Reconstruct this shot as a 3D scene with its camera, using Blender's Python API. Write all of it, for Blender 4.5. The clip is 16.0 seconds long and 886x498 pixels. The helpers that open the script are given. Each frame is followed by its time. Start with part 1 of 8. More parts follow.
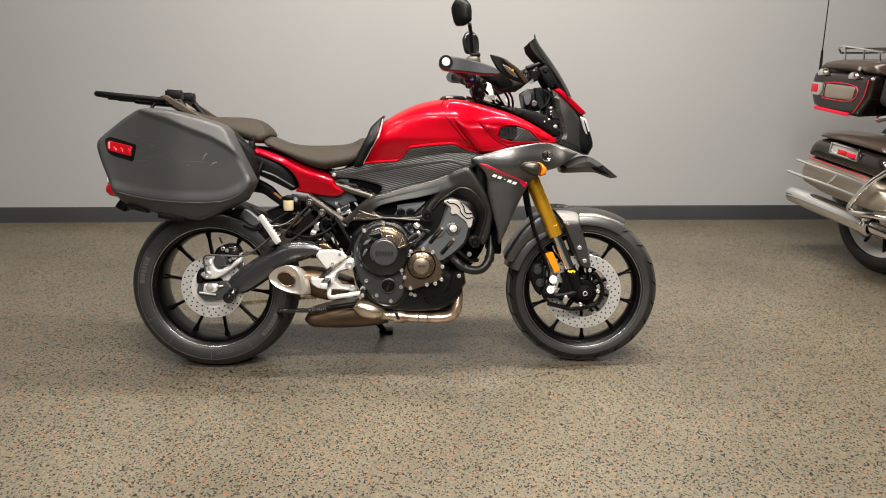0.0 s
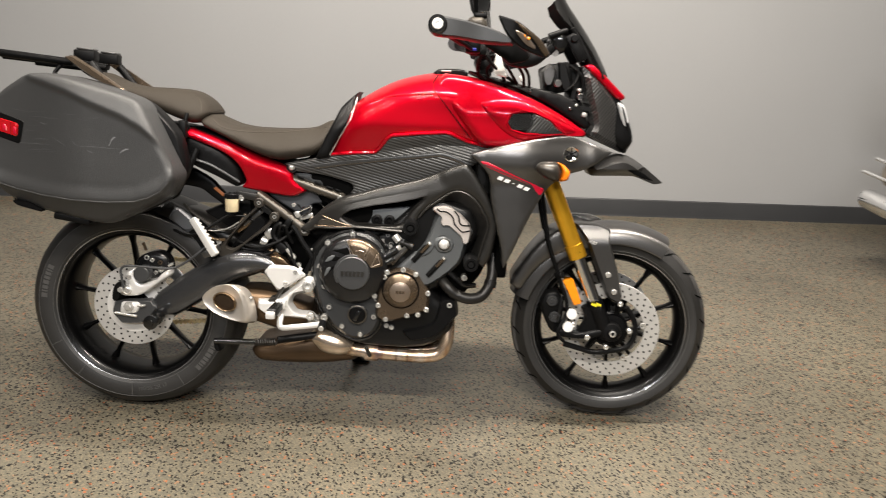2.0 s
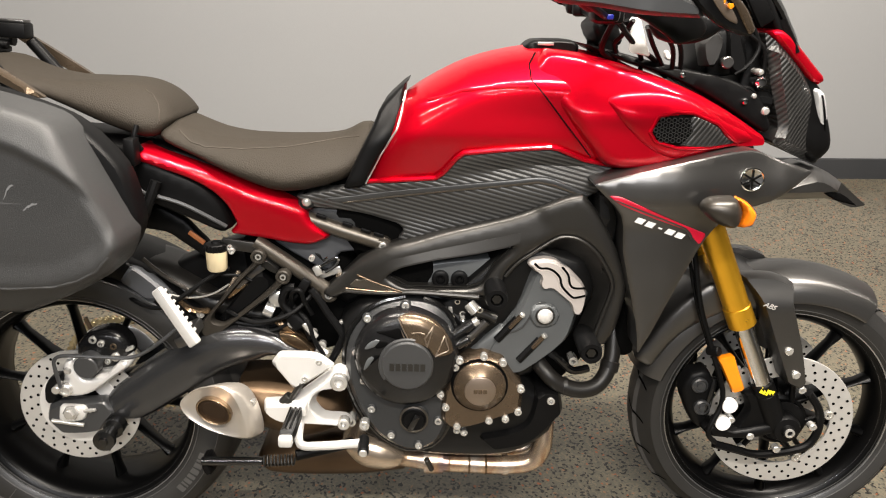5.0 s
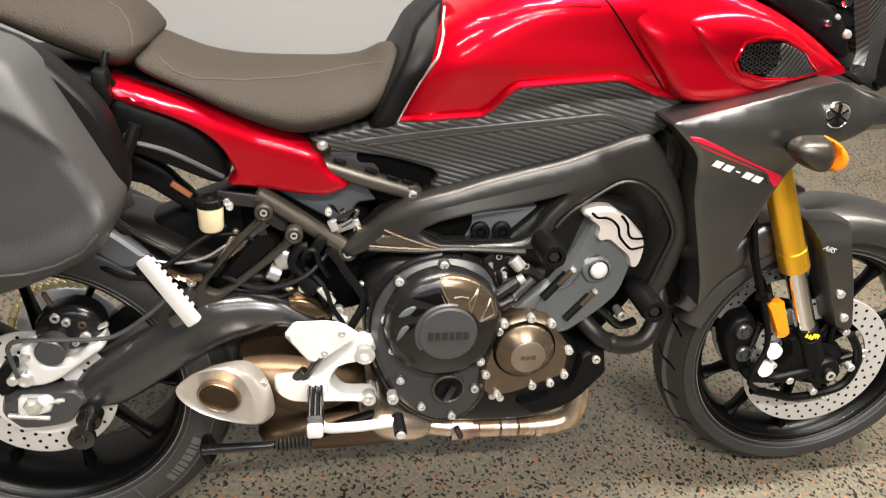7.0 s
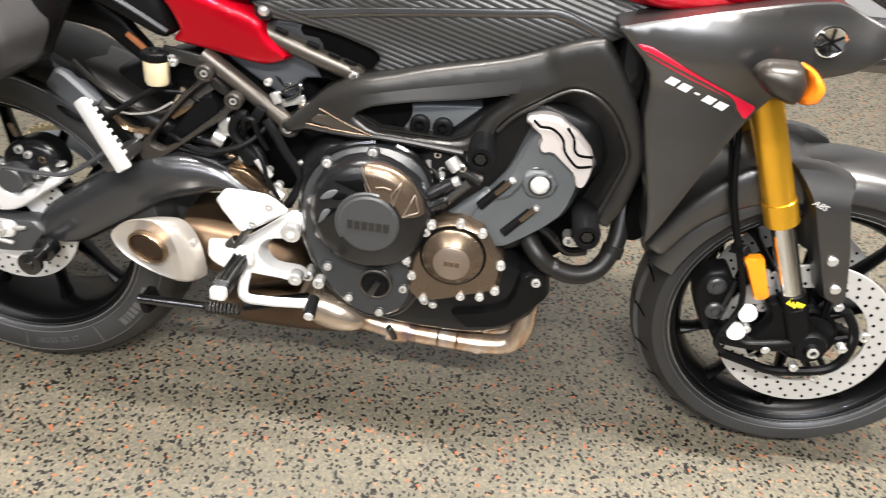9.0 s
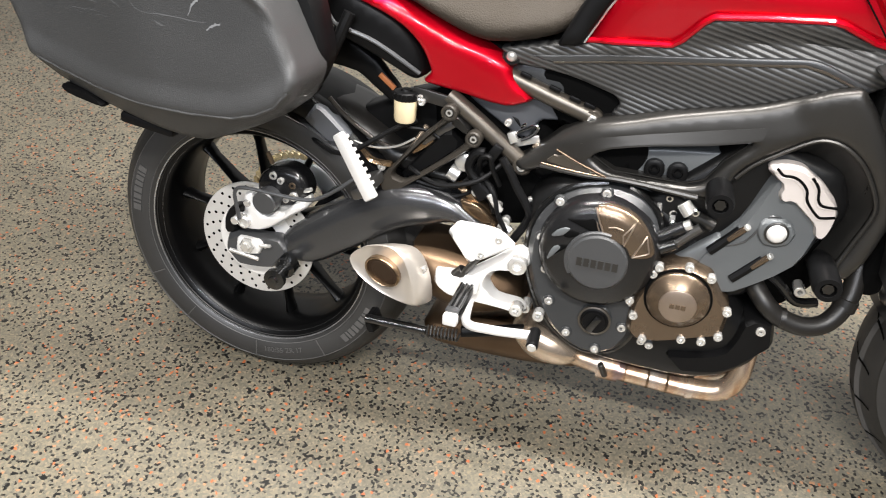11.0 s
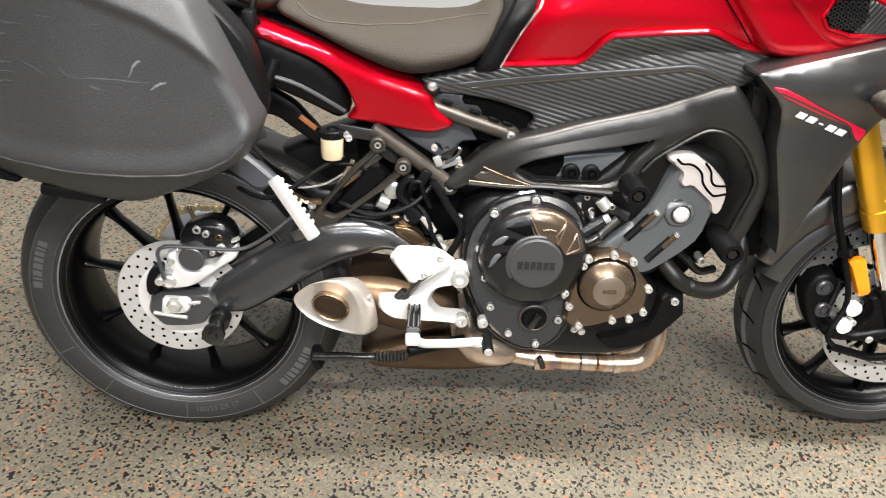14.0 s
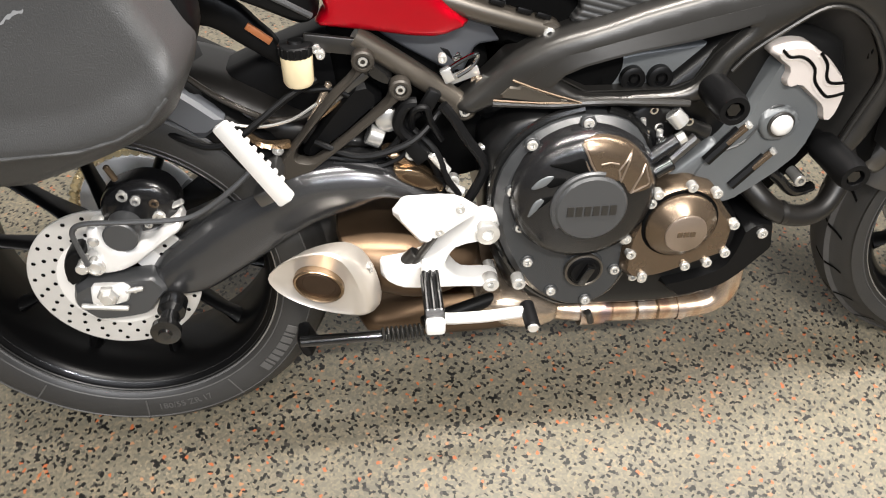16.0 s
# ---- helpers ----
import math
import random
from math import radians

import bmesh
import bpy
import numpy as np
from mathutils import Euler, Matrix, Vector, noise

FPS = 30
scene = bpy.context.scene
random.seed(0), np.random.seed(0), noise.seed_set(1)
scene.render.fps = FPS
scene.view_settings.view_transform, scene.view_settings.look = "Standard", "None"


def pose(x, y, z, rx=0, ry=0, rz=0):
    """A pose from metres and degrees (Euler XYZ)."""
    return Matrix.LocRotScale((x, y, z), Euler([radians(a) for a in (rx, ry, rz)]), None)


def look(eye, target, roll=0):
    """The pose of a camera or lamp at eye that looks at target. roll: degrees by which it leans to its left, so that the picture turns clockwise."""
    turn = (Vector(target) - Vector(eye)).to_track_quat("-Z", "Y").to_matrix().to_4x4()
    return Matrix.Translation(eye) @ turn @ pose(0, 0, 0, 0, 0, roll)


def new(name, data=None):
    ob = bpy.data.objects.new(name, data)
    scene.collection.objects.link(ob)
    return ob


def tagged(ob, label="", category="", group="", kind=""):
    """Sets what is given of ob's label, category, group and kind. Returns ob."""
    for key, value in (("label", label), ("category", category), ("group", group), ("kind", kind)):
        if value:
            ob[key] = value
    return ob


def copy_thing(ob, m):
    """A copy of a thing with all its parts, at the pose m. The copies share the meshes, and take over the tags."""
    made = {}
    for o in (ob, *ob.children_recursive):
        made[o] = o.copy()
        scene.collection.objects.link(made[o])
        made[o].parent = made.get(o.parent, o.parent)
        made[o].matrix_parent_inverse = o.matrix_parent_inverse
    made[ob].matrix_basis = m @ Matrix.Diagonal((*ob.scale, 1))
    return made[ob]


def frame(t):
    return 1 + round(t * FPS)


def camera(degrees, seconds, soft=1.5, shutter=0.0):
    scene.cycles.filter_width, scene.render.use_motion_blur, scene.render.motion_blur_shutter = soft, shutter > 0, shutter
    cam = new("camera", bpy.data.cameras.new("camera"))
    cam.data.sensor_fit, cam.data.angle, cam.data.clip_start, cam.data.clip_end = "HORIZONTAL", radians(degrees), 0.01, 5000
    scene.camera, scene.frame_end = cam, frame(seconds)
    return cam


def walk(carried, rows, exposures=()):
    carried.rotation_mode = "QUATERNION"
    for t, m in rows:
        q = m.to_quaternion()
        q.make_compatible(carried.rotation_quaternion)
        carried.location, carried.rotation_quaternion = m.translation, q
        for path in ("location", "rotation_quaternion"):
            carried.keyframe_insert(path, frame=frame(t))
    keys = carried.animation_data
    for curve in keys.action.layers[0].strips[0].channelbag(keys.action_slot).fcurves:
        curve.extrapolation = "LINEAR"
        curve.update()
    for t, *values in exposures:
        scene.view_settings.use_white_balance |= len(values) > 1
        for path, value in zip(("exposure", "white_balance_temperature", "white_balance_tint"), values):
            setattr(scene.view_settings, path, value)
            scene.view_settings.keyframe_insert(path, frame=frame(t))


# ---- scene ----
cam = camera(59.4, 16.0, 1.0, 0.4)
PATH = [
    (0, (0.805, -2.937, 1.419), (0.857, -1.037, 0.799), 0.8),
    (0.5, (0.789, -2.769, 1.399), (0.857, -0.866, 0.786), 1.5),
    (1, (0.75, -2.564, 1.398), (0.894, -0.672, 0.765), 3.1),
    (1.5, (0.792, -2.402, 1.387), (0.978, -0.534, 0.697), 3.5),
    (2, (0.915, -2.224, 1.365), (0.918, -0.354, 0.657), 2.6),
    (2.5, (0.956, -2.087, 1.381), (0.836, -0.232, 0.644), 1.0),
    (3, (0.884, -1.913, 1.379), (0.792, -0.051, 0.655), 1.2),
    (3.5, (0.803, -1.759, 1.394), (0.766, 0.103, 0.666), 1.8),
    (4, (0.773, -1.64, 1.39), (0.764, 0.187, 0.576), 2.5),
    (4.2, (0.772, -1.584, 1.381), (0.737, 0.229, 0.538), 2.3),
    (6.3, (0.497, -1.116, 1.36), (0.74, 0.564, 0.302), 2.5),
    (6.5, (0.474, -1.108, 1.351), (0.746, 0.552, 0.269), 3.4),
    (7, (0.451, -1.096, 1.338), (0.773, 0.509, 0.188), 5.6),
    (7.5, (0.474, -1.098, 1.319), (0.797, 0.455, 0.101), 6.9),
    (8, (0.591, -1.106, 1.308), (0.84, 0.433, 0.055), 8.0),
    (8.5, (0.767, -1.105, 1.29), (0.87, 0.443, 0.027), 8.6),
    (9, (0.829, -1.11, 1.279), (0.756, 0.409, -0.019), 6.3),
    (9.5, (0.801, -1.128, 1.287), (0.531, 0.372, -0.008), 3.7),
    (10, (0.769, -1.137, 1.297), (0.368, 0.356, 0.027), 2.3),
    (10.2, (0.76, -1.14, 1.3), (0.321, 0.353, 0.043), 1.9),
    (12.3, (0.473, -1.248, 1.309), (0.2, 0.29, 0.06), 0.1),
    (12.5, (0.443, -1.257, 1.32), (0.214, 0.299, 0.085), 0.2),
    (13, (0.424, -1.282, 1.352), (0.258, 0.317, 0.162), 0.9),
    (13.5, (0.426, -1.293, 1.356), (0.389, 0.344, 0.207), 3.1),
    (14, (0.441, -1.267, 1.331), (0.516, 0.346, 0.152), 3.7),
    (14.5, (0.481, -1.166, 1.312), (0.591, 0.423, 0.102), 1.6),
    (15, (0.502, -1.029, 1.271), (0.6, 0.505, -0.01), 0.5),
    (15.5, (0.467, -0.96, 1.23), (0.535, 0.47, -0.167), 1.8),
    (16, (0.375, -0.88, 1.21), (0.543, 0.475, -0.251), 1.9),
]
walk(cam, [(t, look(eye, target, roll)) for t, eye, target, roll in PATH],
     [(0.0, 0.20, 6600, 12), (2.0, 0.22, 6620, 12), (4.2, 0.30, 6600, 12), (6.5, 0.50, 6560, 12), (9.0, 0.78, 6120, 12), (12.5, 0.76, 6100, 12), (16.0, 0.78, 6220, 12)])

from mathutils.bvhtree import BVHTree
from mathutils.geometry import delaunay_2d_cdt

# ---- light ----
world = bpy.data.worlds.new("showroom_world")
scene.world = world
world.use_nodes = True
world.node_tree.nodes["Background"].inputs[0].default_value = (0.9, 0.95, 1.0, 1)
world.node_tree.nodes["Background"].inputs[1].default_value = 0.0


def area_lamp(name, place, target, sx, sy, watts, colour):
    data = bpy.data.lights.new(name, "AREA")
    data.shape, data.size, data.size_y, data.energy, data.color = "RECTANGLE", sx, sy, watts, colour
    ob = new(name, data)
    ob.matrix_world = look(place, target)
    return ob


CEILING = 3.4
# rows of fluorescent troffers: x, y of the centre, length along x, watts
# the unseen row at y -4.4 is added fill for sides facing the viewer
TROFFERS = [(-0.05, 0.0, 1.7, 84), (1.70, 0.0, 1.7, 158), (3.45, 0.0, 1.7, 24), (5.4, 0.0, 1.7, 12),
            (-1.1, -2.2, 1.7, 40), (1.1, -2.2, 1.7, 130), (-1.1, -4.4, 1.7, 50), (1.1, -4.4, 1.7, 120)]
for lx, ly, ll, lw in TROFFERS:
    area_lamp("troffer_and_fill_lamp", (lx, ly, CEILING - 0.075), (lx, ly + 0.0001, 0), ll, 0.10, lw, (1.0, 0.94, 0.84) if ly > -3 else (0.96, 0.98, 1.0))


# ---- materials ----
def shader(name, colour, rough=0.5, metal=0.0, coat=0.0, spec=0.5, grain=0.0, grain_scale=400.0, bump=0.0, bump_scale=600.0,
           wear=0.0, wear_scale=18.0, trans=0.0, emit=0.0):
    m = bpy.data.materials.new(name)
    m.use_nodes = True
    t = m.node_tree
    b = t.nodes["Principled BSDF"]
    b.inputs["Base Color"].default_value = (*colour, 1)
    b.inputs["Roughness"].default_value = rough
    b.inputs["Metallic"].default_value = metal
    b.inputs["Coat Weight"].default_value = coat
    b.inputs["Coat Roughness"].default_value = 0.04
    b.inputs["Specular IOR Level"].default_value = spec
    b.inputs["Transmission Weight"].default_value = trans
    if emit:
        b.inputs["Emission Color"].default_value = (*colour, 1)
        b.inputs["Emission Strength"].default_value = emit
    co = t.nodes.new("ShaderNodeTexCoord")
    if wear or grain:
        n1 = t.nodes.new("ShaderNodeTexNoise")
        n1.inputs["Scale"].default_value, n1.inputs["Detail"].default_value = wear_scale, 5
        n2 = t.nodes.new("ShaderNodeTexNoise")
        n2.inputs["Scale"].default_value, n2.inputs["Detail"].default_value = grain_scale, 2
        t.links.new(co.outputs["Object"], n1.inputs["Vector"])
        t.links.new(co.outputs["Object"], n2.inputs["Vector"])
        add = t.nodes.new("ShaderNodeMath")
        add.operation = "MULTIPLY_ADD"
        t.links.new(n1.outputs["Fac"], add.inputs[0])
        add.inputs[1].default_value = wear * 2
        g = t.nodes.new("ShaderNodeMath")
        g.operation = "MULTIPLY_ADD"
        t.links.new(n2.outputs["Fac"], g.inputs[0])
        g.inputs[1].default_value, g.inputs[2].default_value = grain * 2, 1 - wear - grain
        t.links.new(g.outputs[0], add.inputs[2])
        mul = t.nodes.new("ShaderNodeVectorMath")
        mul.operation = "SCALE"
        mul.inputs[0].default_value = colour
        t.links.new(add.outputs[0], mul.inputs["Scale"])
        t.links.new(mul.outputs[0], b.inputs["Base Color"])
        r = t.nodes.new("ShaderNodeMath")
        r.operation = "MULTIPLY"
        t.links.new(add.outputs[0], r.inputs[0])
        r.inputs[1].default_value = rough
        t.links.new(r.outputs[0], b.inputs["Roughness"])
    if bump:
        n3 = t.nodes.new("ShaderNodeTexNoise")
        n3.inputs["Scale"].default_value, n3.inputs["Detail"].default_value = bump_scale, 3
        t.links.new(co.outputs["Object"], n3.inputs["Vector"])
        bp = t.nodes.new("ShaderNodeBump")
        bp.inputs["Strength"].default_value, bp.inputs["Distance"].default_value = bump, 0.002
        t.links.new(n3.outputs["Fac"], bp.inputs["Height"])
        t.links.new(bp.outputs[0], b.inputs["Normal"])
    return m


def ribbed(name, colour, light, spacing, rough, slope):
    """Moulded ribbed plastic: fine parallel ribs running along the panel, their lit crests and shaded grooves also put
    into the colour.
    """
    m = shader(name, colour, rough)
    t = m.node_tree
    b = t.nodes["Principled BSDF"]
    co = t.nodes.new("ShaderNodeTexCoord")
    mp = t.nodes.new("ShaderNodeMapping")
    mp.inputs["Rotation"].default_value = (0, radians(slope), 0)
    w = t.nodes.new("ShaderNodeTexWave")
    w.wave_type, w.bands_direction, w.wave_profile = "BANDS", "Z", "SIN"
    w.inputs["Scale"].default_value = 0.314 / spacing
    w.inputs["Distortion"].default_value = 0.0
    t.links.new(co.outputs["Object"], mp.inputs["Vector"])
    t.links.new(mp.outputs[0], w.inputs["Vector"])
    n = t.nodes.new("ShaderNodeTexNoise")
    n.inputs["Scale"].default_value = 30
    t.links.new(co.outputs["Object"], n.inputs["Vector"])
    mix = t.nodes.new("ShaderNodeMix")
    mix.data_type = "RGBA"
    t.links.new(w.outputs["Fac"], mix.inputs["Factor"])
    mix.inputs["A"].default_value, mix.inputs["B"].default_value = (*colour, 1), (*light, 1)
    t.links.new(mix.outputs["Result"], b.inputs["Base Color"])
    bp = t.nodes.new("ShaderNodeBump")
    bp.inputs["Strength"].default_value, bp.inputs["Distance"].default_value = 0.8, 0.0012
    t.links.new(w.outputs["Fac"], bp.inputs["Height"])
    t.links.new(bp.outputs[0], b.inputs["Normal"])
    return m


def heat_tinted(name, rough):
    """Stainless pipe blued and browned by heat in patches along its run."""
    m = shader(name, (0.5, 0.4, 0.3), rough, metal=0.85)
    t = m.node_tree
    b = t.nodes["Principled BSDF"]
    co = t.nodes.new("ShaderNodeTexCoord")
    mp = t.nodes.new("ShaderNodeMapping")
    mp.inputs["Scale"].default_value = (13, 7, 4)
    n = t.nodes.new("ShaderNodeTexNoise")
    n.inputs["Scale"].default_value, n.inputs["Detail"].default_value = 1.5, 4
    t.links.new(co.outputs["Object"], mp.inputs["Vector"])
    t.links.new(mp.outputs[0], n.inputs["Vector"])
    r = t.nodes.new("ShaderNodeValToRGB")
    e = r.color_ramp.elements
    e[0].position, e[0].color = 0.32, (0.30, 0.21, 0.19, 1)
    e[1].position, e[1].color = 0.62, (0.72, 0.66, 0.57, 1)
    for p, c in ((0.40, (0.44, 0.27, 0.17)), (0.46, (0.62, 0.48, 0.34)), (0.53, (0.50, 0.38, 0.30))):
        k = e.new(p)
        k.color = (*c, 1)
    t.links.new(n.outputs["Fac"], r.inputs[0])
    t.links.new(r.outputs["Color"], b.inputs["Base Color"])
    return m


def flake_floor():
    """Sealed floor of grey-green, tan, black and orange chips."""
    m = bpy.data.materials.new("flake_floor")
    m.use_nodes = True
    t = m.node_tree
    b = t.nodes["Principled BSDF"]
    co = t.nodes.new("ShaderNodeTexCoord")
    warp = t.nodes.new("ShaderNodeTexNoise")
    warp.inputs["Scale"].default_value = 160
    t.links.new(co.outputs["Object"], warp.inputs["Vector"])
    off = t.nodes.new("ShaderNodeVectorMath")
    off.operation = "MULTIPLY_ADD"
    t.links.new(warp.outputs["Color"], off.inputs[0])
    off.inputs[1].default_value = (0.0045, 0.0045, 0.0)
    t.links.new(co.outputs["Object"], off.inputs[2])

    def chips(scale, stops):
        v = t.nodes.new("ShaderNodeTexVoronoi")
        v.voronoi_dimensions = "2D"
        v.inputs["Scale"].default_value = scale
        t.links.new(off.outputs[0], v.inputs["Vector"])
        s = t.nodes.new("ShaderNodeSeparateColor")
        t.links.new(v.outputs["Color"], s.inputs[0])
        r = t.nodes.new("ShaderNodeValToRGB")
        r.color_ramp.interpolation = "CONSTANT"
        e = r.color_ramp.elements
        e[0].position, e[0].color = stops[0][0], (*stops[0][1], stops[0][2])
        e[1].position, e[1].color = stops[1][0], (*stops[1][1], stops[1][2])
        for p, c, a in stops[2:]:
            k = e.new(p)
            k.color = (*c, a)
        t.links.new(s.outputs[0], r.inputs[0])
        return r

    base = chips(250, [(0.0, (0.150, 0.138, 0.104), 1), (0.30, (0.176, 0.157, 0.114), 1), (0.60, (0.204, 0.177, 0.126), 1), (0.86, (0.240, 0.200, 0.138), 1), (0.95, (0.108, 0.102, 0.080), 1)])
    dark = chips(190, [(0.0, (0.010, 0.010, 0.009), 1), (0.125, (0.045, 0.041, 0.034), 1), (0.170, (0, 0, 0), 0), (0.970, (0.42, 0.125, 0.045), 1), (0.983, (0.36, 0.19, 0.10), 1)])
    mix = t.nodes.new("ShaderNodeMix")
    mix.data_type = "RGBA"
    t.links.new(dark.outputs["Alpha"], mix.inputs["Factor"])
    t.links.new(base.outputs["Color"], mix.inputs["A"])
    t.links.new(dark.outputs["Color"], mix.inputs["B"])
    stain = t.nodes.new("ShaderNodeTexNoise")
    stain.inputs["Scale"].default_value, stain.inputs["Detail"].default_value = 1.6, 6
    t.links.new(co.outputs["Object"], stain.inputs["Vector"])
    lift = t.nodes.new("ShaderNodeMapRange")
    lift.inputs["From Min"].default_value, lift.inputs["From Max"].default_value = 0.3, 0.7
    lift.inputs["To Min"].default_value, lift.inputs["To Max"].default_value = 0.56, 0.79
    t.links.new(stain.outputs["Fac"], lift.inputs["Value"])
    sc = t.nodes.new("ShaderNodeVectorMath")
    sc.operation = "SCALE"
    t.links.new(mix.outputs["Result"], sc.inputs[0])
    t.links.new(lift.outputs[0], sc.inputs["Scale"])
    t.links.new(sc.outputs[0], b.inputs["Base Color"])
    rr = t.nodes.new("ShaderNodeMapRange")
    rr.inputs["To Min"].default_value, rr.inputs["To Max"].default_value = 0.30, 0.42
    t.links.new(stain.outputs["Fac"], rr.inputs["Value"])
    t.links.new(rr.outputs[0], b.inputs["Roughness"])
    n = t.nodes.new("ShaderNodeTexNoise")
    n.inputs["Scale"].default_value = 90
    t.links.new(co.outputs["Object"], n.inputs["Vector"])
    bp = t.nodes.new("ShaderNodeBump")
    bp.inputs["Strength"].default_value, bp.inputs["Distance"].default_value = 0.25, 0.002
    t.links.new(n.outputs["Fac"], bp.inputs["Height"])
    t.links.new(bp.outputs[0], b.inputs["Normal"])
    return m


FLOOR = flake_floor()
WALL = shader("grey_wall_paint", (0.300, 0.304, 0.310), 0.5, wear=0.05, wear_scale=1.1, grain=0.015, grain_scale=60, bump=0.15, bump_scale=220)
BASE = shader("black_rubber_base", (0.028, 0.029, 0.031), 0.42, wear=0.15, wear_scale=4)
# unseen walls and ceiling, kept dark to hold down bounce and reflections
FARWALL = shader("unseen_wall_darkened", (0.10, 0.10, 0.10), 0.7, wear=0.04, wear_scale=1.3)
CEIL = shader("unseen_ceiling_darkened", (0.10, 0.10, 0.10), 0.85, wear=0.03, wear_scale=3)
RED = shader("candy_red_paint", (0.47, 0.002, 0.0115), 0.40, metal=0.62, spec=0.0, coat=0.5)
GREY = shader("matt_grey_metallic", (0.135, 0.132, 0.129), 0.31, metal=0.9, wear=0.08, wear_scale=9, grain=0.08, grain_scale=900)
FRAME = shader("satin_black_aluminium", (0.050, 0.048, 0.045), 0.34, metal=0.75, spec=0.6, wear=0.14, wear_scale=8, grain=0.08, grain_scale=500)
BLACK = shader("black_plastic", (0.0036, 0.0036, 0.0038), 0.42, spec=0.14, wear=0.15, wear_scale=20)
GLOSS = shader("gloss_black", (0.006, 0.006, 0.006), 0.16, coat=0.5)
# near-black that puts shade into recesses, slots and blocks behind gaps
DARK = shader("recess_shade_black", (0.002, 0.002, 0.002), 0.8, spec=0.05)
CASE = shader("textured_case_plastic", (0.036, 0.0365, 0.037), 0.46, spec=0.5, wear=0.16, wear_scale=7, grain=0.10, grain_scale=500, bump=0.30, bump_scale=700)
SEAT = shader("grey_seat_vinyl", (0.026, 0.0205, 0.0145), 0.72, spec=0.3, wear=0.10, wear_scale=10, grain=0.22, grain_scale=420, bump=0.7, bump_scale=420)
STITCH = shader("seam_stitching", (0.044, 0.035, 0.026), 0.8, grain=0.4, grain_scale=300)
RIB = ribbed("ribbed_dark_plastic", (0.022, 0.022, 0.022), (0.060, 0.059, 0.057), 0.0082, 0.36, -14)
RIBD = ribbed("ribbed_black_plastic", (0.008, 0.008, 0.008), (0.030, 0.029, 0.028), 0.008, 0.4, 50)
GOLD = shader("gold_anodised", (0.95, 0.50, 0.035), 0.28, metal=0.8, wear=0.05, wear_scale=30)
CHROME = shader("chrome", (0.82, 0.82, 0.82), 0.08, metal=1.0)
STEEL = shader("brushed_steel", (0.66, 0.65, 0.62), 0.25, metal=0.7, wear=0.08, wear_scale=25)
SILVER = shader("cast_silver_aluminium", (0.74, 0.73, 0.71), 0.32, metal=0.35, wear=0.06, wear_scale=20, bump=0.12, bump_scale=500)
DISC = shader("disc_steel", (0.56, 0.55, 0.53), 0.34, metal=0.45, wear=0.08, wear_scale=40)
SLEEVE = shader("dull_heat_browned_steel", (0.115, 0.075, 0.045), 0.42, metal=0.85, wear=0.4, wear_scale=11)
CAST = shader("grey_cast_cover_paint", (0.026, 0.0275, 0.029), 0.36, spec=0.5, wear=0.14, wear_scale=16, grain=0.08, grain_scale=700, bump=0.2, bump_scale=600)
TITAN = shader("heat_tinted_steel", (0.26, 0.18, 0.11), 0.25, metal=0.9, wear=0.35, wear_scale=9)
COPPER = shader("straw_tinted_pipe", (0.60, 0.49, 0.38), 0.24, metal=0.85, wear=0.2, wear_scale=14)
HEAT = heat_tinted("heat_patched_pipe", 0.27)
CANEND = shader("satin_muffler_cap", (0.52, 0.48, 0.43), 0.28, metal=0.65, wear=0.06, wear_scale=18)
# dark brown that puts the depth and shade of the outlet into colour
BORE_SHADE = shader("bore_shade_brown", (0.05, 0.032, 0.02), 0.45, metal=0.7, wear=0.3, wear_scale=20)
BRONZE = shader("bronze_engine_paint", (0.155, 0.115, 0.080), 0.27, metal=0.8, wear=0.10, wear_scale=14)
TUBE = shader("dark_bronze_tube_paint", (0.085, 0.074, 0.060), 0.34, metal=0.55, spec=0.7, wear=0.12, wear_scale=12)
SUBPLATE = shader("blue_grey_plate_paint", (0.060, 0.064, 0.072), 0.45, spec=0.5, wear=0.12, wear_scale=9)
HANGER = shader("dark_bronze_cast_paint", (0.042, 0.037, 0.031), 0.33, metal=0.5, spec=0.7, wear=0.12, wear_scale=12)
CRANK = shader("black_crankcase_paint", (0.0045, 0.0045, 0.0046), 0.32, spec=0.3, wear=0.2, wear_scale=12)
CAPG = shader("satin_grey_cap", (0.036, 0.037, 0.0385), 0.33, spec=0.6, wear=0.1, wear_scale=14)
SWING = shader("satin_black_swingarm_paint", (0.080, 0.081, 0.084), 0.23, metal=0.75, spec=0.9, wear=0.1, wear_scale=8)
PALE_BRONZE = shader("pale_bronze_paint", (0.27, 0.215, 0.17), 0.30, metal=0.75, wear=0.06, wear_scale=14)
ENGINE = shader("charcoal_engine_paint", (0.0080, 0.0080, 0.0084), 0.22, spec=0.45, wear=0.16, wear_scale=12, bump=0.12, bump_scale=400)
HEADG = shader("grey_engine_plastic", (0.105, 0.112, 0.116), 0.42, metal=0.3, wear=0.12, wear_scale=14, bump=0.12, bump_scale=500)
HEADS = shader("warm_silver_head", (0.60, 0.55, 0.52), 0.36, metal=0.4, wear=0.06, wear_scale=18, bump=0.12, bump_scale=500)
RUBBER = shader("tyre_rubber", (0.0135, 0.0132, 0.0128), 0.44, spec=0.55, wear=0.3, wear_scale=7, grain=0.12, grain_scale=300, bump=0.1, bump_scale=300)
SIDEWALL = shader("dusty_tyre_sidewall", (0.024, 0.0235, 0.0228), 0.50, spec=0.4, wear=0.4, wear_scale=6, grain=0.12, grain_scale=260, bump=0.12, bump_scale=260)
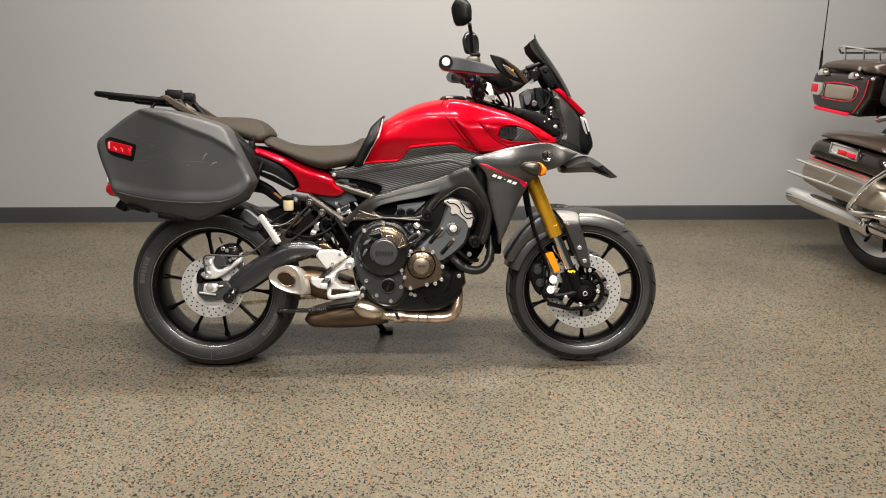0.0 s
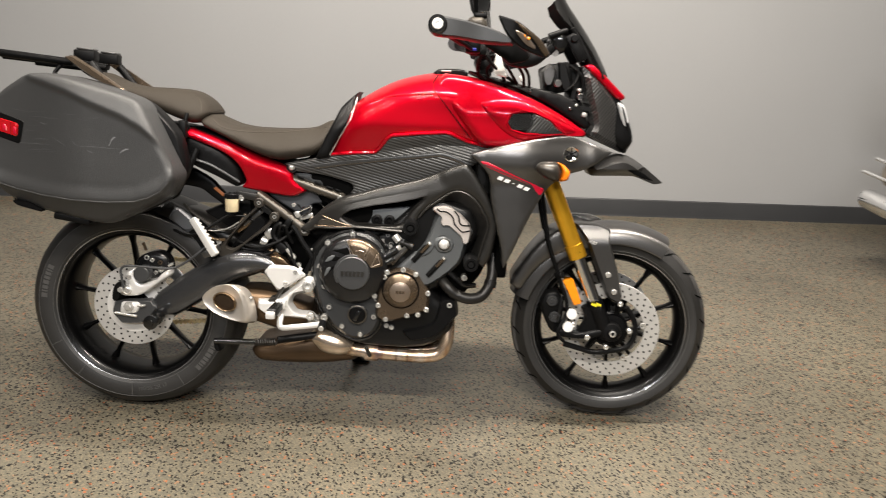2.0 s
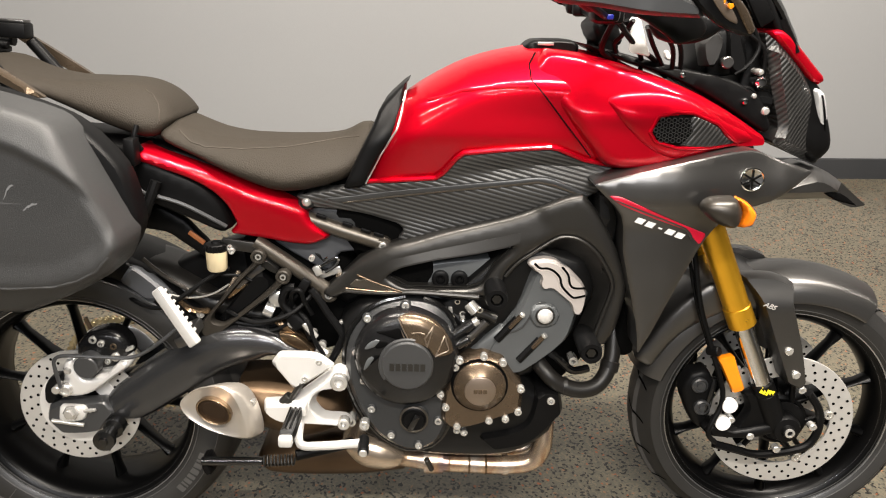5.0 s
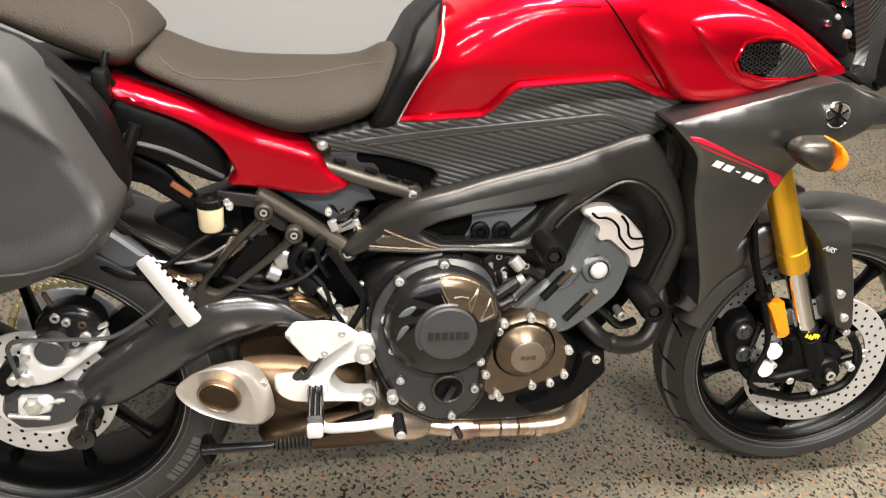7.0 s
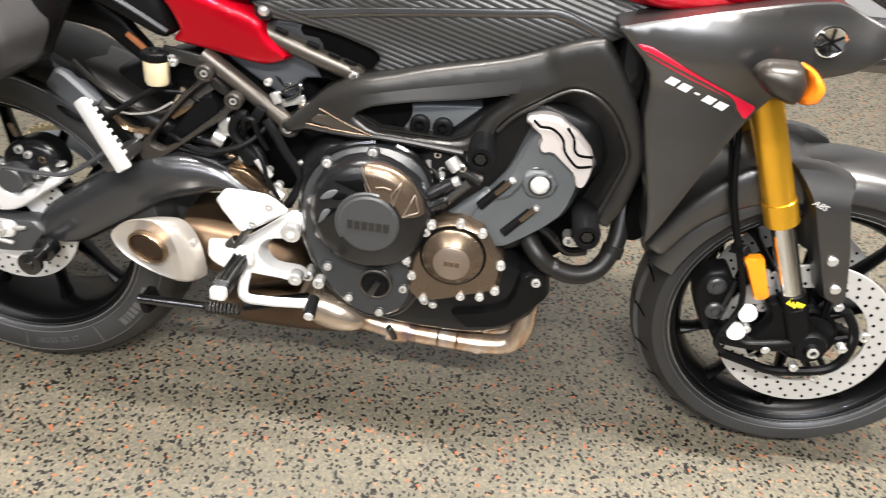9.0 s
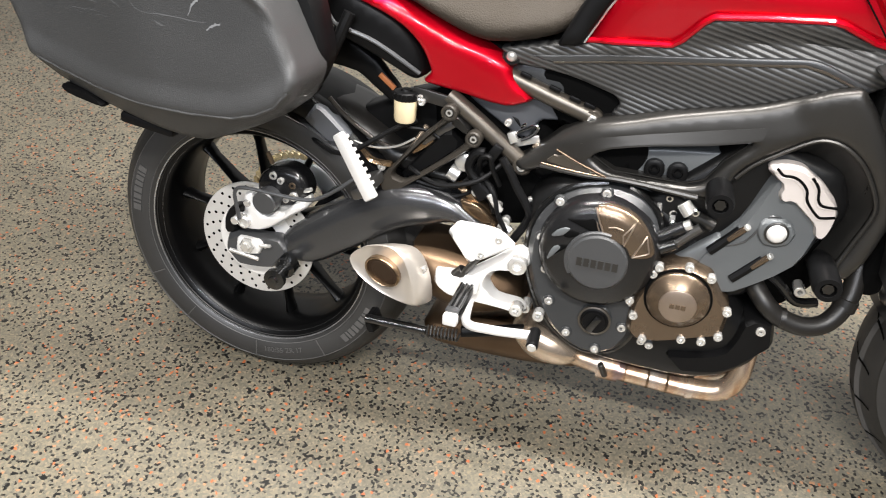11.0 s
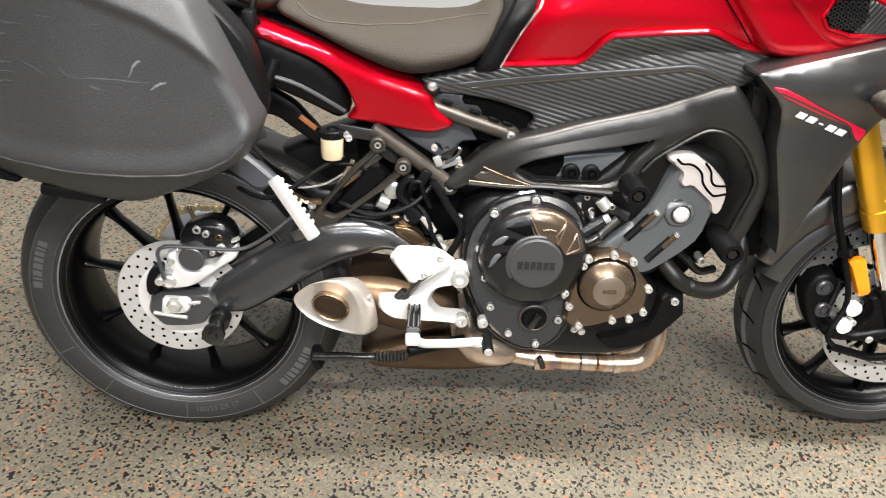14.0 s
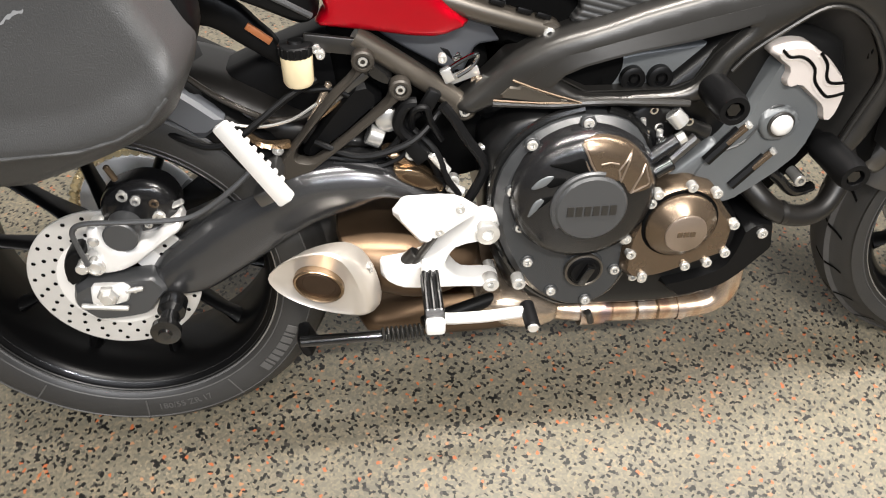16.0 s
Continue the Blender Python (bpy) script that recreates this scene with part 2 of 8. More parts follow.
TREAD = shader("tyre_tread", (0.040, 0.038, 0.036), 0.6, spec=0.35, wear=0.5, wear_scale=7, grain=0.15, grain_scale=200, bump=0.15, bump_scale=260)
LETTER = shader("raised_tyre_lettering", (0.060, 0.0585, 0.0565), 0.55)
RIM = shader("satin_black_rim", (0.0022, 0.0022, 0.0023), 0.30, spec=0.16)
# pale grey that puts the black rim's highlights into the colour
EDGE = shader("rim_highlight_grey", (0.30, 0.30, 0.30), 0.20, metal=0.8, wear=0.3, wear_scale=30)
ORANGE = shader("amber_lens", (0.85, 0.20, 0.01), 0.18, coat=0.6)
AMBER = shader("amber_reflector", (0.90, 0.27, 0.008), 0.2, coat=0.5)
REDLENS = shader("red_lens", (0.40, 0.006, 0.010), 0.12, coat=0.8)
WHITE = shader("white_plastic", (0.78, 0.78, 0.76), 0.35)
RUST = shader("dark_orange_label", (0.30, 0.105, 0.035), 0.45, wear=0.2, wear_scale=40)
SATIN = shader("semi_gloss_black_plastic", (0.010, 0.0092, 0.0084), 0.40, spec=0.35, wear=0.1, wear_scale=12)
IVORY = shader("brake_fluid_plastic", (0.62, 0.52, 0.33), 0.35, wear=0.1, wear_scale=40)
YELLOW = shader("yellow_sticker", (0.85, 0.72, 0.03), 0.35)
DECAL_R = shader("red_decal", (0.52, 0.006, 0.03), 0.3, coat=0.3)
SMOKE = shader("smoked_screen", (0.006, 0.006, 0.006), 0.28, spec=0.35)
MIRROR = shader("mirror_glass", (0.85, 0.86, 0.87), 0.02, metal=1.0)
CHAIN = shader("gold_chain", (0.93, 0.76, 0.44), 0.26, metal=0.6, wear=0.2, wear_scale=40)
LENS = shader("clear_lamp_lens", (0.70, 0.71, 0.72), 0.10, metal=0.35, coat=1.0)
SCRATCH = shader("pale_scuff", (0.17, 0.175, 0.18), 0.7)
HD_BLACK = shader("dark_maroon_black_paint", (0.010, 0.007, 0.006), 0.2, coat=0.8)
HD_TAN = shader("champagne_paint", (0.25, 0.215, 0.175), 0.3, metal=0.5, coat=0.8)
HD_LID = shader("brown_lid_paint", (0.040, 0.028, 0.022), 0.3, coat=0.6)
LEATHER = shader("black_leather", (0.012, 0.011, 0.010), 0.5, bump=0.4, bump_scale=160, wear=0.1)


# ---- geometry helpers ----
def part(name, bm, material, parent, label="", sharp=35):
    me = bpy.data.meshes.new(name)
    bmesh.ops.recalc_face_normals(bm, faces=bm.faces[:])
    bm.to_mesh(me)
    bm.free()
    me.materials.append(material)
    me.polygons.foreach_set("use_smooth", [True] * len(me.polygons))
    me.set_sharp_from_angle(angle=radians(sharp))
    ob = new(name, me)
    ob.parent = parent
    if label:
        ob["label"] = label
    return ob


def surface(ob):
    """The near side of a part, as y over (x, z)."""
    tree = BVHTree.FromPolygons([v.co.copy() for v in ob.data.vertices], [tuple(p.vertices) for p in ob.data.polygons])

    def y_of(x, z):
        best = None
        for dx, dz in ((0, 0), (0.006, 0), (-0.006, 0), (0, 0.006), (0, -0.006), (0.014, 0), (-0.014, 0), (0, 0.014), (0, -0.014)):
            hit = tree.ray_cast(Vector((x + dx, -1, z + dz)), Vector((0, 1, 0)))[0]
            if hit is not None:
                best = hit.y
                break
        return -0.08 if best is None else best
    return y_of


def drape(y_of, pts, r, lift=0.0, seg=6, smooth=4):
    """A line of radius r laid over a surface through (x, z) points."""
    out = []
    for p, q in zip(pts, pts[1:]):
        k = max(1, math.ceil(math.dist(p, q) / 0.012))
        out += [(p[0] + (q[0] - p[0]) * i / k, p[1] + (q[1] - p[1]) * i / k) for i in range(k)]
    out.append(pts[-1])
    return tube([(x, y_of(x, z) - lift, z) for x, z in out], r, seg, 2)


def empty(name, m=None):
    ob = new(name)
    ob.empty_display_size = 0.1
    if m is not None:
        ob.matrix_world = m
    return ob


def rounded(pts, n=3, corner=50):
    """A closed outline run smoothly through pts; turns sharper than corner degrees stay corners, slightly eased."""
    p = [Vector(q) for q in pts]
    k = len(p)
    sharp = []
    for i in range(k):
        a, b = p[i] - p[i - 1], p[(i + 1) % k] - p[i]
        sharp.append(a.length < 1e-6 or b.length < 1e-6 or math.degrees(a.angle(b)) > corner)
    out = []
    for i in range(k):
        p0, p1, p2, p3 = p[i - 1], p[i], p[(i + 1) % k], p[(i + 2) % k]
        seg = (p2 - p1).length
        t1 = (p2 - p1) if sharp[i] else (p2 - p0) * 0.5
        t2 = (p2 - p1) if sharp[(i + 1) % k] else (p3 - p1) * 0.5
        for t in (t1, t2):
            if t.length > seg:
                t *= seg / t.length
        e = 0.0
        for s in range(n):
            u = s / n
            if s == 0 and sharp[i]:
                back = min(0.004, 0.25 * (p1 - p0).length, 0.25 * seg)
                out.append(p1 + (p0 - p1).normalized() * back)
                out.append(p1 + (p2 - p1).normalized() * back)
                continue
            h1, h2, h3, h4 = 2 * u**3 - 3 * u**2 + 1, -2 * u**3 + 3 * u**2, u**3 - 2 * u**2 + u, u**3 - u**2
            out.append(p1 * h1 + p2 * h2 + t1 * h3 + t2 * h4)
    return [(q.x, q.y) for q in out]


def edge_distance(xz, loop):
    a = np.array(loop)
    b = np.roll(a, -1, axis=0)
    d = b - a
    ln = np.maximum((d * d).sum(1), 1e-12)
    t = np.clip(((xz[:, None, :] - a) * d).sum(2) / ln, 0, 1)
    c = a + t[..., None] * d
    return np.sqrt(((xz[:, None, :] - c) ** 2).sum(2)).min(1)


def pillow(profile, y_rim, y_top, r, step=0.014, ymap=None, mirror=False, back=None, n=3, corner=50, flat=False, holes=()):
    """A body whose side view is the outline: its edge lies at y_rim and it swells, rounded over r, to y_top.
    mirror: the same swelling on the other side; otherwise it ends flat at back.
    flat: a straight chamfer to a level face in place of the rounding."""
    loops = []
    for outline in (profile, *holes):
        raw = rounded(outline, n, corner)
        loop = []
        for p, q in zip(raw, raw[1:] + raw[:1]):
            k = max(1, math.ceil(math.dist(p, q) / (step * 0.9)))
            loop += [(p[0] + (q[0] - p[0]) * i / k, p[1] + (q[1] - p[1]) * i / k) for i in range(k) if math.dist(p, q) > 1e-5]
        a = np.array(loop)
        area = np.sum(a[:, 0] * np.roll(a[:, 1], -1) - np.roll(a[:, 0], -1) * a[:, 1])
        loops.append(a[::-1].copy() if (area < 0) == (len(loops) == 0) else a)

    def rim_distance(q):
        return np.min([edge_distance(q, w) for w in loops], axis=0)

    def winding(q):
        n = np.zeros(len(q))
        for (x0, z0), (x1, z1) in [e for w in loops for e in zip(w, np.roll(w, -1, axis=0))]:
            cross = (x1 - x0) * (q[:, 1] - z0) - (q[:, 0] - x0) * (z1 - z0)
            n += ((z0 <= q[:, 1]) & (z1 > q[:, 1]) & (cross > 0)).astype(float) - ((z0 > q[:, 1]) & (z1 <= q[:, 1]) & (cross < 0)).astype(float)
        return n != 0

    pts, edges, deep = loops[:], [], 0.0
    for a in loops:
        k = len(edges)
        edges += [(k + i, k + (i + 1) % len(a)) for i in range(len(a))]
        along = np.roll(a, -1, axis=0) - np.roll(a, 1, axis=0)
        inward = np.stack((-along[:, 1], along[:, 0]), 1) / np.maximum(np.linalg.norm(along, axis=1), 1e-9)[:, None]
        for share in (0.97, 1.0) if flat else (0.06, 0.2, 0.42, 0.72):
            deep = share * r if flat else min(share * r, 0.35 * step + share * step)
            ring = a + inward * deep
            pts.append(ring[rim_distance(ring) > 0.96 * deep])
    a = loops[0]
    lo, hi = a.min(0), a.max(0)
    gx, gz = np.meshgrid(np.arange(lo[0], hi[0], step), np.arange(lo[1], hi[1], step * 0.87))
    gx = gx + (np.arange(gx.shape[0]) % 2)[:, None] * step * 0.5
    grid = np.stack((gx.ravel(), gz.ravel()), 1)
    grid = grid[winding(grid)]
    if len(grid):
        pts.append(grid[rim_distance(grid) > deep + step * 0.42])
    xz = np.concatenate(pts)
    vs, _, fs, _, _, _ = delaunay_2d_cdt([Vector(p) for p in xz], edges, [], 1, 1e-6)
    xz = np.array([tuple(v) for v in vs])
    if holes:
        mid = np.array([xz[list(f)].mean(0) for f in fs])
        fs = [f for f, inside in zip(fs, winding(mid)) if inside]
    far = rim_distance(xz)
    rise = np.zeros(len(xz))
    if flat:
        rise = np.minimum(far / r, 1)
    for i in range(0 if flat else 10):
        # averaged over a small disc, which eases the ridge where opposite roundings meet
        reach = np.minimum(0.55 * r, 0.72 * far) * (0.5 if i % 2 else 1.0)
        q = xz + reach[:, None] * np.array((math.cos(i * 0.628), math.sin(i * 0.628)))
        d = np.minimum(rim_distance(q) / r, 1)
        rise += np.sqrt(np.maximum(0, 1 - (1 - d) ** 2)) / 10
    bm = bmesh.new()
    verts = [bm.verts.new((x, y_rim + (y_top - y_rim) * h + (ymap(x, z) if ymap else 0), z)) for (x, z), h in zip(xz, rise)]
    for f in fs:
        bm.faces.new([verts[i] for i in f])
    bm.normal_update()
    rim = [e for e in bm.edges if e.is_boundary]
    if mirror:
        dup = bmesh.ops.duplicate(bm, geom=bm.verts[:] + bm.edges[:] + bm.faces[:])
        vm = dup["vert_map"]
        for w in [g for g in dup["geom"] if isinstance(g, bmesh.types.BMVert)]:
            w.co.y = -w.co.y
        for e in rim:
            p, q = e.verts
            bm.faces.new((p, q, vm[q], vm[p]))
    else:
        end = (y_rim + 0.006) if back is None else back
        ext = bmesh.ops.extrude_edge_only(bm, edges=rim)
        for w in [g for g in ext["geom"] if isinstance(g, bmesh.types.BMVert)]:
            w.co.y = end + (ymap(w.co.x, w.co.z) if ymap and back is None else 0)
        if not holes:
            bmesh.ops.contextual_create(bm, geom=[g for g in ext["geom"] if isinstance(g, bmesh.types.BMEdge)])
    return bm


def band(line_a, line_b, thick=0.003):
    """A sheet spanned between two lines of as many points each, (x, y, z)."""
    bm = bmesh.new()
    rows = [[bm.verts.new(p) for p in line] for line in (line_a, line_b)]
    for i in range(len(line_a) - 1):
        bm.faces.new((rows[0][i], rows[0][i + 1], rows[1][i + 1], rows[1][i]))
    bmesh.ops.recalc_face_normals(bm, faces=bm.faces[:])
    bmesh.ops.solidify(bm, geom=bm.faces[:], thickness=thick)
    return bm


def flip(bm):
    """The same body on the other side of the machine."""
    for w in bm.verts:
        w.co.y = -w.co.y
    return bm


def lathe(rings, axis="Y", seg=48, start=0.0, stop=360.0, centre=(0, 0, 0)):
    """Turned body: rings of (radius, place along the axis)."""
    bm = bmesh.new()
    full = abs(stop - start) >= 359.9
    k = seg if full else seg + 1
    rows = []
    for r, a in rings:
        row = []
        for i in range(k):
            t = radians(start + (stop - start) * i / seg)
            c, s = r * math.cos(t), r * math.sin(t)
            p = {"Y": (c, a, s), "X": (a, c, s), "Z": (c, s, a)}[axis]
            row.append(bm.verts.new(Vector(p) + Vector(centre)))
        rows.append(row)
    for r0, r1 in zip(rows, rows[1:]):
        for i in range(seg):
            j = (i + 1) % k
            bm.faces.new((r0[i], r0[j], r1[j], r1[i]))
    bmesh.ops.remove_doubles(bm, verts=bm.verts[:], dist=1e-6)
    return bm


def rod(a, b, r, r2=None, seg=16, cap=0.0015):
    """A round bar from a to b with eased ends."""
    a, b = Vector(a), Vector(b)
    r2 = r if r2 is None else r2
    ln = (b - a).length
    cap = min(cap, ln * 0.3, r * 0.5, r2 * 0.5)
    bm = lathe([(0.0, 0), (r - cap, 0), (r, cap), (r2, ln - cap), (r2 - cap, ln), (0.0, ln)], "Z", seg)
    bm.transform(Matrix.Translation(a) @ (b - a).to_track_quat("Z", "Y").to_matrix().to_4x4())
    return bm


def tube(pts, r, seg=10, n=5, radii=None):
    """A hose or bent pipe run smoothly through pts."""
    p = [Vector(q) for q in pts]
    path, rad = [], []
    for i in range(len(p) - 1):
        p0, p1, p2, p3 = p[max(i - 1, 0)], p[i], p[i + 1], p[min(i + 2, len(p) - 1)]
        for s in range(n):
            u = s / n
            path.append(0.5 * (2 * p1 + (p2 - p0) * u + (2 * p0 - 5 * p1 + 4 * p2 - p3) * u * u + (3 * p1 - p0 - 3 * p2 + p3) * u**3))
            rad.append(r if radii is None else radii[i] * (1 - u) + radii[i + 1] * u)
    path.append(p[-1])
    rad.append(r if radii is None else radii[-1])
    bm = bmesh.new()
    rows, side = [], None
    for i, q in enumerate(path):
        d = (path[min(i + 1, len(path) - 1)] - path[max(i - 1, 0)]).normalized()
        if side is None:
            side = d.orthogonal().normalized()
        side = (side - d * side.dot(d)).normalized()
        up = d.cross(side)
        rows.append([bm.verts.new(q + (side * math.cos(2 * math.pi * k / seg) + up * math.sin(2 * math.pi * k / seg)) * rad[i]) for k in range(seg)])
    for r0, r1 in zip(rows, rows[1:]):
        for k in range(seg):
            bm.faces.new((r0[k], r0[(k + 1) % seg], r1[(k + 1) % seg], r1[k]))
    bm.faces.new(rows[0][::-1])
    bm.faces.new(rows[-1])
    return bm


def box(c, s, m=None, bevel=0.003):
    bm = bmesh.new()
    bmesh.ops.create_cube(bm, size=1)
    for w in bm.verts:
        w.co = Vector((w.co.x * s[0], w.co.y * s[1], w.co.z * s[2]))
    if bevel:
        bmesh.ops.bevel(bm, geom=bm.edges[:], offset=min(bevel, min(s) * 0.3), segments=2, profile=0.5, affect="EDGES")
    bm.transform(Matrix.Translation(c) @ (m if m is not None else Matrix()))
    return bm


def join(*bms):
    out = bmesh.new()
    me = bpy.data.meshes.new("join")
    for b in bms:
        b.to_mesh(me)
        out.from_mesh(me)
        b.free()
    bpy.data.meshes.remove(me)
    return out


def bolt(place, r, parent, material, depth=0.008, name="bolt", label=""):
    """A socket-head bolt that faces the machine's right side, with its dark socket sunk in."""
    x, y, z = place
    bm = lathe([(r, y + depth), (r, y + 0.0012), (r * 0.86, y), (r * 0.5, y), (r * 0.45, y + depth * 0.5), (0, y + depth * 0.5)], "Y", 14, centre=(x, 0, z))
    return part(name, bm, material, parent, label)


# ---- the room ----
def slab(name, c, s, material, label, rot=0.0, kind="structure", category=""):
    bm = bmesh.new()
    bmesh.ops.create_cube(bm, size=1)
    for w in bm.verts:
        w.co = Vector((w.co.x * s[0], w.co.y * s[1], w.co.z * s[2]))
    ob = part(name, bm, material, None)
    ob.matrix_world = pose(*c, 0, 0, rot)
    return tagged(ob, label, category or name.split("_")[0], kind=kind)


TURN_WALL = 2.2
WY = 1.985


def wall_y(x):
    return WY + math.tan(radians(TURN_WALL)) * x


slab("floor", (0.5, -2.3, -0.05), (16, 10.4, 0.1), FLOOR, "sealed speckled floor of grey, tan, black and orange chips")
slab("ceiling", (0.5, -2.3, CEILING + 0.05), (16, 10.4, 0.1), CEIL, "unseen ceiling, darkened to cut reflections")
cs, sn = math.cos(radians(TURN_WALL)), math.sin(radians(TURN_WALL))
slab("wall_north", (0.5 - sn * 0.1, wall_y(0.5) + cs * 0.1, CEILING / 2), (16, 0.2, CEILING), WALL, "smooth light grey painted wall", TURN_WALL)
slab("wall_west", (-6.6, -2.3, CEILING / 2), (0.2, 10.4, CEILING), FARWALL, "unseen side wall, darkened to cut bounce light")
slab("wall_east", (7.6, -2.3, CEILING / 2), (0.2, 10.4, CEILING), FARWALL, "unseen side wall, darkened to cut bounce light")
slab("wall_south", (0.5, -7.0, CEILING / 2), (16, 0.2, CEILING), FARWALL, "unseen wall behind the viewer, darkened to cut reflections")
bm = bmesh.new()
for prof in [[(-8, 0.0), (8, 0.0), (8, 0.1), (-8, 0.1)]]:
    vs = [(-8, -0.012, 0), (-8, -0.007, 0.012), (-8, -0.007, 0.094), (-8, -0.003, 0.1), (-8, 0, 0.1)]
    a = [bm.verts.new(v) for v in vs]
    b = [bm.verts.new((8, v[1], v[2])) for v in vs]
    for i in range(len(vs) - 1):
        bm.faces.new((a[i], b[i], b[i + 1], a[i + 1]))
ob = part("baseboard", bm, BASE, None, sharp=60)
ob.matrix_world = pose(0.5, wall_y(0.5) - 0.002, 0, 0, 0, TURN_WALL)
tagged(ob, "black rubber cove base along the wall", "baseboard", kind="structure")


def troffer(x, y, length):
    t = empty("ceiling_light", pose(x, y, CEILING))
    part("housing", box((0, 0, -0.034), (length + 0.06, 0.34, 0.068), None, 0.004), WHITE, t)
    tagged(t, "unseen white fluorescent ceiling light", "ceiling light", "ceiling lights")
    return t


first = None
for lx, ly, ll, lw in TROFFERS:
    if first is None:
        first = troffer(lx, ly, ll)
    else:
        copy_thing(first, pose(lx, ly, CEILING))


# ---- the red motorcycle, built upright and then leaned on its side stand ----
LEAN = 10.5
moto = empty("motorcycle", pose(0, -0.046, 0, -LEAN, 0, 0))
tagged(moto, "red and matt grey sport touring motorcycle leaning on its stand", "motorcycle")
RW, FW = Vector((-0.012, 0, 0.315)), Vector((1.447, 0, 0.303))


def ramp(v, a, b):
    t = min(max((v - a) / (b - a), 0), 1)
    return t * t * (3 - 2 * t)


def ring_of_dots(centre, r, count, y, dot, turn=0.0):
    bms = []
    for i in range(count):
        a = 2 * math.pi * i / count + turn
        bms.append(lathe([(dot, y), (0, y)], "Y", 8, centre=(centre.x + r * math.cos(a), 0, centre.z + r * math.sin(a))))
    return join(*bms)


def tyre_rings(R, w, bead):
    side = [(bead, w - 0.014), (bead + 0.006, w - 0.006), (bead + 0.020, w - 0.001), (bead + 0.034, w), (R - 0.046, w - 0.001), (R - 0.037, w - 0.005),
            (R - 0.0365, w - 0.0055), (R - 0.024, w - 0.015), (R - 0.013, w - 0.030), (R - 0.005, w * 0.46), (R - 0.0010, w * 0.18), (R, 0.0)]
    return [(r, -y) for r, y in side] + [(r, y) for r, y in reversed(side)]


def wheel(name, c, R, w, spokes, label, phase, lip=0.2185):
    rings = [(lip + 0.003, -w + 0.012), (lip + 0.008, -w + 0.009), (lip + 0.007, -w + 0.016), (lip - 0.006, -w + 0.022), (lip - 0.014, -w + 0.034),
             (lip - 0.020, -w * 0.25), (lip - 0.020, w * 0.25), (lip - 0.014, w - 0.034), (lip - 0.006, w - 0.022), (lip + 0.007, w - 0.016), (lip + 0.008, w - 0.009), (lip + 0.003, w - 0.012)]
    bead = lip + 0.0025
    hub = part(name, lathe(rings, "Y", 96, centre=c), RIM, moto, label)
    part("tyre", lathe(tyre_rings(R, w, bead), "Y", 128, centre=c), RUBBER, hub, "worn black radial tyre", sharp=50)
    for sy in (-1, 1):
        part("sidewall", lathe([(r, sy * (y + 0.0006)) for r, y in ((bead + 0.012, w - 0.0045), (bead + 0.020, w - 0.001), (bead + 0.034, w), (R - 0.048, w - 0.0009), (R - 0.040, w - 0.0036))], "Y", 128, centre=c), SIDEWALL, hub)
        for r, y in ((bead + 0.0125, w - 0.0034), (R - 0.0405, w - 0.0028)):
            part("sidewall_rib", lathe([(r - 0.0012, sy * y), (r, sy * (y + 0.0012)), (r + 0.0012, sy * y)], "Y", 128, centre=c), LETTER, hub)
    band = [q for q in tyre_rings(R, w, bead) if q[0] > R - 0.020]
    part("tread", lathe([(r + 0.0006, y) for r, y in band], "Y", 128, centre=c), TREAD, hub, "dusty tyre tread")
    for sy in (-1, 1):
        # pale rings drawn as the highlights of the rim's edges
        part("rim_ring", lathe([(lip - 0.0030, sy * (w - 0.0225)), (lip - 0.0044, sy * (w - 0.0212)), (lip - 0.0056, sy * (w - 0.0222)), (lip - 0.0046, sy * (w - 0.0236))], "Y", 96, centre=c), EDGE, hub)
        part("rim_edge", lathe([(lip + 0.0086, sy * (w - 0.0088)), (lip + 0.0070, sy * (w - 0.0066)), (lip + 0.0048, sy * (w - 0.0078)), (lip + 0.0050, sy * (w - 0.0098))], "Y", 96, centre=c), EDGE, hub)
    part("hub", lathe([(0.0, -0.062), (0.03, -0.062), (0.044, -0.055), (0.046, -0.02), (0.040, 0), (0.046, 0.02), (0.044, 0.055), (0.03, 0.062), (0.0, 0.062)], "Y", 40, centre=c), RIM, hub)
    for i in range(spokes):
        a = 360 / spokes * i + phase
        bm = bmesh.new()
        rows = []
        for rr, hw, y0, y1 in ((0.036, 0.014, -0.040, 0.036), (0.075, 0.0070, -0.032, 0.020), (0.13, 0.0058, -0.026, 0.008), (0.185, 0.0068, -0.024, 0.002), (lip - 0.017, 0.013, -0.026, 0.004)):
            rows.append([bm.verts.new((rr, y, s)) for y, s in ((y0, -hw * 0.6), (y0 - 0.003, 0), (y0, hw * 0.6), ((y0 + y1) / 2, hw), (y1, hw * 0.5), (y1, -hw * 0.5), ((y0 + y1) / 2, -hw))])
        for r0, r1 in zip(rows, rows[1:]):
            for k in range(7):
                bm.faces.new((r0[k], r0[(k + 1) % 7], r1[(k + 1) % 7], r1[k]))
        bm.transform(Matrix.Translation(c) @ Matrix.Rotation(radians(a), 4, "Y"))
        part("spoke", bm, RIM, hub, sharp=50)
        # pale block standing for the highlight at the spoke's end
        foot = box((lip - 0.0225, -0.020, 0), (0.003, 0.010, 0.010), None, 0.001)
        foot.transform(Matrix.Translation(c) @ Matrix.Rotation(radians(a), 4, "Y"))
        part("spoke_end_glint", foot, EDGE, hub)
    # slanting rain grooves in the tread
    grooves = []
    crown = sorted([(y, r) for r, y in tyre_rings(R, w, bead) if y >= 0 and r > R - 0.06])
